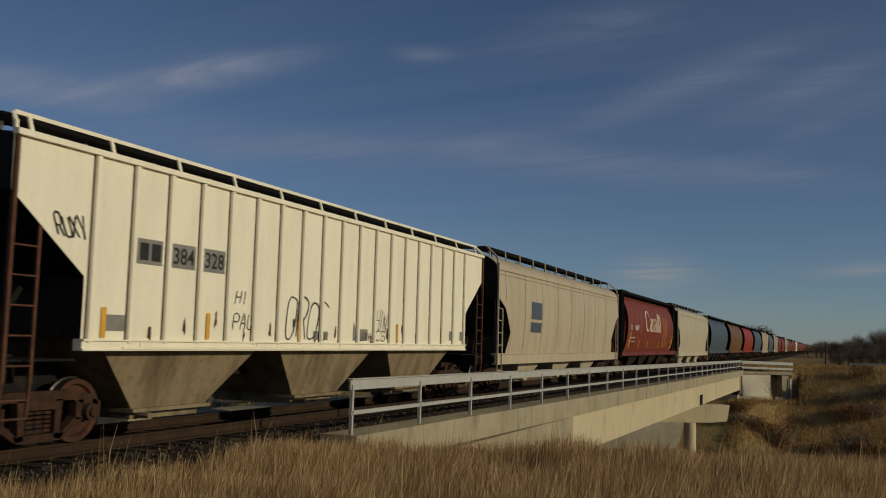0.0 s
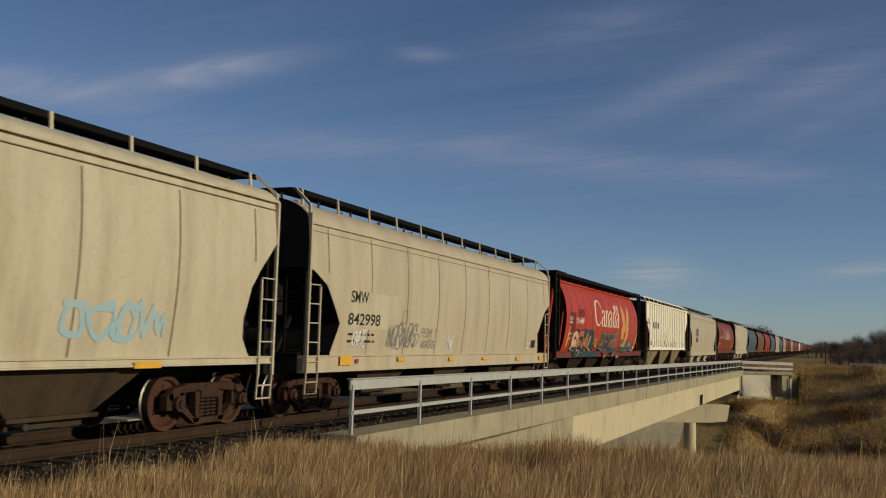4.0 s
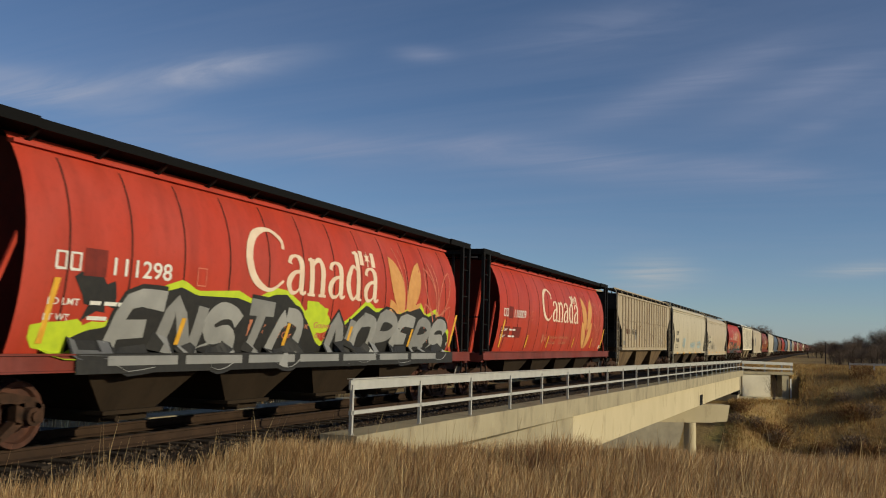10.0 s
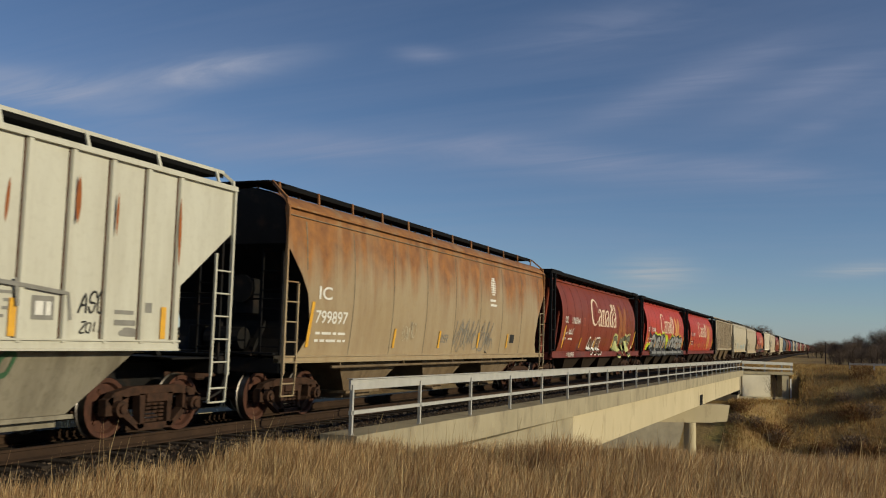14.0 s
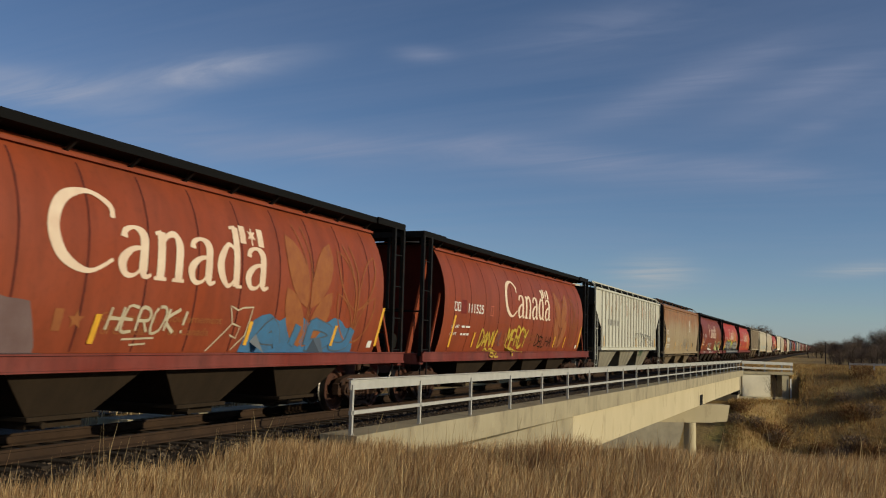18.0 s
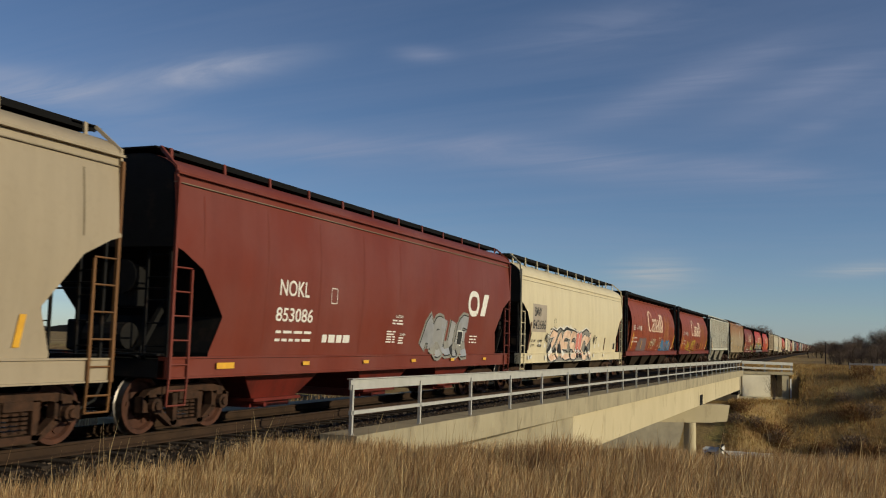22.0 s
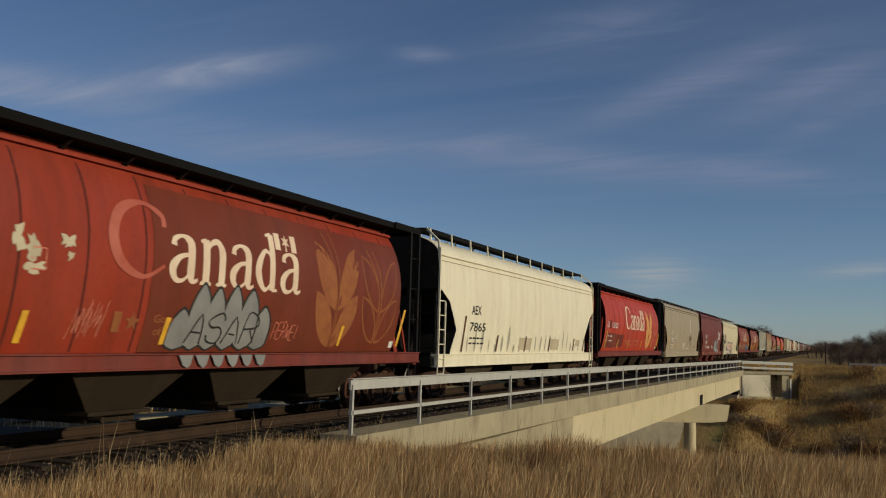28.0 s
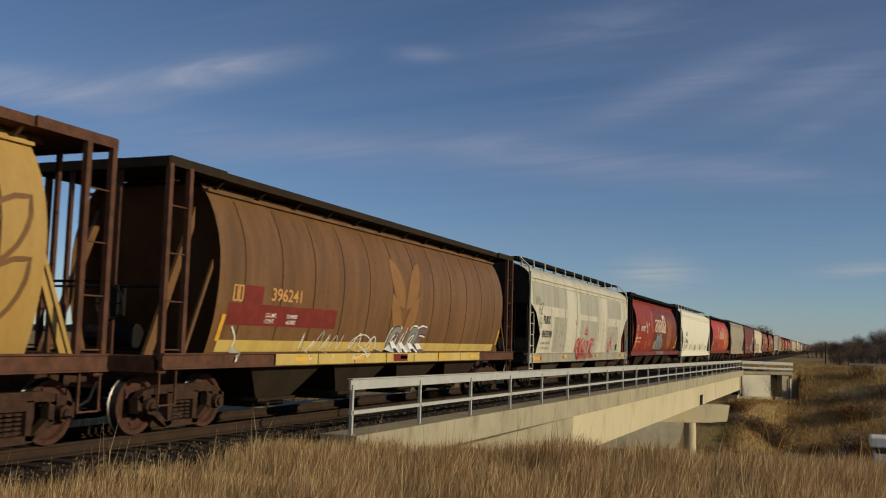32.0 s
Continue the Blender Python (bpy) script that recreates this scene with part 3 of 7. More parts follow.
def skin_x(kind, z):
    """Half width of the body at height z."""
    if kind == "cyl":
        b = 1.95 if z > 2.75 else 2.7
        return 1.6 * math.sqrt(max(0.0, 1 - ((z - 2.75) / b) ** 2))
    if kind == "rib":
        return 1.53
    if kind == "bay":
        return 1.0 + 0.352 * (z - 0.42)
    top = SIDE_TOP[kind]
    if z > top:
        t = (z - top) / (0.6 if top < 4 else 0.42)
        return 1.53 * math.sqrt(max(0.0, 1 - t * t)) ** 0.9
    return 1.46 + 0.13 * math.sin(math.pi * max(0.0, min(1.0, (z - 1.2) / 3.1)))


def face_x(kind, z):
    """Outermost face at height z, the side sill counted in."""
    if kind == "cyl" and z < 1.305:
        return 1.592
    if kind in SIDE_TOP and z < 1.245:
        return 1.562
    return skin_x(kind, z)


def ends(kind, P):
    """(end of the frame, end of the body) measured from mid length."""
    e = P / 2 - 0.6
    return e, (e - 1.3 if kind == "cyl" else e)


def body_end(kind, P, z):
    """How far the side sheet reaches at height z: cut back over the truck."""
    e, b = ends(kind, P)
    if kind == "cyl":
        return b
    if kind == "rib":
        return b - 1.35 * max(0.0, min(1.0, (3.35 - z) / 1.0))
    table = CUTS[kind]
    for (za, da), (zb, db) in zip(table, table[1:]):
        if z >= zb:
            t = min(1.0, max(0.0, (za - z) / (za - zb)))
            return b - da - (db - da) * t
    return b - table[-1][1]


# how far the side is cut back, by height: stepped cut, and rounded cut
CUTS = {"smooth": [(2.96, 0.0), (2.9, 0.2), (2.65, 0.72), (1.9, 1.38), (1.3, 1.12), (1.2, 1.12)],
        "tall": [(2.96, 0.0), (2.9, 0.2), (2.65, 0.72), (1.9, 1.38), (1.3, 1.12), (1.2, 1.12)],
        "round": [(3.35, 0.0), (3.2, 0.15), (2.8, 0.55), (2.45, 0.82), (1.9, 0.98), (1.55, 0.93), (1.3, 0.72), (1.2, 0.6)]}



LEVELS = {"cyl": [1.1, 1.3, 1.5, 1.8, 2.1, 2.4, 2.7, 3.0, 3.3, 3.6, 3.85, 4.05, 4.17],
          "rib": [1.48, 1.8, 2.35, 2.36, 2.85, 3.35, 3.36, 3.7, 4.08],
          "smooth": [1.22, 1.3, 1.5, 1.7, 1.9, 2.1, 2.3, 2.5, 2.65, 2.9, 2.96, 3.2, 3.5, 3.8, 3.86, 3.95, 4.05, 4.15, 4.25, 4.33, 4.39],
          "round": [1.22, 1.3, 1.55, 1.7, 1.9, 2.1, 2.3, 2.45, 2.6, 2.8, 3.0, 3.2, 3.35, 3.5, 3.8, 4.0, 4.06, 4.07, 4.15, 4.22, 4.30, 4.36, 4.42],
          "tall": [1.22, 1.3, 1.5, 1.7, 1.9, 2.1, 2.3, 2.5, 2.65, 2.9, 2.96, 3.2, 3.5, 3.8, 4.0, 4.12, 4.13, 4.2, 4.28, 4.35, 4.42, 4.46]}


def body_mesh(kind, P):
    """Sides and roof in one skin."""
    s = Shape()
    zs = LEVELS[kind]
    prof = [(skin_x(kind, z), z) for z in zs]
    topx, topz = prof[-1]
    roof_top = {"cyl": 4.24, "rib": 4.2}.get(kind, 4.48)
    roof = [(topx * c, topz + (roof_top - topz) * (1 - c * c)) for c in (0.7, 0.35, 0.0)]
    half = prof + roof
    full = [(x, z) for x, z in half] + [(-x, z) for x, z in half[-2::-1]]
    rows = []
    n = 16
    for i in range(n + 1):
        f = -1 + 2 * i / n
        rows.append([(x, f * body_end(kind, P, min(z, zs[-1])), z) for x, z in full])
    s.grid(rows)
    return s


def end_mesh(kind, P, sg):
    """The sloping sheet that closes the body at one end."""
    s = Shape()
    rows = []
    for z in LEVELS[kind]:
        w = skin_x(kind, z) - 0.012
        if kind == "cyl":
            y = ends(kind, P)[1] - 0.12 - 0.42 * (4.17 - z)
        else:
            y = body_end(kind, P, z) - 0.004
        rows.append([(-w, sg * y, z), (0, sg * y, z), (w, sg * y, z)])
    return s.grid(rows)


def bay_meshes(kind, P):
    if kind == "rib":
        return [(-4.75, 2.15, 1.5), (0.0, 2.15, 1.5), (4.75, 2.15, 1.5)]
    if kind == "cyl":
        return [(-4.7, 1.4, 1.12), (-1.57, 1.4, 1.12), (1.57, 1.4, 1.12), (4.7, 1.4, 1.12)]
    return [(-4.5, 1.8, 1.25), (0.0, 1.8, 1.25), (4.5, 1.8, 1.25)]


def bay_mesh(kind, half, ztop):
    s = Shape()
    xt = 1.38
    top = [(-xt, -half), (xt, -half), (xt, half), (-xt, half)]
    bw = half * 0.42
    bot = [(-1.0, -bw), (1.0, -bw), (1.0, bw), (-1.0, bw)]
    low = [(-0.92, 0.06 - bw), (0.92, 0.06 - bw), (0.92, bw - 0.06), (-0.92, bw - 0.06)]
    vs = [(x, y, ztop) for x, y in top] + [(x, y, 0.42) for x, y in bot] + [(x, y, 0.40) for x, y in low] + [(x, y, 0.26) for x, y in low]
    fs = []
    for k in (0, 4, 8):
        fs += [(k + i, k + (i + 1) % 4, k + 4 + (i + 1) % 4, k + 4 + i) for i in range(4)]
    fs += [(15, 14, 13, 12), (0, 1, 2, 3)]
    s.add(vs, fs)
    s.box(-1.1, 1.1, -bw - 0.08, bw + 0.08, 0.38, 0.44)
    s.rod((0.85, -bw * 0.8, 0.33), (1.2, -bw * 0.8, 0.33), 0.05)
    return s


def wheelset_mesh():
    s = Shape()
    s.rod((-0.95, 0, 0), (0.95, 0, 0), 0.085, 12)
    n = 32
    for sg in (-1, 1):
        prof = [(0.70, 0.10), (0.72, 0.16), (0.80, 0.20), (0.785, 0.36), (0.845, 0.385), (0.85, 0.452), (0.728, 0.456), (0.715, 0.37), (0.73, 0.34), (0.74, 0.2), (0.68, 0.15)]
        rows = [[(sg * x, r * math.cos(2 * math.pi * i / n), r * math.sin(2 * math.pi * i / n)) for x, r in prof] for i in range(n + 1)]
        s.grid(rows)
        # cast marks on the plate
        for k in range(3):
            a = 2.1 * k
            s.box(sg * 0.80 - 0.012, sg * 0.80 + 0.012, 0.27 * math.cos(a) - 0.03, 0.27 * math.cos(a) + 0.03, 0.27 * math.sin(a) - 0.03, 0.27 * math.sin(a) + 0.03)
    return s


def tread_mesh(sg):
    s = Shape()
    n = 32
    for sg in (sg,):
        prof = [(0.846, 0.458), (0.725, 0.463), (0.712, 0.487), (0.69, 0.482), (0.69, 0.44)]
        s.grid([[(sg * x, r * math.cos(2 * math.pi * i / n), r * math.sin(2 * math.pi * i / n)) for x, r in prof] for i in range(n + 1)])
    return s


AXLE = 0.89


def side_frame_mesh(sg=1):
    s = Shape()
    x0, x1 = 0.93 * sg, 1.07 * sg

    def pl(*p):
        s.plate(list(p), x0, x1)
    # top chord, pedestals, slanting legs, spring seat
    pl((-1.1, 0.58), (-0.98, 0.70), (-0.55, 0.78), (0.55, 0.78), (0.98, 0.70), (1.1, 0.58), (1.02, 0.5), (0.6, 0.64), (-0.6, 0.64), (-1.02, 0.5))
    for k in (-1, 1):
        pl((k * 1.14, 0.36), (k * 1.14, 0.6), (k * 0.98, 0.64), (k * 0.98, 0.36))
        pl((k * 0.66, 0.36), (k * 0.66, 0.62), (k * 0.80, 0.64), (k * 0.80, 0.36))
        pl((k * 0.80, 0.36), (k * 0.66, 0.40), (k * 0.30, 0.13), (k * 0.42, 0.12))
        pl((k * 0.40, 0.66), (k * 0.27, 0.66), (k * 0.27, 0.14), (k * 0.36, 0.13))
        s.rod((x0, k * AXLE, 0.457), (x1 + 0.09 * sg, k * AXLE, 0.457), 0.125, 12)
        s.rod((x1 + 0.08 * sg, k * AXLE, 0.457), (x1 + 0.13 * sg, k * AXLE, 0.457), 0.07, 8)
    pl((-0.45, 0.20), (-0.38, 0.10), (0.38, 0.10), (0.45, 0.20))
    for j in (-0.16, 0.0, 0.16):
        for r in range(5):
            z = 0.23 + r * 0.06
            s.rod((1.0 * sg, j, z), (1.0 * sg, j, z + 0.035), 0.07, 8)
    s.box(min(x0, x1) - 0.02, max(x0, x1) + 0.02, -0.25, 0.25, 0.53, 0.66)
    return s


def truck_mesh():
    s = Shape()
    s.box(-1.05, 1.05, -0.2, 0.2, 0.50, 0.72, 0.03)
    s.rod((0, 0, 0.7), (0, 0, 0.85), 0.2, 12)
    for k in (-1, 1):
        s.box(-0.75, 0.75, k * 0.36 - 0.04, k * 0.36 + 0.04, 0.34, 0.46)
        s.box(-0.85, -0.7, k * 0.40, k * 0.44, 0.3, 0.55)
        s.box(0.7, 0.85, k * 0.40, k * 0.44, 0.3, 0.55)
    return s


def channel(s, pts, y0, y1):
    """A profile in (x, z) drawn out along y."""
    n = len(pts)
    vs = [(x, y, z) for y in (y0, y1) for x, z in pts]
    return s.add(vs, [(i, (i + 1) % n, n + (i + 1) % n, n + i) for i in range(n)] + [tuple(range(n - 1, -1, -1)), tuple(range(n, 2 * n))])


def sill_mesh(kind, P, sg):
    e = ends(kind, P)[0]
    if kind == "rib":
        y, x, z0, z1 = e - 1.35, 1.50, 1.34, 1.50
    elif kind == "cyl":
        y, x, z0, z1 = e, 1.50, 1.05, 1.30
    elif kind == "round":
        y, x, z0, z1 = e, 1.47, 1.10, 1.24
    else:
        y, x, z0, z1 = e, 1.47, 0.90, 1.24
    pts = [(x - 0.1, z0), (x + 0.08, z0), (x + 0.08, z0 + 0.025), (x + 0.055, z0 + 0.03), (x + 0.055, z1 - 0.03), (x + 0.09, z1 - 0.025), (x + 0.09, z1), (x - 0.1, z1)]
    return channel(Shape(), [(sg * px, pz) for px, pz in pts], -y, y)


def side_pipe(car, material, y0, y1, x, z, hang):
    """A train pipe slung under the side on short hangers."""
    put("side_pipe", Shape().rod((x, y0, z), (x, y1, z), 0.03, 8).mesh("side_pipe", True), material, car)
    for k in range(5):
        y = y0 + 0.4 + (y1 - y0 - 0.8) * k / 4
        put("pipe_hanger", Shape().box(x - 0.02, x + 0.01, y - 0.025, y + 0.025, z - 0.02, hang).mesh("pipe_hanger"), material, car)


def end_sill_mesh(kind, P, sg):
    e = ends(kind, P)[0]
    z0, z1 = {"cyl": (0.98, 1.26), "rib": (0.95, 1.25)}.get(kind, (0.9, 1.2))
    s = Shape()
    s.box(-1.5, 1.5, sg * (e - 0.09) - 0.09, sg * (e - 0.09) + 0.09, z0, z1, 0.02)
    s.box(-0.3, 0.3, sg * (e - 1.1) - 1.05, sg * (e - 1.1) + 1.05, 0.72, 1.1)
    s.box(-1.45, 1.45, sg * (e - 0.75) - 0.6, sg * (e - 0.75) + 0.6, z1 - 0.05, z1 - 0.02)
    return s


def coupler_mesh(P, sg):
    s = Shape()
    h = P / 2
    s.box(-0.08, 0.08, sg * (h - 0.34) - 0.32, sg * (h - 0.34) + 0.32, 0.80, 0.96, 0.02)
    s.box(-0.17, 0.17, sg * (h - 0.06) - 0.14, sg * (h - 0.06) + 0.14, 0.76, 1.0, 0.03)
    return s


def hose_mesh(P, sg):
    s = Shape()
    h = P / 2
    pts = [(0.35, sg * (h - 0.55), 0.82), (0.4, sg * (h - 0.35), 0.55), (0.3, sg * (h - 0.15), 0.42), (0.12, sg * h, 0.40)]
    for a, b in zip(pts, pts[1:]):
        s.rod(a, b, 0.028, 6)
    return s


def ladder_mesh(kind, P, sg, side):
    """Side ladder at one corner, with its steps under the sill."""
    e = ends(kind, P)[0]
    s = Shape()
    x = side * 1.56
    tall = {"cyl": 2.6, "rib": 4.1}.get(kind, 4.05)
    low = {"cyl": 1.25, "rib": 0.95}.get(kind, 0.92)
    ya, yb = sg * (e - 0.03), sg * (e - 0.48)
    s.bar((x, ya, low - 0.02), (x, ya, tall), 0.05, 0.055)
    s.bar((x, yb, low - 0.02), (x, yb, 2.62 if kind != "rib" else 2.95), 0.035, 0.045)
    z = low + 0.2
    while z < 2.75:
        s.rod((x, ya, z), (x, yb, z), 0.014, 6)
        z += 0.38
    # sill step
    for y in (ya, yb):
        s.bar((x, y, low + 0.05), (x - side * 0.03, y, 0.48), 0.03)
    for z in (0.49, 0.72):
        s.rod((x - side * 0.02, ya, z), (x - side * 0.02, yb, z), 0.016, 6)
    return s


def end_gear_mesh(kind, P, sg):
    """Ladder, brake gear, pipes and braces on one end."""
    e = ends(kind, P)[0]
    s = Shape()
    y = sg * (e - 0.12)
    for x in (-1.42, -0.98, 1.42, 0.98):
        s.bar((x, y, 1.2), (x, y, 4.0 if abs(x) > 1.2 else 3.4), 0.045)
    for k in range(7):
        z = 1.4 + k * 0.36
        s.rod((-1.42, y, z), (-0.98, y, z), 0.013, 6)
        s.rod((1.42, y, z), (0.98, y, z), 0.013, 6)
    s.rod((-1.4, y, 2.3), (1.4, y, 2.3), 0.018, 6)
    s.box(-1.4, 1.4, y - 0.2, y + 0.2, 1.26, 1.29)
    if sg < 0:
        s.rod((0.55, y, 2.5), (0.55, y - 0.08, 2.5), 0.27, 14)
        s.box(0.35, 0.75, y + 0.02, y + 0.3, 2.0, 2.7, 0.03)
        s.rod((-0.45, y + 0.4, 1.55), (0.35, y + 0.4, 1.55), 0.22, 14)
        s.box(-0.9, -0.55, y + 0.3, y + 0.6, 1.3, 1.8, 0.03)
    for x in (-0.5, 0.5):
        s.bar((x, sg * (e - 0.5), 1.2), (x, sg * (e - 1.3), 2.3), 0.09)
    return s


def walk_mesh(kind, P, sg):
    """One running board along the roof."""
    s = Shape()
    e, b = ends(kind, P)
    if kind == "cyl":
        return channel(s, [(sg * x, z) for x, z in ((0.98, 4.12), (1.03, 4.12), (1.03, 4.22), (1.40, 4.24), (1.42, 4.225), (1.46, 4.225), (1.46, 4.36), (1.42, 4.36), (1.42, 4.33), (0.98, 4.33))], -e + 0.9, e - 0.9)
    z, xo = (4.54, 1.10) if kind != "rib" else (4.33, 1.36)
    pts = [(xo - 0.5, z - 0.03), (xo - 0.48, z - 0.03), (xo - 0.48, z), (xo - 0.02, z), (xo - 0.02, z - 0.05), (xo, z - 0.05), (xo, z + 0.05), (xo - 0.02, z + 0.05), (xo - 0.02, z + 0.025), (xo - 0.5, z + 0.025)]
    return channel(s, [(sg * x, pz) for x, pz in pts], -e + 0.12, e - 0.12)


def platform_mesh(kind, P, sg):
    """The cross walk over one end."""
    e, b = ends(kind, P)
    s = Shape()
    if kind == "cyl":
        s.box(-1.49, 1.49, sg * (e - 0.75) - 0.75, sg * (e - 0.75) + 0.75, 4.27, 4.31)
        s.box(-1.5, 1.5, sg * e - 0.03, sg * e + 0.03, 4.2, 4.36)
        for x in (-1.49, 1.49):
            s.box(x - 0.02, x + 0.02, sg * (e - 0.75) - 0.75, sg * (e - 0.75) + 0.75, 4.22, 4.37)
        return s
    z = 4.54 if kind != "rib" else 4.33
    w = 1.1 if kind != "rib" else 1.3
    s.box(-w, w, sg * (e - 0.3) - 0.3, sg * (e - 0.3) + 0.3, z + 0.001, z + 0.03)
    return s


def bracket_mesh(kind, P):
    br = Shape()
    e, b = ends(kind, P)
    n = 11
    if kind == "cyl":
        for i in range(n + 1):
            y = -b + 0.3 + (2 * b - 0.6) * i / n
            for sg in (-1, 1):
                br.bar((sg * 1.18, y, 4.08), (sg * 1.38, y, 4.24), 0.05)
        return br
    z, xo = (4.54, 1.10) if kind != "rib" else (4.33, 1.36)
    for sg in (-1, 1):
        for i in range(n + 1):
            y = -e + 0.35 + (2 * e - 0.7) * i / n
            low = 4.2 if kind != "rib" else 4.05
            br.bar((sg * (xo + 0.015), y, z + 0.05), (sg * (xo + (0.05 if kind != "rib" else 0.12)), y, low), 0.06, 0.03)
            br.bar((sg * (xo - 0.46), y, z), (sg * (xo - 0.46), y, 4.2), 0.04)
        for k in (-1, 1):
            br.bar((sg * xo, k * (e - 0.12), z + 0.03), (sg * 1.5, k * (e - 0.03), 4.22), 0.05)
            br.bar((sg * 1.5, k * (e - 0.03), 4.24), (sg * 1.55, k * (e - 0.03), 3.7), 0.05)
    return br


def hatch_mesh(kind):
    s = Shape()
    if kind == "cyl":
        return s.box(-0.32, 0.32, -1.35, 1.35, 4.2, 4.40, 0.03)
    top = 4.52 if kind != "rib" else 4.36
    s.box(-0.33, 0.33, -0.75, 0.75, 4.18, top, 0.03)
    s.bar((-0.36, 0, top + 0.015), (0.36, 0, top + 0.015), 0.04)
    return s


def rib_mesh(sg):
    """One outside post of a ribbed side."""
    return channel_up(Shape(), [(sg * 1.53, -0.05), (sg * 1.578, -0.036), (sg * 1.578, 0.036), (sg * 1.53, 0.05)], 1.45, 4.06)


def seam_strip(kind, y, z0, z1, w=0.04, off=0.004, n=10):
    s = Shape()
    rows = []
    for i in range(n + 1):
        z = z0 + (z1 - z0) * i / n
        x = skin_x(kind, z) + off
        rows.append([(x, y - w / 2, z), (x, y + w / 2, z)])
    return s.grid(rows)


def strut_mesh(P, sg, x, wide):
    """A slanting plate from the end sill up to the rim of a round-sided car."""
    e, b = ends("cyl", P)
    if wide:
        return Shape().plate([(sg * (e - 0.15), 1.2), (sg * (e - 0.35), 1.2), (sg * (b + 0.02), 3.4), (sg * (b + 0.02), 3.75)], x - 0.03, x + 0.03)
    return Shape().plate([(sg * (e - 0.55), 1.2), (sg * (e - 0.62), 1.2), (sg * (b + 0.02), 2.7), (sg * (b + 0.02), 2.85)], x - 0.02, x + 0.02)


def corner_ladder(car, P, sg, x, material):
    """Two posts, their rungs and a stirrup at one corner of a round-sided car."""
    e = ends("cyl", P)[0]
    for d in (0.04, 0.54):
        put("corner_post", cached("corner_post", lambda: Shape().box(-0.045, 0.045, -0.045, 0.045, 1.2, 4.25)), material, car, (x, sg * (e - d), 0))
    for k in range(4):
        put("ladder_rung", cached("ladder_rung", lambda: Shape().rod((0, -0.25, 0), (0, 0.25, 0), 0.014, 6)), material, car, (x, sg * (e - 0.29), 1.35 + 0.75 * k))

    def stirrup():
        s = Shape().bar((0, -0.2, 1.2), (0, -0.2, 0.5), 0.03).bar((0, 0.2, 1.2), (0, 0.2, 0.5), 0.03)
        return s.rod((0, -0.2, 0.5), (0, 0.2, 0.5), 0.016, 6)
    put("stirrup", cached("stirrup", stirrup), material, car, (x, sg * (e - 0.24), 0))


def brake_mesh(P, sg):
    """Hand brake wheel, its housing and the air tank on the platform."""
    s = Shape()
    e = ends("cyl", P)[0]
    s.rod((-1.45, sg * (e - 0.05), 2.32), (1.45, sg * (e - 0.05), 2.32), 0.02, 6)
    s.box(-1.0, 1.0, sg * (e - 0.5) - 0.2, sg * (e - 0.5) + 0.2, 1.25, 1.29)
    if sg < 0:
        n = 20
        for k in range(n):
            a0, a1 = 2 * math.pi * k / n, 2 * math.pi * (k + 1) / n
            s.rod((0.5 + 0.26 * math.cos(a0), sg * (e + 0.03), 2.05 + 0.26 * math.sin(a0)), (0.5 + 0.26 * math.cos(a1), sg * (e + 0.03), 2.05 + 0.26 * math.sin(a1)), 0.018, 5)
        for k in range(4):
            a0 = math.pi / 2 * k
            s.rod((0.5, sg * (e + 0.03), 2.05), (0.5 + 0.26 * math.cos(a0), sg * (e + 0.03), 2.05 + 0.26 * math.sin(a0)), 0.014, 5)
        s.box(0.38, 0.62, sg * (e - 0.12) - 0.1, sg * (e - 0.12) + 0.1, 1.85, 2.35, 0.02)
        s.rod((-0.5, sg * (e - 0.75), 1.55), (0.4, sg * (e - 0.75), 1.55), 0.2, 12)
    return s


# ---- lettering and spray paint, laid on the curved side ----


def text_points(body, weight=0.012):
    cu = bpy.data.curves.new("letters", "FONT")
    cu.body = body
    cu.resolution_u = 5
    cu.offset = weight
    ob = bpy.data.objects.new("letters", cu)
    me = bpy.data.meshes.new_from_object(ob)
    bm = bmesh.new()
    bm.from_mesh(me)
    bpy.data.objects.remove(ob)
    bpy.data.curves.remove(cu)
    bpy.data.meshes.remove(me)
    return bm


def lay(bm, kind, box, off, cuts=True):
    """Fits flat shapes in (x, y) into the box (y0, z0, y1, z1) and lays them on the side of a car."""
    y0, z0, y1, z1 = box
    xs = [v.co.x for v in bm.verts]
    ys = [v.co.y for v in bm.verts]
    ax, ay = min(xs), min(ys)
    sx, sy = (y1 - y0) / (max(xs) - ax), (z1 - z0) / (max(ys) - ay)
    for v in bm.verts:
        v.co = Vector((0, y0 + (v.co.x - ax) * sx, z0 + (v.co.y - ay) * sy))
    if cuts:
        z = z0 + 0.11
        while z < z1 - 0.02:
            bmesh.ops.bisect_plane(bm, geom=bm.verts[:] + bm.edges[:] + bm.faces[:], plane_co=(0, 0, z), plane_no=(0, 0, 1))
            z += 0.11
    for v in bm.verts:
        v.co.x = skin_x(kind, v.co.z) + off
    return bm


def finish(bm, name):
    me = bpy.data.meshes.new(name)
    for f in bm.faces:
        f.normal_update()
        if f.normal.x < 0:
            f.normal_flip()
    bm.to_mesh(me)
    bm.free()
    me.materials.append(None)
    return me


def letters(kind, body, box, car, material, name="lettering", off=0.008, weight=0.012):
    put(name, finish(lay(text_points(body, weight), kind, box, off), name), material, car)


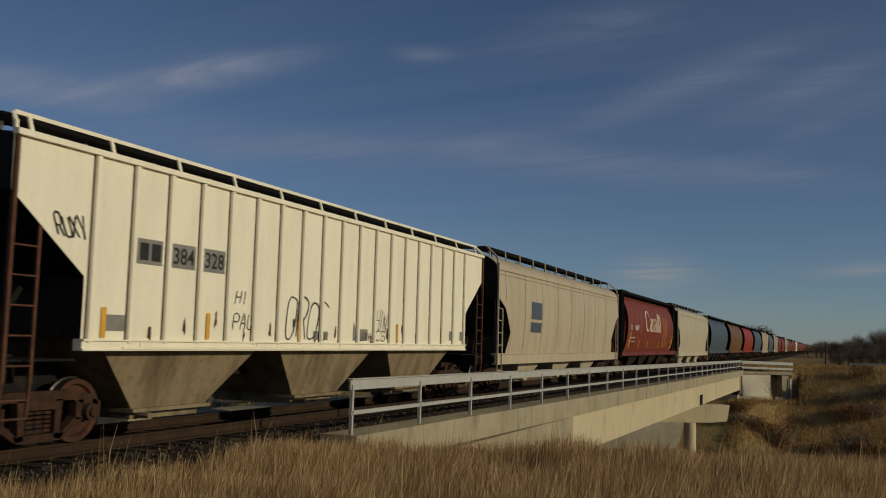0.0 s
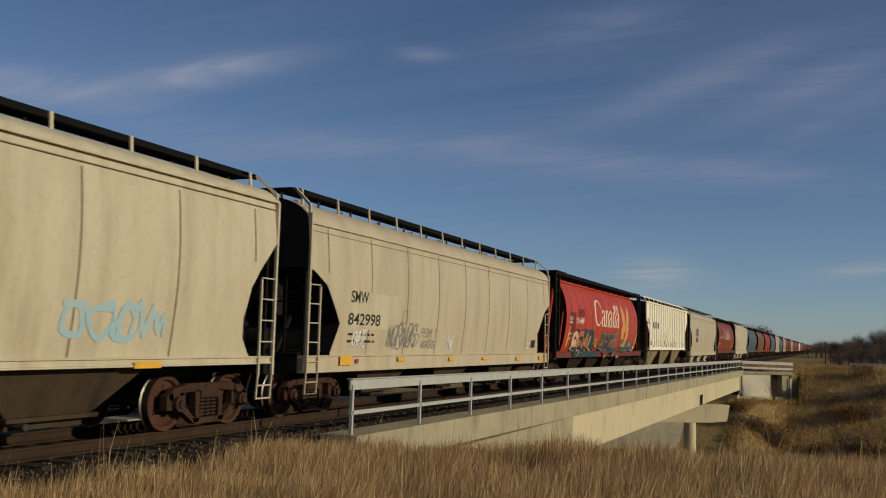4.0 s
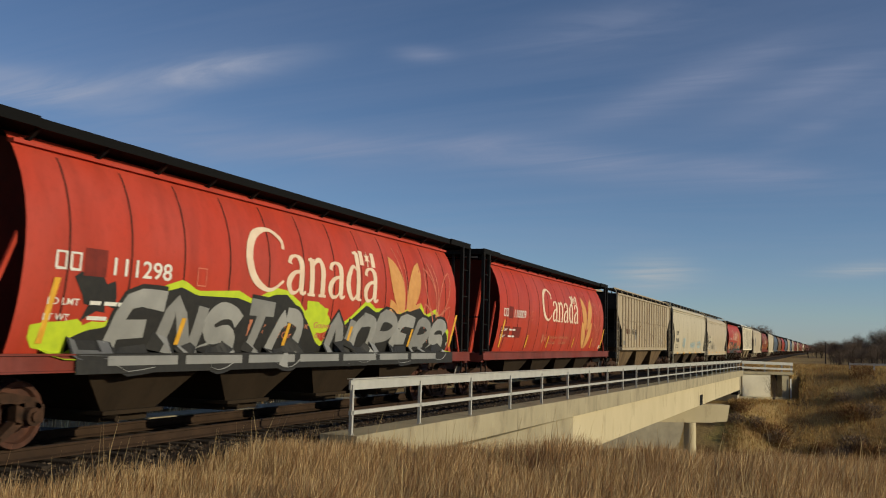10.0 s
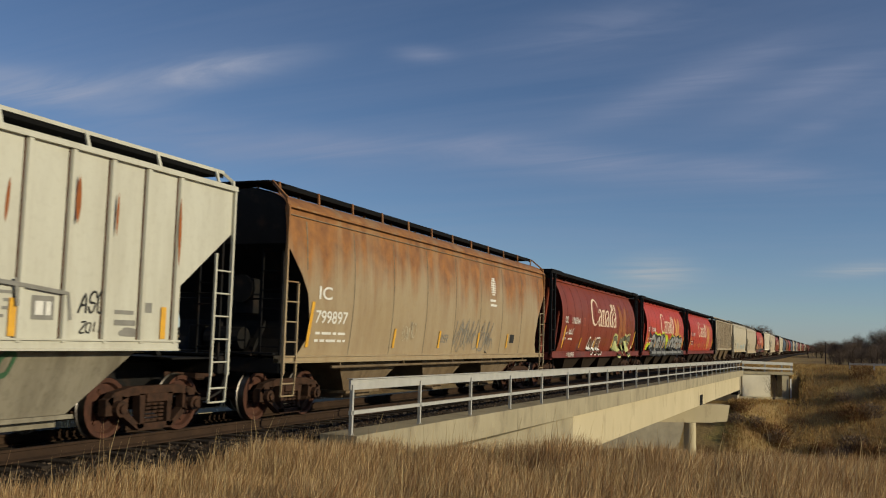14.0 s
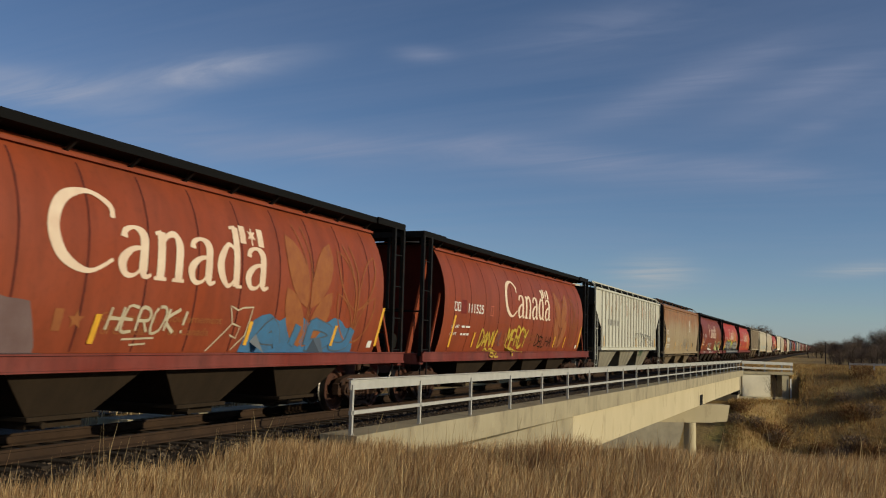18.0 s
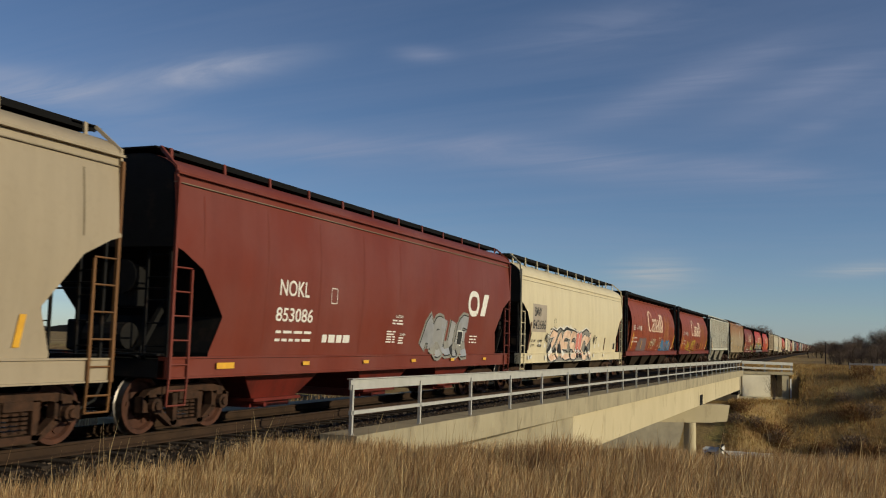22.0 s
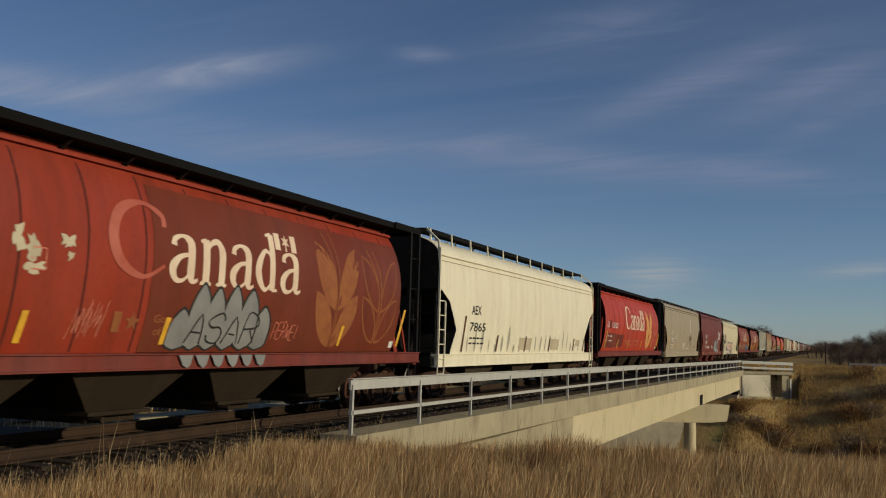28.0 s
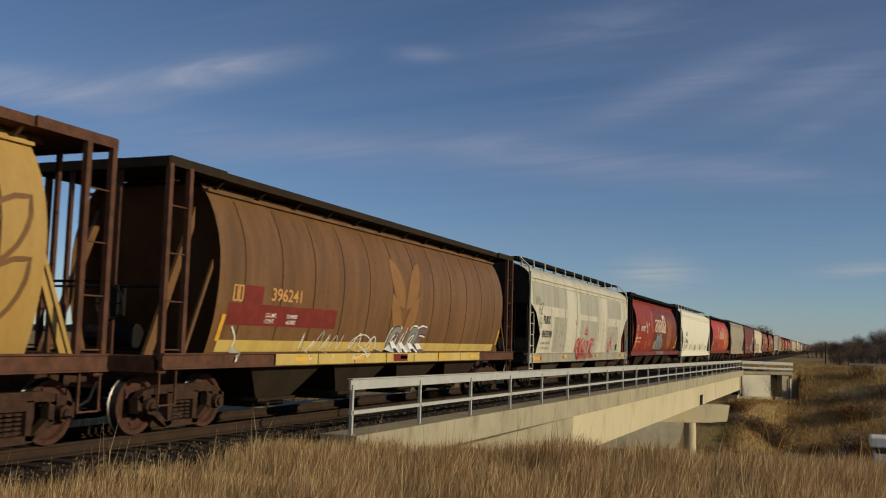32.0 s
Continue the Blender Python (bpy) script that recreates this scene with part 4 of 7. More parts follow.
def flat(kind, polys, name, car, material, off, label="", join=False):
    """Polygons in (y, z) laid on the side, each a fan with an inner ring so that it follows the curve."""
    if len(polys) > 1 and not join:
        for p in polys:
            flat(kind, [p], name, car, material, off, label)
        return
    bm = bmesh.new()
    for poly in polys:
        cy, cz = sum(p[0] for p in poly) / len(poly), sum(p[1] for p in poly) / len(poly)
        n = len(poly)
        rings = []
        for f in (1.0, 0.66, 0.33):
            rings.append([bm.verts.new((face_x(kind, cz + (z - cz) * f) + off, cy + (y - cy) * f, cz + (z - cz) * f)) for y, z in poly])
        c = bm.verts.new((face_x(kind, cz) + off, cy, cz))
        for a, b in zip(rings, rings[1:]):
            for i in range(n):
                bm.faces.new((a[i], a[(i + 1) % n], b[(i + 1) % n], b[i]))
        for i in range(n):
            bm.faces.new((rings[-1][i], rings[-1][(i + 1) % n], c))
    return put(name, finish(bm, name), material, car, label=label)


def ribbons(kind, lines, width, name, car, material, off, label="", step=0.12):
    """Strokes along lines in (y, z), or in (y, z, own width)."""
    bm = bmesh.new()
    for j, line in enumerate(lines):
        line = [p if len(p) > 2 else (p[0], p[1], width) for p in line]
        pts = []
        for a, b in zip(line, line[1:]):
            k = max(1, int(math.hypot(b[0] - a[0], b[1] - a[1]) / step))
            pts += [tuple(a[q] + (b[q] - a[q]) * i / k for q in range(3)) for i in range(k)]
        pts.append(line[-1])
        prev = None
        for i, (y, z, w) in enumerate(pts):
            a, b = pts[max(0, i - 1)], pts[min(len(pts) - 1, i + 1)]
            d = math.hypot(b[0] - a[0], b[1] - a[1]) or 1
            ny, nz = -(b[1] - a[1]) / d * w / 2, (b[0] - a[0]) / d * w / 2
            o = off + 0.0012 * i / len(pts) + 0.0003 * (j % 4)
            cur = [bm.verts.new((face_x(kind, z + s * nz) + o, y + s * ny, z + s * nz)) for s in (-1, 1)]
            if prev:
                bm.faces.new((prev[0], cur[0], cur[1], prev[1]))
            prev = cur
    return put(name, finish(bm, name), material, car, label=label)


def curved(pts, n=4):
    """A smooth line through the points."""
    out = []
    for i in range(len(pts) - 1):
        p0, p1, p2, p3 = pts[max(0, i - 1)], pts[i], pts[i + 1], pts[min(len(pts) - 1, i + 2)]
        for k in range(n):
            t = k / n
            out.append(tuple(0.5 * (2 * b + (c - a) * t + (2 * a - 5 * b + 4 * c - d) * t * t + (3 * b - a - 3 * c + d) * t ** 3) for a, b, c, d in zip(p0, p1, p2, p3)))
    return out + [pts[-1]]


def rect(y0, z0, y1, z1, n=4):
    pts = [(y0 + (y1 - y0) * i / n, z0) for i in range(n)] + [(y1, z0 + (z1 - z0) * i / n) for i in range(n)]
    return pts + [(y1 - (y1 - y0) * i / n, z1) for i in range(n)] + [(y0, z1 - (z1 - z0) * i / n) for i in range(n)]


def bars(kind, car, material, y0, y1, z, rows=2, h=0.07, gap=0.06, seed=1):
    """Small print that cannot be read, as plain bars."""
    rng = random.Random(seed)
    polys = []
    for r in range(rows):
        y, zz = y0, z - r * (h + gap)
        while y < y1 - 0.1:
            w = rng.uniform(0.12, 0.4)
            polys.append(rect(y, zz, min(y + w, y1), zz + h, 2))
            y += w + 0.07
    flat(kind, polys, "stencil_print", car, material, 0.006, join=True)


def bubble(rng, cy, cz, w, h, spiky=0.3, n=16):
    pts = []
    ph = rng.uniform(0, 6)
    for i in range(n):
        a = 2 * math.pi * i / n
        r = 1 + spiky * (rng.random() - 0.5) + 0.18 * math.sin(3 * a + ph)
        c, s = math.cos(a), math.sin(a)
        c = math.copysign(abs(c) ** 0.6, c)
        s = math.copysign(abs(s) ** 0.6, s)
        pts.append((cy + w / 2 * r * c, cz + h / 2 * r * s))
    return pts


def finger(cy, z0, z1, w, n=14):
    """A tall sprayed finger with a round foot and a blunt point."""
    prof = []
    for i in range(n + 1):
        u = i / n
        foot = min(1.0, u / 0.12) ** 0.5
        head = max(0.0, 1 - max(0.0, (u - 0.45) / 0.55) ** 2) ** 0.75
        prof.append((w / 2 * max(0.1, foot * head), z0 + (z1 - z0) * u))
    lean = [0.08 * (z - z0) for d, z in prof]
    return [(cy + d + q, z) for (d, z), q in zip(prof, lean)] + [(cy - d + q, z) for (d, z), q in reversed(list(zip(prof, lean)))]


# strokes of sprayed capitals on a grid four wide and eight high
GLYPHS = {"A": "00 28 40|13 33", "B": "00 08 37 34 04|24 42 30 00", "C": "47 38 18 06 02 10 30 41", "D": "00 08 28 46 42 20 00", "E": "40 00 08 48|04 34", "H": "00 08|40 48|04 44",
          "I": "20 28", "K": "00 08|48 04 40", "L": "08 00 40", "M": "00 08 23 48 40", "N": "00 08 40 48", "O": "18 06 02 10 30 42 46 38 18", "P": "00 08 38 46 34 04",
          "R": "00 08 38 46 34 04|24 40", "S": "46 38 18 06 14 34 42 30 10 02", "T": "20 28|08 48", "V": "08 20 48", "U": "08 02 10 30 42 48", "W": "08 10 25 30 48", "X": "00 48|08 40", "Y": "08 24 48|24 20", "Z": "08 48 00 40", "!": "28 23|20 21"}


def glyph_strokes(word, box, fat, seed, lean=0.12, shake=0.06, fill=0.84):
    """The strokes of a sprayed word, letter by letter, in (y, z, width)."""
    rng = random.Random(seed)
    y0, z0, y1, z1 = box
    w, out = (y1 - y0) / len(word), []
    for i, ch in enumerate(word):
        h = (z1 - z0 - fat) * rng.uniform(0.86, 1.0)
        b = z0 + fat / 2 + rng.uniform(0, 0.08) * (z1 - z0)
        strokes = []
        for line in GLYPHS[ch].split("|"):
            pts = []
            for p in line.split():
                u, v = int(p[0]) / 4 + rng.uniform(-shake, shake), int(p[1]) / 8 + rng.uniform(-shake, shake) * 0.7
                pts.append((y0 + i * w + w * (0.5 + (u - 0.5) * fill) + lean * (v - 0.5) * h, b + v * h, fat * rng.uniform(0.78, 1.2)))
            strokes.append(curved(pts, 3) if len(pts) > 2 else pts)
        out.append(strokes)
    return out


def spray(kind, car, box, word, fills, edge, fat=0.24, rim=0.1, seed=1, halo=None, glow=0.24, shine=None, lean=0.12, fill=0.84, inner=None):
    """A sprayed piece in fat capitals: halo, outline, filling and light streaks."""
    letters_of = glyph_strokes(word, box, fat, seed, lean, fill=fill)
    if halo:
        for i, ch in enumerate(letters_of):
            ribbons(kind, [[(y, z, f + glow) for y, z, f in s] for s in ch], 0.1, "graffiti_halo", car, halo, 0.005 + 0.0012 * (i % 2), step=0.15)
    for i, ch in enumerate(letters_of):
        ribbons(kind, [[(y, z, f + rim) for y, z, f in s] for s in ch], 0.1, "graffiti_outline", car, edge, 0.0085 + 0.0022 * (i % 2), step=0.15)
        if inner:
            ribbons(kind, [[(y - 0.012, z, f + 0.03) for y, z, f in s] for s in ch], 0.1, "graffiti_line", car, inner, 0.0126, step=0.15)
    for i, ch in enumerate(letters_of):
        ribbons(kind, ch, 0.1, "graffiti_stroke", car, fills[i % len(fills)], 0.0145, step=0.15)
        if shine:
            y, z, f = ch[0][len(ch[0]) // 2]
            ya, za, _ = ch[0][max(0, len(ch[0]) // 2 - 3)]
            ribbons(kind, [[(y - f * 0.25, z, 0.03), (ya - f * 0.25, za, 0.035)]], 0.03, "graffiti_highlight", car, shine, 0.0175)


def scrawl(kind, car, box, word, material, width=0.05, seed=1, lean=0.2, off=0.0105):
    """A quick tag in one colour, in thin capitals."""
    lines = [s for ch in glyph_strokes(word, box, width, seed, lean, 0.09, 0.8) for s in ch]
    ribbons(kind, lines, width, "graffiti_tag", car, material, off)


def mass(kind, car, top, z0, material, name="graffiti_ground", off=0.006):
    """A sprayed body under a ragged upper edge, down to z0, laid over side and sill."""
    bm = bmesh.new()
    prev = None
    n = int((top[-1][0] - top[0][0]) / 0.12)
    rows = max(7, int((max(p[1] for p in top) - 1.31) / 0.09))
    for k in range(n + 1):
        y = top[0][0] + (top[-1][0] - top[0][0]) * k / n
        zt = next(a[1] + (b[1] - a[1]) * (y - a[0]) / (b[0] - a[0]) for a, b in zip(top, top[1:]) if y <= b[0] + 1e-6)
        zs = [z0, 1.30] + [1.31 + (max(zt, 1.34) - 1.31) * i / rows for i in range(rows + 1)]
        cur = [bm.verts.new((face_x(kind, z) + off, y, z)) for z in zs]
        if prev:
            for i in range(len(zs) - 1):
                bm.faces.new((prev[i], cur[i], cur[i + 1], prev[i + 1]))
        prev = cur
    return put(name, finish(bm, name), material, car)


def tag(kind, car, box, n, material, seed=1, width=0.035):
    """A quick scrawl in one colour: loops, hooks and spikes that spell nothing."""
    rng = random.Random(seed)
    y0, z0, y1, z1 = box
    w, hz, cz = (y1 - y0) / n, (z1 - z0) / 2, (z0 + z1) / 2
    lines = []
    for i in range(n):
        cy, pts = y0 + (i + 0.5) * w, []
        a, turn = rng.uniform(0, 6), rng.choice((-1, 1))
        spike = rng.random() < 0.4
        for k in range(rng.randrange(6, 10)):
            if spike:
                pts.append((cy + w * (0.16 * k - 0.5) + rng.uniform(-0.15, 0.15) * w, cz + hz * (rng.uniform(0.2, 1.3) if k % 2 else -rng.uniform(0.2, 1.2))))
            else:
                a += turn * rng.uniform(0.7, 1.7)
                r = rng.uniform(0.25, 0.62)
                pts.append((cy + w * r * math.cos(a) + 0.05 * k * w, cz + 2 * hz * r * math.sin(a)))
        pts = [(y + 0.25 * (z - cz), z, width * rng.uniform(0.6, 1.25)) for y, z in pts]
        lines.append(curved(pts, 4))
    ribbons(kind, lines, width, "graffiti_tag", car, material, 0.009)


def leaf(cy, cz, dy, dz, w, n=7):
    """A pointed leaf from its foot (cy, cz) to its tip."""
    L = math.hypot(dy, dz)
    ny, nz = -dz / L, dy / L
    one = [(cy + dy * t, cz + dz * t) for t in (i / n for i in range(n + 1))]
    prof = [w * math.sin(math.pi * min(1, t * 1.0)) ** 0.7 for t in (i / n for i in range(n + 1))]
    left = [(y + ny * p, z + nz * p) for (y, z), p in zip(one, prof)]
    right = [(y - ny * p, z - nz * p) for (y, z), p in zip(one, prof)]
    return left + right[-2:0:-1]


def wheat(car, faded=False):
    """The pair of wheat ears beside the word: one in gold, one in outline."""
    cy = 4.22
    polys = []
    for sg in (-1, 1):
        polys.append(leaf(cy + sg * 0.07, 2.16, sg * 0.80, 1.36, 0.33))
        polys.append(leaf(cy + sg * 0.06, 1.40, sg * 0.82, 1.12, 0.29))
    flat("cyl", polys, "wheat_emblem", car, FADED_GOLD if faded else GOLD, 0.008, "gold wheat ear emblem")
    ribbons("cyl", [curved([(cy + s * 0.03, 1.42), (cy + s * 0.04, 2.4), (cy - 0.1 + s * 0.1, 3.1), (cy - 0.35 + s * 0.16, 3.75)]) for s in (-1, 1)], 0.028, "wheat_stalk", car, FADED_GOLD if faded else PALE_RED, 0.0085)
    lines = []
    cz = 6.22
    for sg in (-1, 1):
        for foot, dy, dz, w in (((cz + sg * 0.07, 2.2), sg * 0.78, 1.2, 0.27), ((cz + sg * 0.06, 1.5), sg * 0.8, 1.0, 0.25)):
            p = leaf(foot[0], foot[1], dy, dz, w)
            lines.append(p + [p[0]])
        lines.append(curved([(cz + sg * 0.04, 1.5), (cz + sg * 0.05, 2.4), (cz - 0.12 + sg * 0.1, 3.0), (cz - 0.4 + sg * 0.15, 3.55)]))
    ribbons("cyl", lines, 0.04, "wheat_outline", car, FADED_GOLD if faded else PALE_RED, 0.008)


# strokes of the serif letters in a unit box: place and width
THICK, THIN = 0.18, 0.055
SERIF = {"a": [[(0.76, 0.6, THIN), (0.4, 0.54, 0.09), (0.13, 0.3, THICK), (0.25, 0.05, 0.1), (0.52, 0.05, THIN), (0.76, 0.25, THIN)],
               [(0.15, 0.76, 0.15), (0.2, 0.9, 0.1), (0.48, 0.98, 0.06), (0.74, 0.84, THICK), (0.76, 0.5, THICK), (0.76, 0.16, THICK), (0.86, 0.03, 0.08), (1.02, 0.08, THIN)]],
         "n": [[(0.2, 0.98, THICK), (0.2, 0.0, THICK)], [(0.0, 0.93, THIN), (0.2, 0.98, THIN)], [(0.0, 0.02, THIN), (0.4, 0.02, THIN)],
               [(0.22, 0.74, THIN), (0.42, 0.93, 0.09), (0.66, 0.96, 0.11), (0.8, 0.74, THICK), (0.8, 0.4, THICK), (0.8, 0.0, THICK)], [(0.6, 0.02, THIN), (1.0, 0.02, THIN)]],
         "d": [[(0.7, 0.84, THIN), (0.42, 0.97, 0.08), (0.12, 0.62, THICK), (0.14, 0.3, THICK), (0.42, 0.02, 0.08), (0.7, 0.2, THIN)],
               [(0.74, 1.4, THICK), (0.74, 0.02, THICK)], [(0.5, 1.36, THIN), (0.76, 1.41, THIN)], [(0.74, 0.02, THIN), (0.98, 0.03, THIN)]],
         "C": [[(0.96, 0.70, 0.10), (0.93, 0.86, 0.10), (0.62, 0.98, 0.07), (0.24, 0.84, 0.17), (0.09, 0.5, 0.21), (0.24, 0.16, 0.17), (0.62, 0.01, 0.07), (0.97, 0.18, THIN)]]}


def serif(car, letter, y, z, w, h, material):
    lines = []
    for st in SERIF[letter]:
        pts = [(y + u * w, z + v * h, t) for u, v, t in st]
        lines.append(curved(pts, 5) if len(pts) > 3 else pts)
    ribbons("cyl", lines, 0.1, "letter", car, material, 0.008)


def wordmark(car, material, first=None):
    """The country's name with its small flag over the last letter."""
    serif(car, "C", -2.62, 2.42, 1.3, 1.14, first or material)
    for k, ch in enumerate("anada"):
        serif(car, ch, -1.26 + k * 0.80, 2.41, 0.72, 0.74, material)
    star = []
    for k in range(12):
        a, r = math.pi * k / 6 + math.pi / 2, (0.15 if k % 2 == 0 else 0.06)
        star.append((2.17 + r * math.cos(a), 3.36 + r * math.sin(a)))
    flat("cyl", [star, [(2.145, 3.18), (2.195, 3.18), (2.185, 3.3), (2.155, 3.3)]], "flag_leaf", car, material, 0.0085, join=True)
    flat("cyl", [rect(1.80, 3.19, 1.98, 3.50, 2), rect(2.36, 3.18, 2.54, 3.50, 2)], "flag_bar", car, material, 0.0085)


FADED_GOLD = surface("faded_ochre_paint", (0.30, 0.11, 0.035), (0.22, 0.07, 0.03), 0.6, 0, 4.0, 0.0)


def make_car(kind, P, paint, label, number="", mark="", trim=None, end_mat=None, bay_mat=None, far=False, post_mat=None, sill_mat=None, ribs=19, roof_mat=None, seam_mat=None):
    """Builds one hopper car and returns it with its wheelsets."""
    P = round(P, 1)
    car = empty("hopper_car", (0, 0, 0), label, "hopper car", "cars of the grain train")
    e, b = ends(kind, P)
    # ends default to black: the shade between cars is put into their colour
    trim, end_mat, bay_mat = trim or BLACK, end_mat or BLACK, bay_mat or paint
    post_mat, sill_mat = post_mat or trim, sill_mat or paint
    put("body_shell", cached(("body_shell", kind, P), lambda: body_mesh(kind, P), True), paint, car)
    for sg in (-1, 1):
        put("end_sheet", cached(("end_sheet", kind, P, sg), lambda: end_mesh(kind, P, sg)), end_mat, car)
        put("side_sill", cached(("side_sill", kind, P, sg), lambda: sill_mesh(kind, P, sg)), sill_mat, car)
        put("end_sill", cached(("end_sill", kind, P, sg), lambda: end_sill_mesh(kind, P, sg)), sill_mat if kind == "cyl" else end_mat, car)
        put("running_board", cached(("running_board", kind, P, sg), lambda: walk_mesh(kind, P, sg)), GRATE if trim is BLACK else trim, car)
        put("end_platform", cached(("end_platform", kind, P, sg), lambda: platform_mesh(kind, P, sg)), GRATE if trim is BLACK else trim, car)
    for y, half, zt in bay_meshes(kind, P):
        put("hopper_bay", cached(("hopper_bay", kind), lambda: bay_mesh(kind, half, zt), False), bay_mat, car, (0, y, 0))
    tc = e - 0.3 - AXLE
    wheels = []
    for sg in (-1, 1):
        tr = put("truck", cached("truck", truck_mesh), TRUCK, car, (0, sg * tc, 0))
        for side in (1, -1):
            put("side_frame", cached(("side_frame", side), lambda: side_frame_mesh(side)), TRUCK, tr)
        for k in (-1, 1):
            w = put("wheelset", cached("wheelset", wheelset_mesh, True), WHEEL, car, (0, sg * tc + k * AXLE, 0.46))
            if not far:
                for side in (1, -1):
                    put("tread", cached(("tread", side), lambda: tread_mesh(side), True), TREAD, w)
            wheels.append(w)
    put("centre_sill", cached(("centre_sill", P), lambda: Shape().box(-0.28, 0.28, -e + 0.3, e - 0.3, 0.85, 1.12)), BLACK, car)
    if far:
        return car, wheels
    for sg in (-1, 1):
        put("coupler", cached(("coupler", P, sg), lambda: coupler_mesh(P, sg)), TRUCK, car)
        put("air_hose", cached(("air_hose", P, sg), lambda: hose_mesh(P, sg)), BLACK, car)
    tagged(put("roof_bracket", cached(("roof_bracket", kind, P), lambda: bracket_mesh(kind, P)), paint if kind != "cyl" else trim, car), kind="stuff")
    n = 5 if kind == "cyl" else 8
    for i in range(n):
        y = -b + 1.5 + i * (2 * b - 3.0) / (n - 1)
        put("roof_hatch", cached(("roof_hatch", kind), lambda: hatch_mesh(kind)), trim if kind == "cyl" else roof_mat or paint, car, (0, y, 0))
    for sg in (-1, 1):
        if kind == "cyl":
            for x in (-1.47, 1.47):
                corner_ladder(car, P, sg, x, post_mat)
            for x in (-0.5, 0.5):
                put("end_post", cached(("end_post", P, sg, x), lambda: Shape().box(x - 0.035, x + 0.035, sg * (e - 0.06) - 0.03, sg * (e - 0.06) + 0.03, 1.2, 4.22)), post_mat, car)
            for x, wide in ((-1.02, True), (1.02, True), (-1.45, False), (1.45, False)):
                put("end_strut", cached(("end_strut", P, sg, x), lambda: strut_mesh(P, sg, x, wide)), paint, car)
            put("brake_gear", cached(("brake_gear", P, sg), lambda: brake_mesh(P, sg)), BLACK, car)
        else:
            put("end_gear", cached(("end_gear", kind, P, sg), lambda: end_gear_mesh(kind, P, sg)), end_mat, car)
            for side in (1, -1):
                put("ladder", cached(("ladder", kind, P, sg, side), lambda: ladder_mesh(kind, P, sg, side)), post_mat, car)
    if kind == "rib":
        n = ribs
        for i in range(n):
            y = -(e - 1.48) + 2 * (e - 1.48) * i / (n - 1)
            for sg in (1, -1):
                put("rib_post", cached(("rib_post", sg), lambda: rib_mesh(sg)), paint, car, (0, y, 0))
            # dark strip along each post: its edge shadow and rust, painted on
            put("rib_seam", cached(("rib_seam",), lambda: Shape().box(1.53, 1.537, -0.016, 0.016, 1.5, 4.05)), SEAM_AND_SHADE, car, (0, y - 0.066, 0))
        for sg in (1, -1):
            put("board_edge", cached(("board_edge", P, sg), lambda: Shape().box(sg * 1.372 - 0.012, sg * 1.372 + 0.012, -e + 0.12, e - 0.12, 4.345, 4.40)), paint, car)
            put("top_chord", cached(("top_chord", P, sg), lambda: Shape().box(sg * 1.55 - 0.05, sg * 1.55 + 0.05, -e, e, 4.05, 4.13)), paint, car)
    else:
        n = 12 if kind == "cyl" else 9
        for i in range(n):
            y = -b + 0.75 + (2 * b - 1.5) * i / (n - 1)
            z0, z1 = (1.32, 4.1) if kind == "cyl" else (1.25, 3.85)
            if abs(y) > body_end(kind, P, 2.0) - 0.2 and kind != "cyl":
                z0 = 2.9
            put("weld_seam", cached(("weld_seam", kind, z0), lambda: seam_strip(kind, 0, z0, z1)), seam_mat or (SEAM if kind == "cyl" else TAN_SEAM), car, (0, y, 0))
        if kind != "cyl":
            for sg in (1, -1):
                put("roof_flange", cached(("roof_flange", kind, P, sg), lambda: Shape().box(sg * 1.535 - 0.035, sg * 1.535 + 0.035, -e, e, SIDE_TOP[kind] - 0.01, SIDE_TOP[kind] + 0.03)), paint, car)
                put("side_band", cached(("side_band", kind, P, sg), lambda: Shape().box(sg * 1.51 - 0.03, sg * 1.51 + 0.03, -e, e, SIDE_TOP[kind] - 0.15, SIDE_TOP[kind] - 0.135)), TAN_SEAM, car)
        else:
            for sg in (1, -1):
                put("top_flange", cached(("top_flange", P, sg), lambda: Shape().box(sg * 1.22 - 0.06, sg * 1.22 + 0.06, -b, b, 4.015, 4.065)), paint, car)
    return car, wheels


def stripes(kind, car, ys, z0=1.45, z1=1.88, w=0.11, slant=0.2, mat=None, tall=()):
    """Upright reflective strips along the foot of the side."""
    for y in ys:
        h = z1 if y not in tall else 2.3
        flat(kind, [[(y, z0), (y + w, z0), (y + w + slant * (h - z0) * 0.5, h), (y + slant * (h - z0) * 0.5, h)]], "reflective_strip", car, mat or YELLOW, 0.021)

# ---- the train ----
SPEED = 11.26
JOINTS = {-3: 85.05, -2: 65.79, -1: 46.62, 0: 27.07, 1: 7.82, 2: -10.95, 3: -29.5, 4: -49.2, 5: -68.11, 6: -86.74, 7: -105.49, 8: -124.17, 9: -143.0,
          10: -162.2, 11: -181.36, 12: -200.14, 13: -218.25, 14: -236.37, 15: -255.5, 16: -274.11, 17: -293.03, 18: -311.41, 19: -330.4, 20: -349.08, 21: -367.8}
RED = car_paint("grain_car_red", (0.43, 0.042, 0.018), (0.14, 0.022, 0.011), 0.5, fade=0.22)
RED_SILL = car_paint("dirty_red_sill", (0.17, 0.027, 0.016), (0.05, 0.016, 0.011), 0.7)
WORN_RED = car_paint("worn_red", (0.275, 0.031, 0.011), (0.10, 0.02, 0.01), 0.65, fade=0.12)
RED_DARK = car_paint("faded_maroon", (0.205, 0.036, 0.013), (0.065, 0.019, 0.010), 0.5, fade=0.15)
RED_DULL = car_paint("dulled_red", (0.155, 0.029, 0.011), (0.07, 0.017, 0.009), 0.5, fade=0.1)
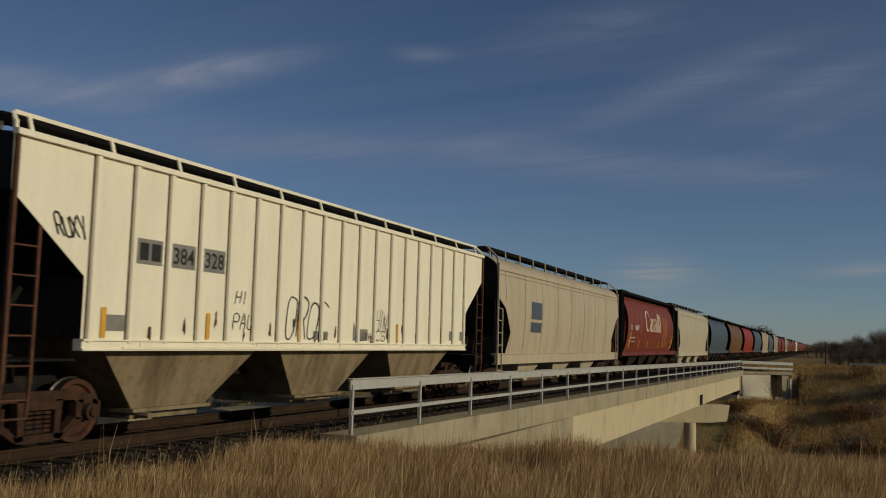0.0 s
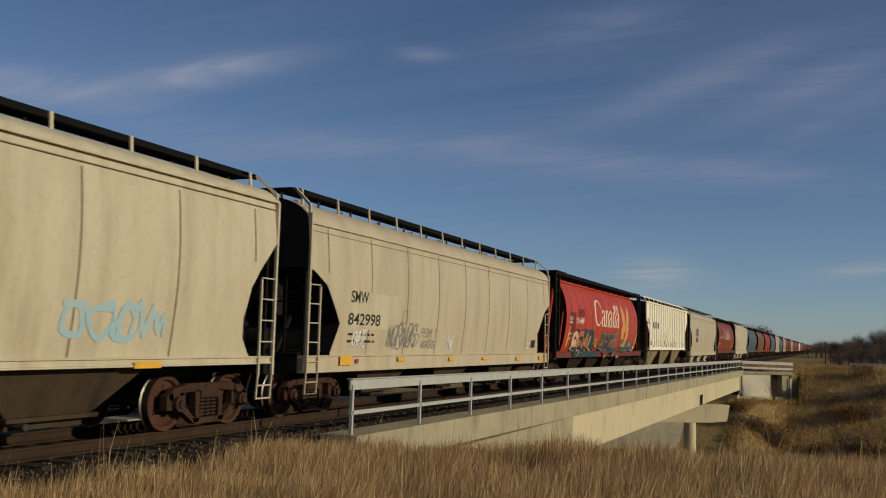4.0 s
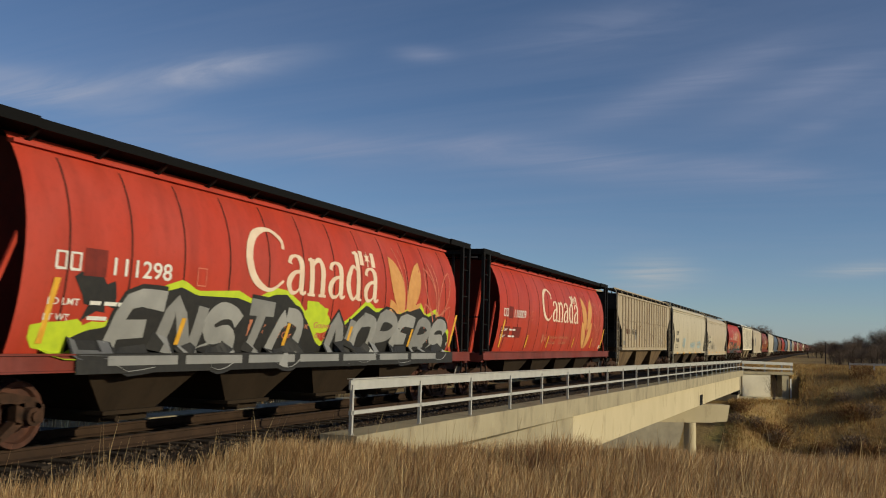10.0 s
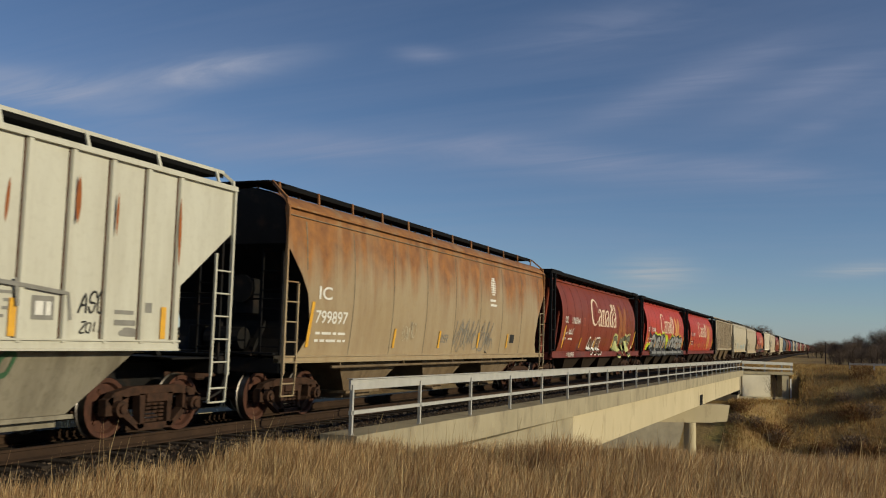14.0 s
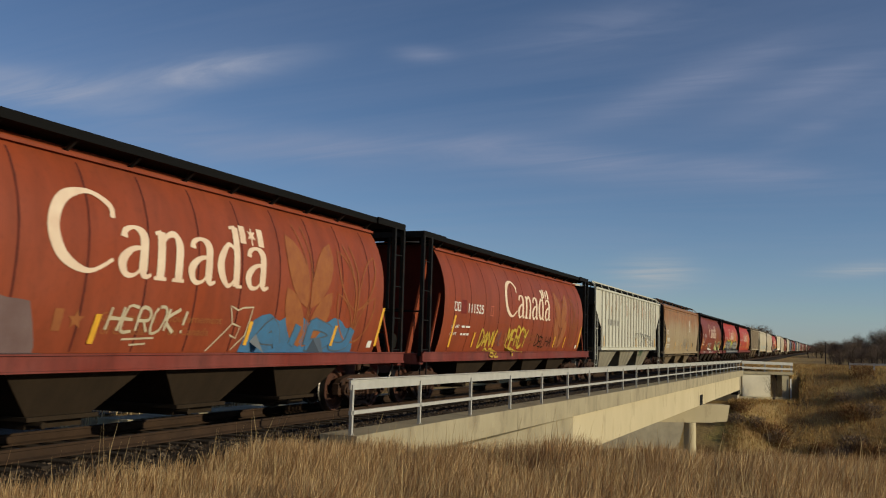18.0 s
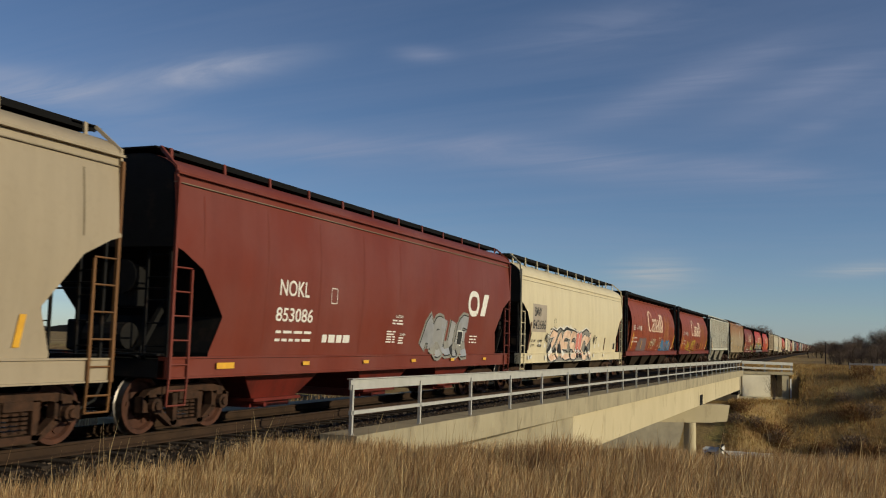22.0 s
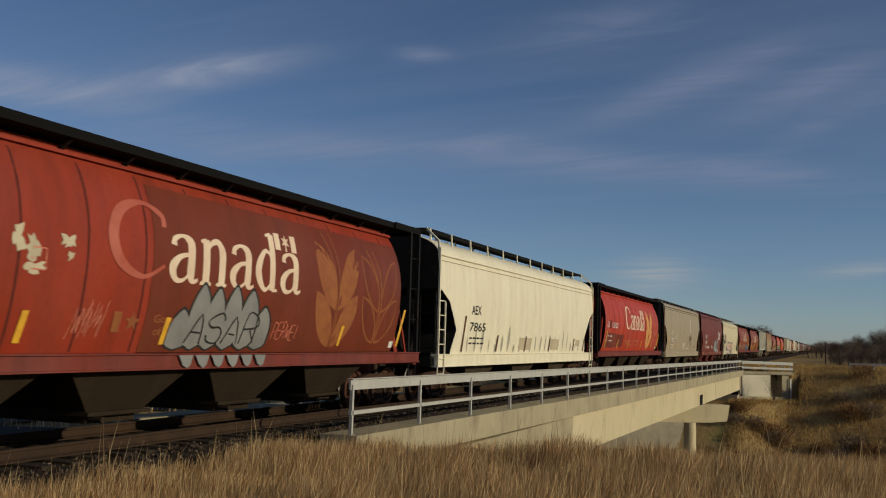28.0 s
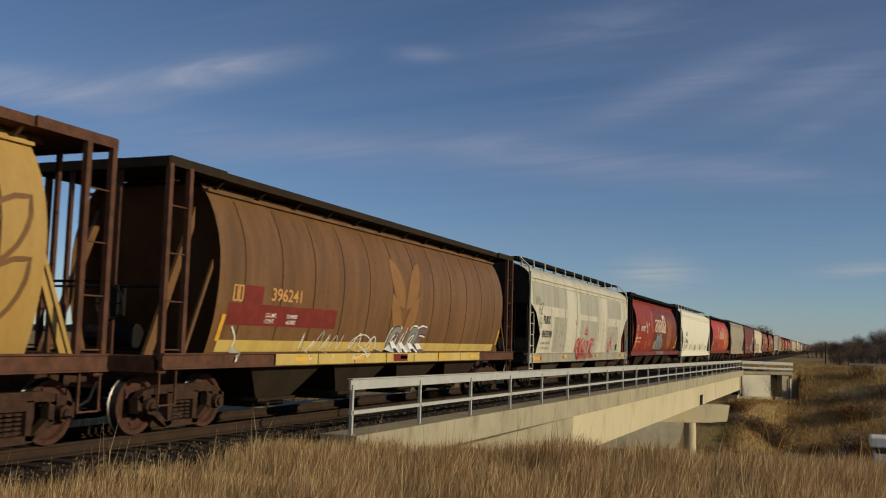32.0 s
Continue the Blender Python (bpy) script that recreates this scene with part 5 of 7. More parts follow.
RED_BROWN = car_paint("faded_brick_red", (0.24, 0.046, 0.014), (0.085, 0.022, 0.011), 0.55, fade=0.12)
OXIDE = car_paint("oxide_red", (0.15, 0.028, 0.014), (0.075, 0.017, 0.011), 0.3, fade=0.2)
CREAM = car_paint("cream_white", (0.50, 0.435, 0.305), (0.24, 0.17, 0.10), 0.5, fade=0.2)
WARM_WHITE = car_paint("warm_white", (0.72, 0.66, 0.50), (0.33, 0.26, 0.18), 0.3, fade=0.2)
BEIGE = car_paint("dusty_beige", (0.47, 0.39, 0.27), (0.20, 0.15, 0.09), 0.4, fade=0.2)
TAN = car_paint("stained_tan", (0.40, 0.325, 0.215), (0.17, 0.095, 0.048), 0.6, fade=0.25)
GREY = car_paint("warm_grey", (0.325, 0.263, 0.18), (0.16, 0.13, 0.09), 0.3, fade=0.2)
RUST_GREY = car_paint("rust_streaked_grey", (0.33, 0.25, 0.145), (0.19, 0.10, 0.042), 0.5, rust=1.8)
RUST_WHITE = car_paint("chalky_grey_white", (0.52, 0.505, 0.415), (0.26, 0.22, 0.16), 0.4)
ORANGE_RUST = surface("orange_rust_run", (0.34, 0.11, 0.03), (0.20, 0.06, 0.02), 0.85, 0, 8.0, 0.1)
GREY_BAY = car_paint("grey_white_bay", (0.23, 0.205, 0.15), (0.07, 0.055, 0.037), 0.8, rough=0.85)
BROWN = car_paint("faded_brown", (0.165, 0.078, 0.028), (0.06, 0.032, 0.015), 0.8, fade=0.1)
OCHRE = car_paint("weathered_ochre", (0.40, 0.245, 0.065), (0.20, 0.10, 0.03), 0.45, fade=0.2)
BAND_YELLOW = car_paint("weathered_yellow_band", (0.52, 0.37, 0.10), (0.24, 0.13, 0.04), 0.45, fade=0.2)
BROWN_SEAM = surface("dark_brown_seam", (0.075, 0.036, 0.016), (0.045, 0.022, 0.011), 0.8, 0, 9.0, 0.0)
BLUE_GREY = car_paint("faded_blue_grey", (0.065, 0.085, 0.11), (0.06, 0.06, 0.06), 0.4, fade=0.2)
# red for end sheets and bays, darkened by grime and painted-in shade
SHADED_RED = car_paint("shaded_grimy_red", (0.13, 0.018, 0.012), (0.03, 0.01, 0.008), 0.8, fade=0.0)
PATCHED_GREY = car_paint("patched_grey_cream", (0.52, 0.475, 0.36), (0.22, 0.15, 0.09), 0.6)
DULL_GREY = car_paint("dull_grey_patch", (0.35, 0.325, 0.25), (0.18, 0.13, 0.085), 0.55)
# bay paints: dirt, plus the shade under the sill darkened into the colour
BAY_DARK = car_paint("grimy_shaded_bay", (0.030, 0.020, 0.012), (0.010, 0.007, 0.0045), 0.6, fade=0.0, rough=0.9)
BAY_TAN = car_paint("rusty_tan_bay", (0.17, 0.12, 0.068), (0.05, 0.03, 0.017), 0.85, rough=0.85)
DIRTY_SHADED_CREAM = car_paint("dirty_shaded_cream_bay", (0.25, 0.19, 0.115), (0.05, 0.033, 0.021), 0.95, fade=0.0, rough=0.9)
DIRTY_SHADED_TAN = car_paint("dirty_shaded_tan_bay", (0.15, 0.10, 0.055), (0.035, 0.022, 0.014), 0.95, fade=0.0, rough=0.9)
DIRTY_SHADED_GREY = car_paint("dirty_shaded_grey_bay", (0.06, 0.042, 0.026), (0.016, 0.012, 0.009), 0.9, fade=0.0, rough=0.9)
GRIMY_SILL = car_paint("grimy_grey_sill", (0.33, 0.29, 0.215), (0.13, 0.10, 0.07), 0.8)
TRAIN = []


def place(i, made):
    TRAIN.append((i, made[0], (JOINTS[i] + JOINTS[i + 1]) / 2 + (LENGTHS[i][1] if i in LENGTHS else 0.0), made[1]))
    return made[0]


# cars whose coupling gaps are uneven: own length, and how far they sit ahead of the middle
LENGTHS = {0: (18.7, 0.065), 4: (18.2, 0.355), 9: (18.7, -0.25), 18: (18.4, 0.295)}


def span(i):
    return LENGTHS[i][0] if i in LENGTHS else JOINTS[i] - JOINTS[i + 1]


def grain_car(i, paint, shade, number, faded=False, ink=None, strips=(-7.0, -4.21, -1.58, 2.22, 5.36, 7.42), first=None):
    """A round-sided car with the country's name and wheat ears."""
    car = place(i, make_car("cyl", span(i), paint, "%s round-sided steel grain hopper car with white lettering" % shade, end_mat=SHADED_RED, bay_mat=BAY_DARK, sill_mat=RED_SILL))
    ink = ink or LETTER
    wordmark(car, ink, first)
    wheat(car, faded)
    for y in (-6.96, -6.70):
        ribbons("cyl", [[(y, 2.43), (y + 0.17, 2.43), (y + 0.17, 2.65), (y, 2.65), (y, 2.43)]], 0.045, "reporting_mark", car, WHITE, 0.008)
    letters("cyl", number, (-5.88, 2.40, -4.60, 2.66), car, WHITE, "car_number")
    flat("cyl", [rect(-6.45, 2.36, -6.02, 2.74, 3)], "paint_patch", car, PATCH_RED, 0.006)
    letters("cyl", "LD LMT", (-7.02, 1.95, -6.45, 2.04), car, WHITE, "stencil_print")
    letters("cyl", "LT WT", (-7.04, 1.74, -6.58, 1.83), car, WHITE, "stencil_print")
    bars("cyl", car, WHITE, -6.25, -5.6, 1.97, 2, 0.055, 0.155, i + 30)
    stripes("cyl", car, strips, 1.43, 1.85, tall=(strips[0], strips[-1]))
    for word, y0, y1, z in (("Government", -1.42, -0.24, 1.76), ("of Canada", -1.38, -0.45, 1.57), ("Gouvernement", -0.03, 1.44, 1.78), ("du Canada", 0.1, 1.15, 1.58)):
        letters("cyl", word, (y0, z, y1, z + 0.125), car, FADED_GOLD if faded else PALE_PRINT, "service_line")
    pale = FADED_GOLD if faded else PALE_PRINT
    flat("cyl", [rect(-2.3, 1.60, -2.14, 1.90, 2)], "small_flag", car, pale, 0.008)
    points = [(-1.89 + (0.17 if k % 2 == 0 else 0.07) * math.cos(math.pi * k / 5 + math.pi / 2), 1.76 + (0.15 if k % 2 == 0 else 0.06) * math.sin(math.pi * k / 5 + math.pi / 2)) for k in range(10)]
    flat("cyl", [points], "small_flag_leaf", car, pale, 0.008)
    ribbons("cyl", [[(-3.95, 2.38), (-3.95, 2.66), (-3.72, 2.66), (-3.72, 2.38), (-3.95, 2.38)]], 0.02, "stencil_frame", car, PALE_RED, 0.008)
    flat("cyl", [rect(7.1, 1.4, 7.3, 1.55, 2)], "label_plate", car, WHITE, 0.008)
    return car


def smooth_car(i, paint, label, mark, number, my, ink, mh=0.26, kind="smooth", nw=1.35, **kw):
    car = place(i, make_car(kind, span(i), paint, label, **{"post_mat": paint, "bay_mat": DIRTY_SHADED_GREY, **kw}))
    if mark:
        letters("smooth", mark, (my, 2.36, my + 0.27 * len(mark), 2.36 + mh), car, ink, "reporting_mark")
    if number:
        letters("smooth", number, (my - 0.06, 1.88, my - 0.06 + nw, 2.14), car, ink, "car_number")
        bars("smooth", car, ink, my, my + 1.3, 1.66, 2, 0.05, 0.1, i)
    return car


def striped_emblem(car, y):
    """An oval of bars over two lines of small print."""
    for k in range(8):
        z = 3.0 + 0.07 * k
        w = 0.24 * math.sqrt(max(0.05, 1 - ((k - 3.5) / 4.2) ** 2))
        flat("smooth", [rect(y - w, z, y + w, z + 0.036, 2)], "emblem_bar", car, WHITE, 0.008)
    flat("smooth", [rect(y - 0.05, 3.08, y + 0.05, 3.36, 2), bubble(random.Random(7), y, 3.46, 0.13, 0.12, 0.0, 12)], "emblem_figure", car, WHITE, 0.009)
    flat("smooth", [rect(y - 0.3, 2.80, y + 0.22, 2.87, 2), rect(y - 0.26, 2.66, y + 0.3, 2.73, 2)], "emblem_print", car, WHITE, 0.008)


# the first ribbed car
BRIGHT_WHITE = car_paint("bright_cream_white", (0.84, 0.775, 0.60), (0.40, 0.32, 0.22), 0.22, fade=0.15)
c = place(0, make_car("rib", span(0), BRIGHT_WHITE, "cream-white ribbed hopper car with grey number panels and scrawls", end_mat=BLACK, post_mat=RUSTY, bay_mat=DIRTY_SHADED_CREAM))
for y, w, txt in ((-6.39, 0.6, ""), (-5.57, 0.6, "384"), (-4.76, 0.6, "328")):
    flat("rib", [rect(y, 2.62, y + w, 3.0, 2)], "number_panel", c, PATCH_GREY, 0.006)
    if txt:
        letters("rib", txt, (y + 0.04, 2.68, y + w - 0.04, 2.94), c, INK, "car_number", 0.010)
    else:
        flat("rib", [rect(y + 0.08, 2.68, y + 0.28, 2.94, 2), rect(y + 0.34, 2.68, y + 0.56, 2.94, 2)], "reporting_mark", c, INK, 0.010)
scrawl("rib", c, (-8.0, 2.82, -7.42, 3.16), "RUXY", INK, 0.028, 5, -0.4)
scrawl("rib", c, (-3.82, 2.12, -3.45, 2.36), "HI", INK, 0.02, 6)
scrawl("rib", c, (-3.86, 1.7, -3.22, 2.0), "PAU", INK, 0.02, 7)
scrawl("rib", c, (-2.15, 1.52, -0.5, 2.38), "OROC", INK, 0.03, 8)
scrawl("rib", c, (0.72, 1.53, 1.46, 1.73), "RUXY", INK, 0.022, 9)
scrawl("rib", c, (1.7, 1.75, 2.26, 2.26), "HIN", INK, 0.02, 10)
scrawl("rib", c, (1.7, 1.54, 2.2, 1.8), "CS", INK, 0.02, 11)
side_pipe(c, BRIGHT_WHITE, -6.6, 6.6, 1.56, 1.37, 1.5)
flat("rib", [bubble(random.Random(500 + k), -6.0 + 0.83 * k, 1.6 + 0.12 * (k % 3), 0.07, 0.22, 0.9, 9) for k in range(15)], "rust_stain", c, RUSTY, 0.006)
stripes("rib", c, (-7.05, -4.62, -1.7, 2.8, 5.6), 1.52, 1.95, 0.1, 0.0)
flat("rib", [rect(-7.0, 1.62, -6.45, 1.85), rect(-1.1, 1.55, -0.5, 1.72), rect(0.6, 1.55, 1.3, 1.8), rect(7.0, 1.6, 7.3, 1.85), rect(6.2, 1.6, 6.45, 1.85)], "label_plate", c, PATCH_GREY, 0.007)

c = grain_car(1, RED, "bright red", "111449", strips=(-7.0, -4.38, -1.85, 1.31, 4.25, 7.3))
mass("cyl", c, [(-6.45, 1.7), (-6.2, 2.1), (-5.6, 2.22), (-4.9, 2.1), (-4.3, 2.25), (-3.6, 2.18), (-3.0, 2.24), (-2.5, 2.2), (-2.42, 1.8), (-2.15, 1.72), (-2.1, 1.4)], 1.06, TEAL)
spray("cyl", c, (-6.3, 1.1, -2.3, 2.12), "SEAL", (PINK, RED_CLAY, RED_CLAY, OLD_GOLD), INK, 0.26, 0.08, 11, shine=WHITE, lean=0.2, fill=0.74)
spray("cyl", c, (-1.15, 1.08, 2.6, 2.08), "CROE", (UMBER, GUNMETAL, GUNMETAL, MAUVE), OLD_GOLD, 0.28, 0.11, 12, halo=TEAL, glow=0.19, fill=0.74)
spray("cyl", c, (3.45, 1.26, 6.75, 1.85), "CUMMA", (OLIVE_GREY, SILVER), TEAL, 0.13, 0.09, 13, lean=0.5)
scrawl("cyl", c, (-0.75, 1.92, -0.35, 2.2), "RX", PALE_PRINT, 0.03, 15)
flat("cyl", [rect(-2.3, 1.35, -1.3, 1.75, 3)], "paint_patch", c, PATCH_RED, 0.006)
ribbons("cyl", [[(-2.2, 1.7), (-2.0, 1.5), (-1.75, 1.72), (-1.6, 1.4)]], 0.07, "graffiti_tag", c, GOLD, 0.009)
scrawl("cyl", c, (-5.5, 2.74, -4.5, 3.02), "SERZA", INK, 0.035, 14)
flat("cyl", [rect(-6.9, 1.9, -5.95, 2.85)], "paint_patch", c, PATCH_RED, 0.0055)

c = smooth_car(2, BEIGE, "beige smooth-sided hopper car with black stencilled numbers", "SMW", "842998", -6.92, INK, nw=1.55)
flat("smooth", [rect(-6.9, 1.80, -4.42, 2.6, 6)], "repaint_patch", c, CREAM, 0.0045)
scrawl("smooth", c, (-6.7, 1.38, -6.05, 1.8), "KNATE", WHITE, 0.04, 22)
scrawl("smooth", c, (-4.95, 1.4, -3.3, 1.95), "MORNOS", PATCH_GREY, 0.04, 21)
tag("smooth", c, (-4.9, 1.4, -3.2, 1.85), 4, PATCH_GREY, 24, 0.03)
scrawl("smooth", c, (-3.0, 1.66, -2.0, 1.9), "PEBALY", PATCH_GREY, 0.018, 25)
scrawl("smooth", c, (-2.95, 1.38, -2.05, 1.6), "WORDRS", PATCH_GREY, 0.018, 26)
scrawl("smooth", c, (-1.2, 1.34, -0.7, 1.74), "KNAE", WHITE, 0.035, 23)
scrawl("smooth", c, (6.12, 1.38, 6.45, 1.6), "DC", WHITE, 0.03, 27)
flat("smooth", [rect(6.64, 1.42, 7.12, 1.68, 2)], "label_plate", c, INK, 0.008)
ribbons("smooth", [[(-4.22, 1.99), (-3.95, 1.99), (-3.95, 2.28), (-4.22, 2.28), (-4.22, 1.99)]], 0.02, "stencil_frame", c, PATCH_GREY, 0.008)
flat("smooth", [rect(-7.3, 1.03, -6.77, 1.22, 2), rect(-4.41, 1.08, -4.0, 1.19, 2), rect(-1.11, 1.06, -0.67, 1.16, 2), rect(1.56, 1.06, 2.02, 1.15, 2), rect(4.85, 1.01, 5.32, 1.12, 2), rect(7.5, 1.0, 8.0, 1.14, 2)], "reflective_plate", c, YELLOW, 0.006)
flat("smooth", [rect(-6.57, 1.07, -6.44, 1.16, 1)], "marker_lens", c, RED_SPRAY, 0.006)

c = smooth_car(3, CREAM, "cream smooth-sided hopper car with pale blue scribbles", "CITX", "701202", -7.6, INK, kind="round")
for k, b in enumerate(((-4.3, 1.5, -3.1, 2.2), (0.0, 1.5, 2.4, 1.9), (3.9, 1.5, 6.0, 2.0))):
    tag("smooth", c, b, 4, PALE_BLUE, 31 + k, 0.09)
flat("smooth", [rect(-7.3 + k * 3.2, 1.08, -6.7 + k * 3.2, 1.18, 2) for k in range(5)], "reflective_plate", c, YELLOW, 0.006)

c = place(4, make_car("rib", span(4), TAN, "stained tan ribbed hopper car with black numbers", end_mat=BLACK, post_mat=TAN, ribs=19, bay_mat=DIRTY_SHADED_TAN))
for txt, y in (("385", -4.58), ("863", -3.79)):
    letters("rib", txt, (y, 2.16, y + 0.57, 2.43), c, INK, "car_number")
flat("rib", [rect(-6.12, 2.17, -5.86, 2.43), rect(-5.78, 2.17, -5.56, 2.43), rect(-5.32, 2.17, -5.05, 2.43)], "reporting_mark", c, RUSTY, 0.008)
flat("rib", [rect(-3.66, 1.9, -3.24, 2.2), rect(-6.75, 1.6, -6.35, 1.82), rect(3.77, 1.74, 4.17, 2.07), rect(4.73, 1.71, 5.13, 2.06)], "label_plate", c, PATCH_GREY, 0.007)
stripes("rib", c, (-6.94, -4.62, -2.4, 0.1, 3.1, 6.8), 1.52, 2.0, 0.1, 0.0)
GAPS = [-7.02 + 0.78 * k for k in range(18)]
WAVE = random.Random(44)
for g in GAPS:
    ribbons("rib", [curved([(g + 0.06, 2.85 + WAVE.uniform(-0.01, 0.02)), (g + 0.25, 2.85 + WAVE.uniform(-0.02, 0.02)), (g + 0.48, 2.84 + WAVE.uniform(-0.03, 0.02)), (g + 0.68, 2.86)])], 0.022, "panel_seam", c, SEAM_AND_SHADE, 0.005)
    if WAVE.random() < 0.35:
        flat("rib", [leaf(g + WAVE.uniform(0.2, 0.6), 2.35, 0.02, 0.42, 0.02, 6)], "rust_run", c, RUSTY, 0.006)
ribbons("rib", [curved([(1.95, 2.2), (2.15, 2.16), (2.3, 2.1)]), curved([(1.98, 2.16), (2.1, 2.08), (2.2, 2.0)])] , 0.045, "rust_scar", c, RUSTY, 0.0065)
flat("rib", [bubble(random.Random(400 + k), -6.6 + 0.78 * k + 0.3 * (k % 2), 2.6 - 0.35 * (k % 3), 0.12, 0.1 + 0.07 * (k % 2), 0.9, 9) for k in range(0, 17, 2)], "rust_stain", c, RUSTY, 0.006)

c = grain_car(5, RED, "bright red", "110009")
flat("cyl", [rect(-7.1, 1.75, -6.2, 2.1), rect(-5.9, 1.75, -5.0, 2.1)], "paint_patch", c, PATCH_RED, 0.0055)
c = grain_car(6, RED, "bright red graffitied", "111298", strips=(-7.06, -4.24, -1.06, 1.49, 4.7, 7.45))
flat("cyl", [bubble(random.Random(2), -6.7, 1.5, 0.9, 0.5), bubble(random.Random(9), 0.0, 1.95, 1.2, 0.6), bubble(random.Random(5), 7.0, 1.4, 0.6, 0.3)], "lime_spray", c, LIME, 0.0058)
LEFT_EDGE = [(-6.5, 1.5), (-6.2, 1.62), (-5.9, 1.66), (-5.47, 1.87), (-5.05, 2.16), (-4.31, 2.33), (-3.9, 2.22), (-2.77, 2.24), (-2.3, 2.16), (-1.6, 2.36), (-1.19, 2.38), (-0.71, 2.14), (-0.3, 1.9), (0.2, 1.5), (0.5, 1.4)]
RIGHT_EDGE = [(0.3, 1.35), (0.71, 1.58), (1.5, 2.0), (2.14, 2.33), (2.6, 2.2), (3.29, 2.19), (4.1, 2.2), (5.09, 2.39), (5.5, 2.15), (6.1, 2.28), (6.6, 2.0), (7.2, 1.74), (7.35, 1.5)]
for line, shift in ((LEFT_EDGE, 0.0), (RIGHT_EDGE, 0.0008)):
    mass("cyl", c, [(y + 0.02 * (k % 2), z + 0.075 + 0.05 * (k % 2)) for k, (y, z) in enumerate(line)], 1.05, LIME, "lime_spray", 0.005 + shift)
    mass("cyl", c, line, 1.02, INK, "graffiti_ground", 0.0075 + shift)
spray("cyl", c, (-5.7, 1.04, -0.5, 2.22), "ENSTO", (SILVER_GREY, MID_SILVER), INK, 0.3, 0.14, 61, lean=0.3, fill=0.74)
spray("cyl", c, (0.6, 1.04, 7.0, 2.14), "NOPERS", (MID_SILVER, SILVER_GREY), INK, 0.28, 0.14, 62, lean=0.3, fill=0.76)
spray("cyl", c, (-6.5, 1.1, -5.8, 1.58), "H", (DARK_SILVER,), INK, 0.2, 0.1, 64)
flat("cyl", [rect(-5.9 + 1.75 * k, 1.13, -4.35 + 1.75 * k, 1.27, 4) for k in range(7)], "graffiti_foot", c, MID_SILVER, 0.013)
scrawl("cyl", c, (-0.9, 1.7, -0.45, 1.85), "BOO", INK, 0.025, 65)
flat("cyl", [bubble(random.Random(66), -6.1, 2.1, 0.7, 0.55, 0.9)], "soot_spray", c, INK, 0.0056)
c = grain_car(7, RED_DARK, "dark maroon", "110514", True)
spray("cyl", c, (-2.6, 1.2, -0.55, 1.86), "DILNES", (UMBER, UMBER_PALE), UMBER, 0.17, 0.03, 71, halo=WHITE, glow=0.15, lean=0.3, fill=0.8)
spray("cyl", c, (2.4, 1.1, 6.4, 1.98), "PLKRE", (OLIVE_GREY, OLIVE), INK, 0.25, 0.06, 72, halo=PALE_LIME, glow=0.26, lean=0.3, fill=0.86)
tag("cyl", c, (-4.6, 1.3, -3.9, 1.65), 3, DULL_MAUVE, 73, 0.02)
scrawl("cyl", c, (-6.9, 1.09, -5.6, 1.24), "ASORE", WHITE, 0.025, 74)
scrawl("cyl", c, (-5.2, 1.09, -3.9, 1.24), "DESLA", DULL_MAUVE, 0.025, 75)
tag("cyl", c, (-6.3, 1.95, -5.6, 2.2), 3, WHITE, 76, 0.02)
c = smooth_car(8, RUST_GREY, "heavily rust-streaked grey hopper car with white numbers", "IC", "799897", -7.55, WHITE, kind="round", roof_mat=RUSTY, bay_mat=BAY_TAN)
striped_emblem(c, 3.12)
stripes("smooth", c, (-7.9, -3.9, -1.1, 1.9, 4.6), 1.4, 1.85, tall=(-7.9,))
scrawl("smooth", c, (0.0, 1.42, 3.1, 2.2), "VMNWVNW", PATCH_GREY, 0.028, 81, 0.5)
tag("smooth", c, (0.0, 1.3, 3.3, 1.95), 5, PATCH_GREY, 84, 0.024)
scrawl("smooth", c, (-0.9, 1.54, -0.4, 1.76), "BSR", PATCH_GREY, 0.022, 83)
side_pipe(c, BAY_TAN, -6.8, 6.9, 1.5, 1.0, 1.12)
flat("smooth", [rect(4.98, 1.57, 5.4, 1.84, 2)], "label_plate", c, INK, 0.008)
tag("smooth", c, (-3.4, 1.6, -2.6, 2.0), 3, CREAM, 82, 0.02)

c = place(9, make_car("rib", span(9), RUST_WHITE, "dull white ribbed hopper car with rust runs and scrawls", end_mat=BLACK, post_mat=RUST_WHITE, bay_mat=GREY_BAY, ribs=20))
scrawl("rib", c, (5.24, 1.84, 5.76, 2.16), "ASO", INK, 0.03, 91)
scrawl("rib", c, (5.28, 1.57, 5.72, 1.74), "ZOII", INK, 0.02, 92)
ribbons("rib", [curved([(0.45, 1.55), (0.75, 2.0), (1.1, 2.24), (1.5, 2.15), (1.75, 1.85), (1.7, 1.55)]), curved([(1.9, 2.05), (2.15, 2.27), (2.5, 2.2), (2.7, 1.95), (2.45, 1.65), (2.1, 1.6)]),
                curved([(2.6, 2.2), (3.1, 2.18), (3.45, 1.95), (3.4, 1.6)]), [(3.5, 2.22), (4.3, 2.16), (4.99, 2.1), (5.05, 1.75)], [(4.1, 2.25), (4.15, 1.9)]], 0.055, "graffiti_tag", c, PATCH_GREY, 0.056)
scrawl("bay", c, (3.4, 1.0, 4.45, 1.36), "SUIO", DULL_GREEN, 0.07, 93)
flat("rib", [rect(4.42, 1.74, 4.8, 2.05, 3)], "label_plate", c, PATCH_GREY, 0.007)
flat("rib", [rect(4.48, 1.8, 4.62, 1.98, 2), rect(4.66, 1.8, 4.75, 1.98, 2)], "label_print", c, WHITE, 0.009)
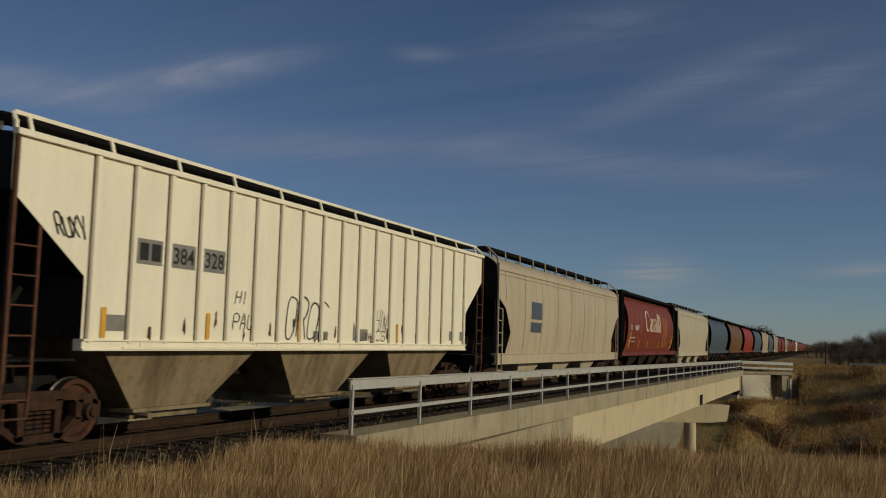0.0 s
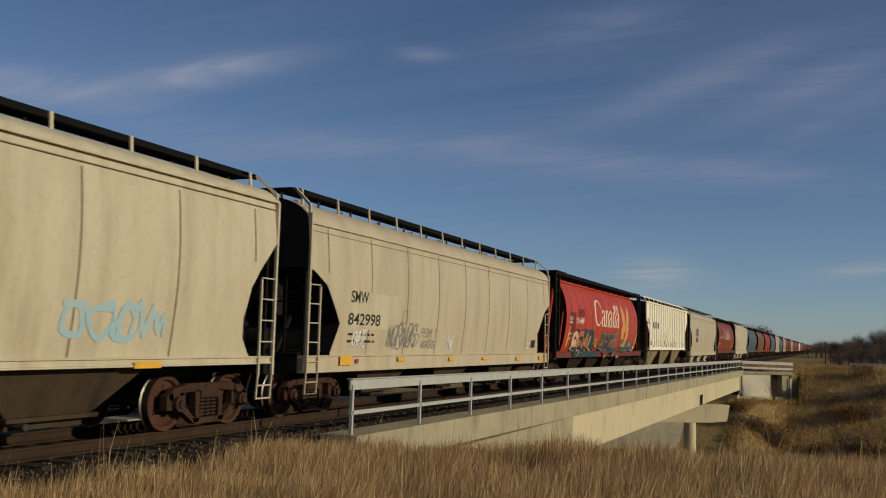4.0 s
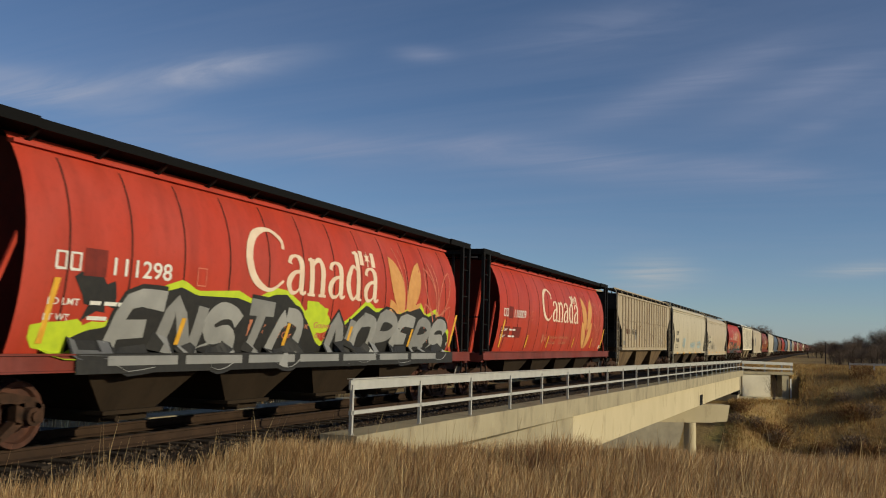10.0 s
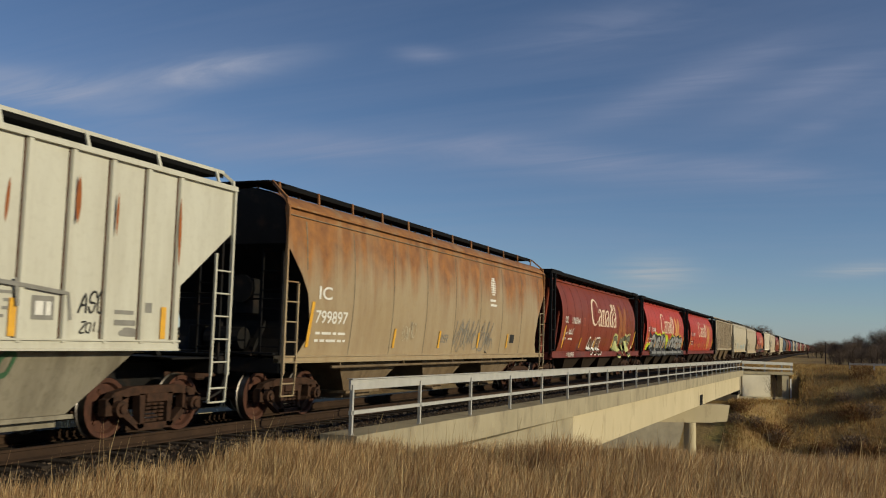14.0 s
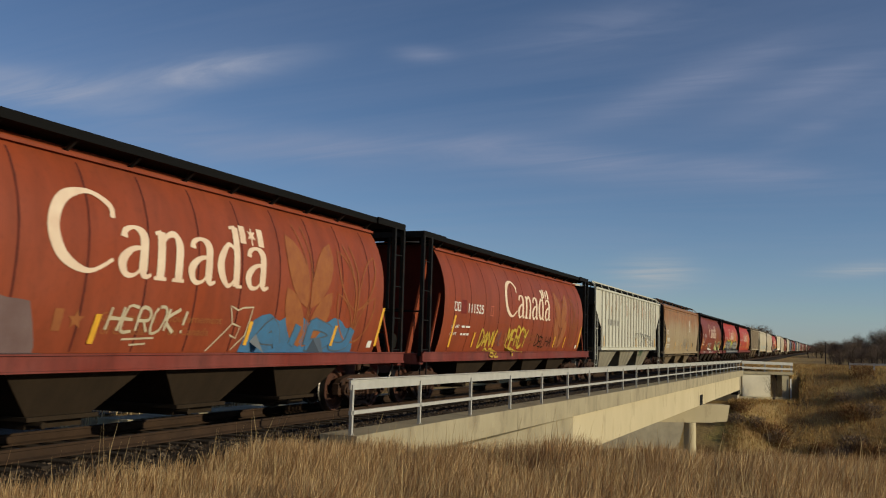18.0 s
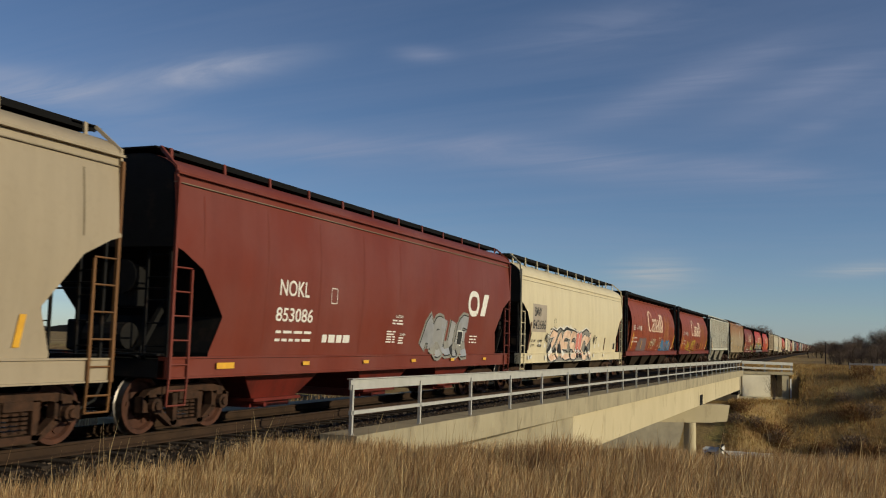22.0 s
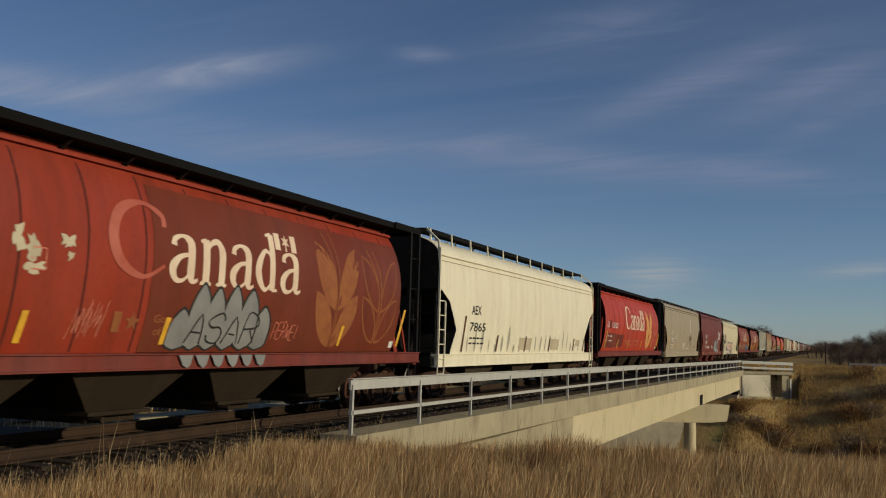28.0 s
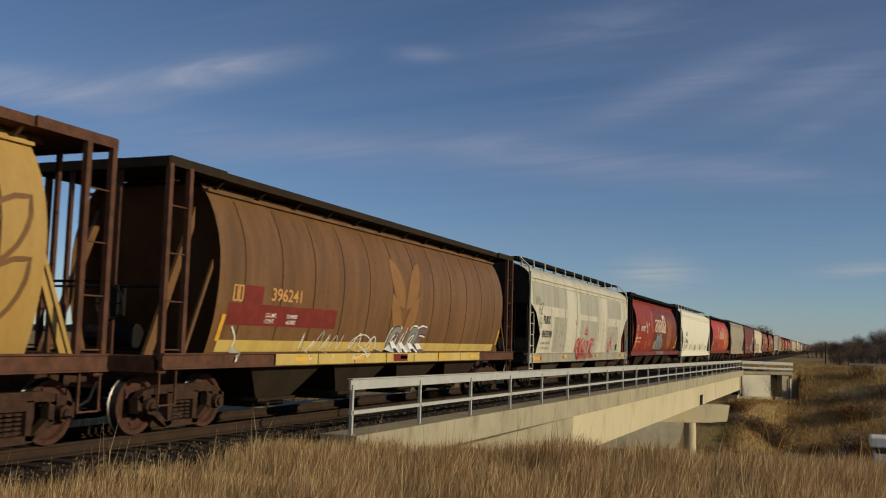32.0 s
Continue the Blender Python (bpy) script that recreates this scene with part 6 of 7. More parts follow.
flat("rib", [bubble(random.Random(94), 6.27, 1.6, 0.4, 0.13, 0.2)], "grey_spray", c, PATCH_GREY, 0.006)
bars("rib", c, PATCH_GREY, 3.5, 4.1, 2.05, 4, 0.04, 0.06, 95)
stripes("rib", c, (-6.9, -3.4, 1.0, 4.05, 6.95), 1.52, 2.0, 0.12, 0.0)
RUNS = random.Random(93)
for k in range(20):
    y, tall = -7.27 + 0.7653 * k, RUNS.uniform(0.3, 1.1)
    top = RUNS.uniform(3.4, 4.0)
    flat("rib", [leaf(y + RUNS.choice((-0.3, 0.09, 0.0, 0.0, 0.1)), top - tall, RUNS.uniform(-0.02, 0.06), tall, RUNS.uniform(0.02, 0.05), 6)], "rust_run", c, ORANGE_RUST, 0.052 if k % 3 else 0.006)
flat("rib", [rect(5.95, 1.7, 6.4, 1.78, 2), rect(6.55, 1.9, 6.75, 2.05, 2), rect(5.95, 1.86, 6.35, 1.92, 2)], "stencil_print", c, PATCH_GREY, 0.006)
flat("rib", [rect(-6.0 + k * 0.55, 2.5, -5.6 + k * 0.55, 2.78, 2) for k in range(5)], "faded_number", c, PATCH_GREY, 0.006, join=True)

c = grain_car(10, RED_BROWN, "faded brick-red", "111525", True, strips=(-7.0, -5.21, -3.35, 3.61, 5.09, 7.4))
scrawl("cyl", c, (-4.65, 1.4, -3.15, 1.98), "DANY", SPRAY_YELLOW, 0.085, 101)
scrawl("cyl", c, (-4.0, 1.12, -3.2, 1.42), "BZ", SPRAY_YELLOW, 0.05, 102)
scrawl("cyl", c, (-2.05, 1.36, 0.1, 2.08), "MERCY", SPRAY_YELLOW, 0.095, 103)
ribbons("cyl", [curved([(-1.95, 1.5), (-1.8, 1.15), (-1.75, 1.4)]), curved([(-1.6, 1.3), (-1.2, 1.37), (-0.8, 1.28)])], 0.05, "graffiti_tag", c, SPRAY_YELLOW, 0.0105)
scrawl("cyl", c, (1.15, 1.45, 3.3, 1.85), "DELHA", BAY_DARK, 0.05, 104)
scrawl("cyl", c, (-3.05, 1.45, -2.5, 1.9), "ML", DULL_MAUVE, 0.03, 105)
c = grain_car(11, RED_BROWN, "faded brick-red", "111178", True)
RAG = random.Random(111)
mass("cyl", c, [(-5.35 + 0.2 * k, 1.7 + 0.2 * min(k, 3) * 0.5 + RAG.uniform(-0.08, 0.12)) for k in range(14)] + [(-2.5, 1.4)], 1.30, DULL_MAUVE, "grey_overspray")
mass("cyl", c, [(2.15, 1.35)] + [(2.3 + 0.3 * k, 1.9 + RAG.uniform(-0.12, 0.14)) for k in range(14)] + [(6.4, 1.4)], 1.30, BLUE, "blue_overspray")
spray("cyl", c, (2.5, 1.3, 6.2, 1.9), "AIDU", (BLUE,), BLUE_GREY, 0.2, 0.05, 115)
scrawl("cyl", c, (-1.3, 1.58, 0.6, 2.0), "HEROK!", CREAM, 0.05, 112)
ribbons("cyl", [[(-0.9, 1.5), (-0.2, 1.53)], [(-0.7, 1.42), (-0.35, 1.44)]], 0.03, "graffiti_tag", c, CREAM, 0.0105)
ribbons("cyl", [[(1.2, 1.33), (1.75, 1.8), (1.62, 2.1), (1.85, 2.03), (2.0, 2.08), (2.3, 2.1), (2.2, 1.6), (1.9, 1.35)], [(1.75, 1.8), (2.0, 1.75), (1.95, 1.55), (1.75, 1.6)]], 0.03, "graffiti_tag", c, CREAM, 0.0105)

NUMBER_GREY = surface("warm_grey_number_panel", (0.37, 0.315, 0.255), (0.30, 0.25, 0.19), 0.6, 0, 2.0, 0.0)
BUTTER = car_paint("yellowed_cream", (0.59, 0.51, 0.335), (0.30, 0.23, 0.14), 0.3, fade=0.15)
c = smooth_car(12, BUTTER, "cream-white smooth hopper car with a peach graffiti piece", "", "", -6.4, INK, seam_mat=BUTTER)
flat("smooth", [rect(-7.1, 1.98, -5.35, 2.95)], "number_panel", c, NUMBER_GREY, 0.006)
letters("smooth", "SMW", (-6.92, 2.52, -6.05, 2.84), c, INK, "reporting_mark", 0.01)
letters("smooth", "842686", (-7.05, 2.08, -5.45, 2.40), c, INK, "car_number", 0.01)
EDGE = [(-5.0, 1.5), (-4.8, 1.9), (-4.4, 2.16), (-3.9, 2.08), (-3.4, 2.22), (-2.9, 2.12), (-2.5, 2.26), (-1.9, 2.2), (-1.3, 2.16), (-0.8, 2.1), (-0.3, 2.06), (0.3, 2.14), (0.8, 2.26), (1.3, 2.16), (1.6, 1.9), (1.85, 1.4)]
mass("smooth", c, [(y, z + 0.04) for y, z in EDGE], 0.91, WHITE, "graffiti_halo", 0.005)
mass("smooth", c, EDGE, 0.92, PATCH_GREY, "graffiti_ground", 0.007)
spray("smooth", c, (-4.9, 0.95, -0.75, 2.09), "ZAES", (PALE_PINK,), INK, 0.27, 0.14, 121, inner=WHITE, lean=0.25, fill=0.86)
spray("smooth", c, (0.2, 0.95, 1.75, 2.08), "CK", (PALE_PINK,), INK, 0.23, 0.13, 123, inner=WHITE, lean=0.25, fill=0.84)
GLINT = random.Random(122)
for k in range(18):
    y, z = -4.7 + 0.36 * k + GLINT.uniform(-0.1, 0.1), GLINT.choice((1.0, 1.42, 1.6, 1.8))
    if not -0.85 < y < 0.2:
        ribbons("smooth", [curved([(y, z), (y + 0.06, z + 0.12), (y + GLINT.uniform(-0.1, 0.2), z + 0.22)])], 0.028, "graffiti_highlight", c, WHITE, 0.021)
ribbons("smooth", [[(y, z + 0.01) for y, z in EDGE]], 0.035, "graffiti_highlight", c, WHITE, 0.019)
ribbons("smooth", [[(y, z - 0.04) for y, z in EDGE]], 0.06, "graffiti_outline", c, INK, 0.018)
for k in (0, 1):
    flat("smooth", [finger(-0.58 + 0.5 * k, 2.12, 1.02, 0.56)], "graffiti_outline", c, INK, 0.0225)
    flat("smooth", [finger(-0.58 + 0.5 * k, 2.09, 1.08, 0.50)], "graffiti_line", c, WHITE, 0.025)
    flat("smooth", [finger(-0.58 + 0.5 * k, 2.06, 1.13, 0.43)], "graffiti_block", c, CORAL, 0.0275)
flat("smooth", [rect(6.56, 1.38, 6.93, 1.66, 2)], "label_plate", c, INK, 0.008)
for txt, y0, y1, z in (("LD LMT", -7.1, -6.55, 1.62), ("224000", -6.3, -5.75, 1.62), ("LT WT", -7.1, -6.65, 1.46), ("62000", -6.25, -5.78, 1.46)):
    letters("smooth", txt, (y0, z, y1, z + 0.09), c, INK, "stencil_print")
tag("smooth", c, (-5.4, 1.62, -4.95, 1.95), 3, INK, 126, 0.022)
tag("smooth", c, (2.2, 1.6, 2.9, 1.95), 3, INK, 127, 0.022)
flat("smooth", [bubble(random.Random(40 + k), y, z, 0.17, 0.15, 0.4) for k, (y, z) in enumerate(((-6.0, 1.56), (-5.3, 1.5), (-4.95, 1.85), (-5.35, 1.08), (-7.2, 1.12), (-7.5, 1.1), (2.3, 1.12), (2.7, 1.5), (3.5, 1.55), (4.3, 1.12), (-2.9, 2.24), (-1.8, 2.24), (0.9, 2.2)))], "paint_splash", c, WHITE, 0.006)
stripes("smooth", c, (-7.42, 4.5), 1.35, 1.9, mat=RUSTY, tall=(-7.42,))
ribbons("smooth", [[(-4.3, 2.2), (-4.3, 2.5), (-4.05, 2.5), (-4.05, 2.2), (-4.3, 2.2)]], 0.02, "stencil_frame", c, INK, 0.008)

c = smooth_car(13, OXIDE, "dark oxide-red hopper car with white lettering and an emblem", "NOKL", "853086", -5.37, WHITE, 0.3, "tall", bay_mat=SHADED_RED, seam_mat=OXIDE)
ribbons("smooth", [curved([(5.3, 2.4), (4.85, 2.4), (4.66, 2.65), (4.85, 2.92), (5.3, 2.92), (5.42, 2.66), (5.3, 2.4)], 5)], 0.16, "company_emblem", c, WHITE, 0.008)
flat("smooth", [[(5.6, 2.34), (6.0, 2.34), (6.35, 2.98), (5.95, 2.98)]], "company_emblem", c, WHITE, 0.008)
spray("smooth", c, (1.55, 1.2, 4.65, 2.25), "ASLUE", (SILVER, MID_GREY), INK, 0.3, 0.06, 131, halo=PATCH_GREY, glow=0.2, fill=0.86)
letters("smooth", "CAUTION", (-0.2, 2.1, 0.2, 2.17), c, WHITE, "stencil_print")
bars("smooth", c, WHITE, -0.35, 0.35, 2.02, 2, 0.035, 0.035, 9)
letters("smooth", "CAUTION", (0.12, 1.68, 0.44, 1.74), c, WHITE, "stencil_print")
bars("smooth", c, WHITE, 0.08, 0.48, 1.62, 3, 0.03, 0.03, 10)
bars("smooth", c, WHITE, -0.6, -0.12, 1.76, 5, 0.03, 0.03, 11)
bars("smooth", c, WHITE, 4.9, 5.5, 1.72, 3, 0.035, 0.05, 12)
flat("smooth", [rect(3.9, 1.5, 4.25, 1.85, 2)], "label_plate", c, INK, 0.019)
ribbons("smooth", [[(3.88, 1.48), (4.27, 1.48), (4.27, 1.87), (3.88, 1.87), (3.88, 1.48)]], 0.03, "label_rim", c, WHITE, 0.02)
flat("smooth", [rect(-7.2, 1.04, -6.7, 1.14, 2)] + [rect(-4.4 + k * 2.6, 1.06, -4.15 + k * 2.6, 1.13, 2) for k in range(5)], "reflective_plate", c, YELLOW, 0.006)
bars("smooth", c, WHITE, -3.6, -2.4, 1.5, 1, 0.16, 0.1, 3)
ribbons("smooth", [[(-3.4, 2.3), (-3.4, 2.6), (-3.15, 2.6), (-3.15, 2.3), (-3.4, 2.3)]], 0.02, "stencil_frame", c, WHITE, 0.008)

# brown ladders: the shade on them is put into their colour
c = smooth_car(14, GREY, "warm grey smooth-sided hopper car with white numbers", "IC", "799353", -6.0, WHITE, kind="tall", post_mat=BROWN)
striped_emblem(c, 3.45)
stripes("smooth", c, (-7.0, -4.8, -2.38, 0.04, 2.41, 4.82, 7.19), 1.38, 1.8, tall=(-7.0,))
scrawl("smooth", c, (2.75, 1.97, 3.85, 2.36), "COME", INK, 0.055, 141)
scrawl("smooth", c, (3.45, 1.62, 3.82, 1.8), "BON", INK, 0.025, 142)
scrawl("smooth", c, (3.0, 1.84, 3.8, 1.95), "IVI", INK, 0.02, 143)
ribbons("smooth", [[(-3.9, 2.12), (-3.9, 2.4), (-3.62, 2.4), (-3.62, 2.12), (-3.9, 2.12)], [(-0.42, 1.55), (-0.42, 1.81), (0.55, 1.81), (0.55, 1.55), (-0.42, 1.55)]], 0.028, "stencil_frame", c, WHITE, 0.008)
letters("smooth", "PLATE", (-3.86, 2.31, -3.66, 2.36), c, WHITE, "stencil_print")
letters("smooth", "C", (-3.81, 2.16, -3.71, 2.27), c, WHITE, "stencil_print")
bars("smooth", c, WHITE, -0.34, 0.48, 1.72, 3, 0.03, 0.025, 144)
bars("smooth", c, WHITE, -0.5, 0.6, 1.47, 1, 0.035, 0.03, 145)
bars("smooth", c, WHITE, 1.7, 3.0, 1.47, 2, 0.03, 0.03, 146)
bars("smooth", c, WHITE, 4.75, 5.35, 1.88, 3, 0.03, 0.06, 147)
bars("smooth", c, WHITE, -3.8, -2.6, 1.15, 1, 0.04, 0.03, 148)
flat("smooth", [rect(5.62, 1.46, 6.16, 1.72, 2)], "label_plate", c, WHITE, 0.008)
flat("smooth", [rect(5.66, 1.49, 6.12, 1.69, 2)], "label_face", c, INK, 0.011)

c = grain_car(15, RED, "bright red", "110123")
flat("cyl", [rect(-7.1, 1.45, -4.75, 2.15, 6), rect(-4.65, 1.5, -2.9, 2.1, 5)], "paint_patch", c, RED_SILL, 0.0055)
c = smooth_car(16, WARM_WHITE, "white smooth-sided hopper car with rust chips", "AEX", "7865", -6.4, INK, seam_mat=WARM_WHITE)
stripes("smooth", c, (-7.0, -4, -1, 2, 5.6, 7.3), 1.3, 1.8, mat=RUSTY, tall=(-7.0,))
SOOT = random.Random(160)
flat("smooth", [leaf(-6.5 + 0.62 * k, 1.26, SOOT.uniform(-0.05, 0.05), SOOT.uniform(0.25, 0.9), SOOT.uniform(0.03, 0.12), 7) for k in range(22)], "soot_streak", c, DULL_GREY, 0.0055)
flat("smooth", [rect(-1.6, 1.35, -0.2, 1.75), rect(2.3, 1.35, 3.4, 1.75), rect(6.0, 1.5, 6.7, 1.75)], "faded_patch", c, BEIGE, 0.006)
VEILED = surface("overpainted_cream_letter", (0.46, 0.13, 0.085), (0.33, 0.06, 0.03), 0.5, 0, 1.6, 0.0)
c = grain_car(17, WORN_RED, "faded red", "109327", True, strips=(-7.0, -4.02, -1.19, 4.52, 7.45), first=VEILED)
mass("cyl", c, [(-1.62, 3.86), (7.3, 3.78)], 1.31, RED_DULL, "dull_paint_patch", 0.005)
for k, (y, w, top) in enumerate(((-0.80, 0.50, 1.98), (1.50, 0.52, 2.10), (-0.38, 0.52, 2.40), (0.04, 0.50, 2.36), (0.52, 0.52, 2.42), (1.02, 0.56, 2.38))):
    flat("cyl", [finger(y, 1.33, top + 0.05, w + 0.10)], "graffiti_outline", c, INK, 0.008 + 0.0012 * k)
    flat("cyl", [finger(y, 1.36, top, w)], "graffiti_block", c, MID_SILVER, 0.0115 + 0.0012 * k)
scrawl("cyl", c, (-0.6, 1.42, 1.45, 1.98), "ASAR", INK, 0.035, 175, off=0.021)
for k in range(6):
    y = -0.72 + 0.42 * k
    flat("cyl", [[(y + 0.03, 1.06), (y + 0.12, 1.12), (y + 0.18, 1.27), (y - 0.18, 1.27), (y - 0.08, 1.12)]], "graffiti_foot", c, MID_SILVER, 0.012)
tag("cyl", c, (-3.1, 1.52, -2.45, 2.0), 3, PALE_RED, 172, 0.014)
scrawl("cyl", c, (1.95, 1.54, 2.85, 1.84), "RERWEI", PALE_RED, 0.016, 174)
flat("cyl", [bubble(random.Random(300 + k), y, z, w, h, 0.9) for k, (y, z, w, h) in enumerate(((-4.2, 2.75, 0.22, 0.3), (-3.95, 2.65, 0.2, 0.3), (-3.35, 2.8, 0.22, 0.2), (-3.9, 2.4, 0.3, 0.14), (-3.3, 2.6, 0.1, 0.12)))], "paint_splash", c, CREAM, 0.008)
c = smooth_car(18, PATCHED_GREY, "patched grey-cream hopper car with red scrawls", "", "", -6.95, BLACK, sill_mat=GRIMY_SILL)
letters("smooth", "FURX", (-6.93, 2.28, -6.0, 2.58), c, INK, "reporting_mark", weight=0.03)
letters("smooth", "843590", (-7.0, 1.79, -5.72, 2.05), c, INK, "car_number", weight=0.03)
for txt, y1, z in (("LD LMT  223400", -5.95, 1.55), ("LT WT   62600", -6.05, 1.37)):
    letters("smooth", txt, (-7.05, z, y1, z + 0.09), c, PATCH_GREY, "stencil_print")
flat("smooth", [rect(-8.3, 2.93, -3.6, 3.68, 6), rect(-1.42, 2.8, 1.8, 3.68, 6), rect(4.02, 2.82, 7.0, 3.66, 6)], "paint_patch", c, DULL_GREY, 0.005)
flat("smooth", [rect(-5.5, 1.26, -3.6, 2.58, 6), rect(-1.36, 1.26, 1.82, 2.58, 6), rect(4.02, 1.26, 6.3, 2.45, 6)], "paint_patch", c, DULL_GREY, 0.005)
scrawl("smooth", c, (-2.0, 0.98, 1.0, 1.85), "OKATZ", RED_SPRAY, 0.085, 181)
tag("smooth", c, (-2.1, 1.0, 1.0, 1.75), 5, RED_SPRAY, 182, 0.05)
scrawl("smooth", c, (1.05, 1.5, 1.35, 1.85), "IS", RED_SPRAY, 0.04, 184)
ribbons("smooth", [[(-0.55, 2.0), (-0.48, 2.2), (-0.35, 2.1), (-0.25, 2.38), (-0.18, 2.12), (0.0, 2.22), (0.05, 2.02), (-0.3, 2.0), (-0.55, 2.04)], [(4.2, 1.2), (4.5, 1.7), (4.8, 2.15)], [(4.3, 1.25), (4.8, 1.6), (5.0, 2.0)], [(4.1, 1.5), (4.7, 1.75), (5.2, 1.3)]], 0.07, "graffiti_tag", c, RED_SPRAY, 0.01)
scrawl("smooth", c, (-8.0, 2.92, -7.35, 3.22), "IPI", INK, 0.025, 185)
scrawl("smooth", c, (-7.5, 2.6, -7.05, 2.98), "EZ", INK, 0.025, 186)
scrawl("smooth", c, (-7.4, 2.1, -7.12, 2.5), "B", INK, 0.025, 187)
ribbons("smooth", [[(-4.47, 1.99), (-4.22, 1.99), (-4.22, 2.26), (-4.47, 2.26), (-4.47, 1.99)]], 0.02, "stencil_frame", c, INK, 0.008)
flat("smooth", [rect(-7.2, 1.64, -7.1, 1.86, 2)], "white_tag", c, WHITE, 0.008)
flat("smooth", [rect(-8.1, 0.98, -7.3, 1.12, 2), rect(-4.0, 1.05, -3.5, 1.15, 2), rect(1.6, 1.05, 2.0, 1.15, 2), rect(7.0, 1.02, 7.5, 1.14, 2)], "reflective_plate", c, YELLOW, 0.006)
flat("smooth", [rect(-7.25, 1.0, -7.1, 1.12, 1)], "marker_lens", c, RED_SPRAY, 0.006)
flat("smooth", [rect(5.9, 1.35, 6.3, 1.62, 2)], "label_plate", c, INK, 0.008)
RUST_SPOTS = random.Random(77)
flat("smooth", [bubble(RUST_SPOTS, RUST_SPOTS.uniform(-5.4, 7.5), RUST_SPOTS.uniform(1.3, 2.6), RUST_SPOTS.uniform(0.02, 0.06), RUST_SPOTS.uniform(0.03, 0.12), 0.9, 7) for k in range(90)], "rust_chip", c, RUSTY, 0.0075, join=True)

c = place(19, make_car("cyl", span(19), BROWN, "faded brown round-sided grain hopper car with a yellow foot band", end_mat=BROWN, bay_mat=BAY_DARK, post_mat=RUSTY, sill_mat=RUSTY, trim=BAY_DARK, seam_mat=BROWN_SEAM))
flat("cyl", [rect(-7.1, 1.78, -3.25, 2.16, 8)], "paint_patch", c, PATCH_RED, 0.006)
flat("cyl", [rect(-6.68, 2.165, -6.08, 2.48, 3)], "paint_patch", c, PATCH_RED, 0.006)
for y in (-7.0, -6.84):
    ribbons("cyl", [[(y, 2.2), (y + 0.11, 2.2), (y + 0.11, 2.46), (y, 2.46), (y, 2.2)]], 0.04, "reporting_mark", c, GOLD, 0.008)
letters("cyl", "396241", (-5.8, 2.24, -4.75, 2.48), c, GOLD, "car_number")
for txt, y0, y1, z in (("LD.LMT.", -5.92, -5.55, 1.94), ("224000", -5.2, -4.82, 1.94), ("LT.WT.", -5.92, -5.6, 1.83), ("62000", -5.18, -4.85, 1.83)):
    letters("cyl", txt, (y0, z, y1, z + 0.075), c, WHITE, "stencil_print")
flat("cyl", [rect(-7.2 + 2.86 * k, 1.315, -4.36 + 2.86 * k, 1.52, 8) for k in range(5)], "yellow_band", c, BAND_YELLOW, 0.006)
flat("cyl", [rect(-5.6 + k * 1.58, 1.07, -4.06 + k * 1.58, 1.28, 4) for k in range(7)], "yellow_band_piece", c, BAND_YELLOW, 0.006)
flat("cyl", [rect(-4.9 + k * 2.4, 1.14, -4.45 + k * 2.4, 1.22, 2) for k in range(5)], "reflective_plate", c, YELLOW, 0.009)
flat("cyl", [rect(-0.5, 1.09, 0.3, 1.26, 3)], "paint_patch", c, PATCH_RED, 0.009)
stripes("cyl", c, (-7.3, 7.2), 1.5, 1.95)
flat("cyl", [leaf(0.2, 2.3, 0.78, 1.2, 0.28), leaf(0.05, 2.3, -0.78, 1.2, 0.28), leaf(0.2, 1.6, 0.7, 1.05, 0.24), leaf(0.05, 1.6, -0.7, 1.05, 0.24)], "wheat_emblem", c, OLD_OCHRE, 0.007)
spray("cyl", c, (-0.5, 1.3, 1.5, 1.86), "CUOE", (PATCH_GREY, DULL_MAUVE), INK, 0.14, 0.05, 191, halo=WHITE, glow=0.13, lean=0.6)
ribbons("cyl", [curved([(-6.9, 1.75), (-6.7, 1.5), (-6.9, 1.15)]), curved([(-2.6, 1.15), (-2.0, 1.7), (-1.9, 1.2), (-1.3, 1.65), (-1.1, 1.3)])], 0.035, "graffiti_tag", c, WHITE, 0.012)
tag("cyl", c, (-4.6, 1.15, -1.6, 1.7), 3, WHITE, 192, 0.02)
c = place(20, make_car("cyl", span(20), OCHRE, "weathered ochre-yellow round-sided grain hopper car", end_mat=RUSTY, bay_mat=BAY_DARK, post_mat=RUSTY, sill_mat=RUSTY, trim=RUSTY, seam_mat=BROWN_SEAM))
lines = [leaf(6.1 + sg * 0.1, zz, sg * 1.0, 1.0, 0.3) for sg in (-1, 1) for zz in (1.5, 2.3)]
ribbons("cyl", lines, 0.07, "wheat_outline", c, BROWN, 0.008)

# the cars ahead
smoothed = place(-1, make_car("smooth", span(-1), BEIGE, "dusty beige smooth-sided hopper car with blue-grey panels", post_mat=BEIGE))
flat("smooth", [rect(-5.6, 2.4, -4.3, 3.0), rect(-5.6, 1.95, -4.3, 2.3)], "number_panel", smoothed, BLUE_GREY, 0.006)
grain_car(-2, RED_DARK, "dark maroon", "110077", True)
place(-3, make_car("smooth", JOINTS[-3] - JOINTS[-2], CREAM, "cream smooth-sided hopper car", post_mat=CREAM))
rng = random.Random(12)
# far cars: their dimness is put into darker paints, shaded gaps into black ends
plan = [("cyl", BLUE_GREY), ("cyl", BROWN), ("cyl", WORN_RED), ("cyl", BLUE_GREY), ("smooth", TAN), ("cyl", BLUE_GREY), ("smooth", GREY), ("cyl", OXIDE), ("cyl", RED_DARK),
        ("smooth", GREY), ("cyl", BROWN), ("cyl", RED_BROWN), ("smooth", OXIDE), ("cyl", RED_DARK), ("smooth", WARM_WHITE)]
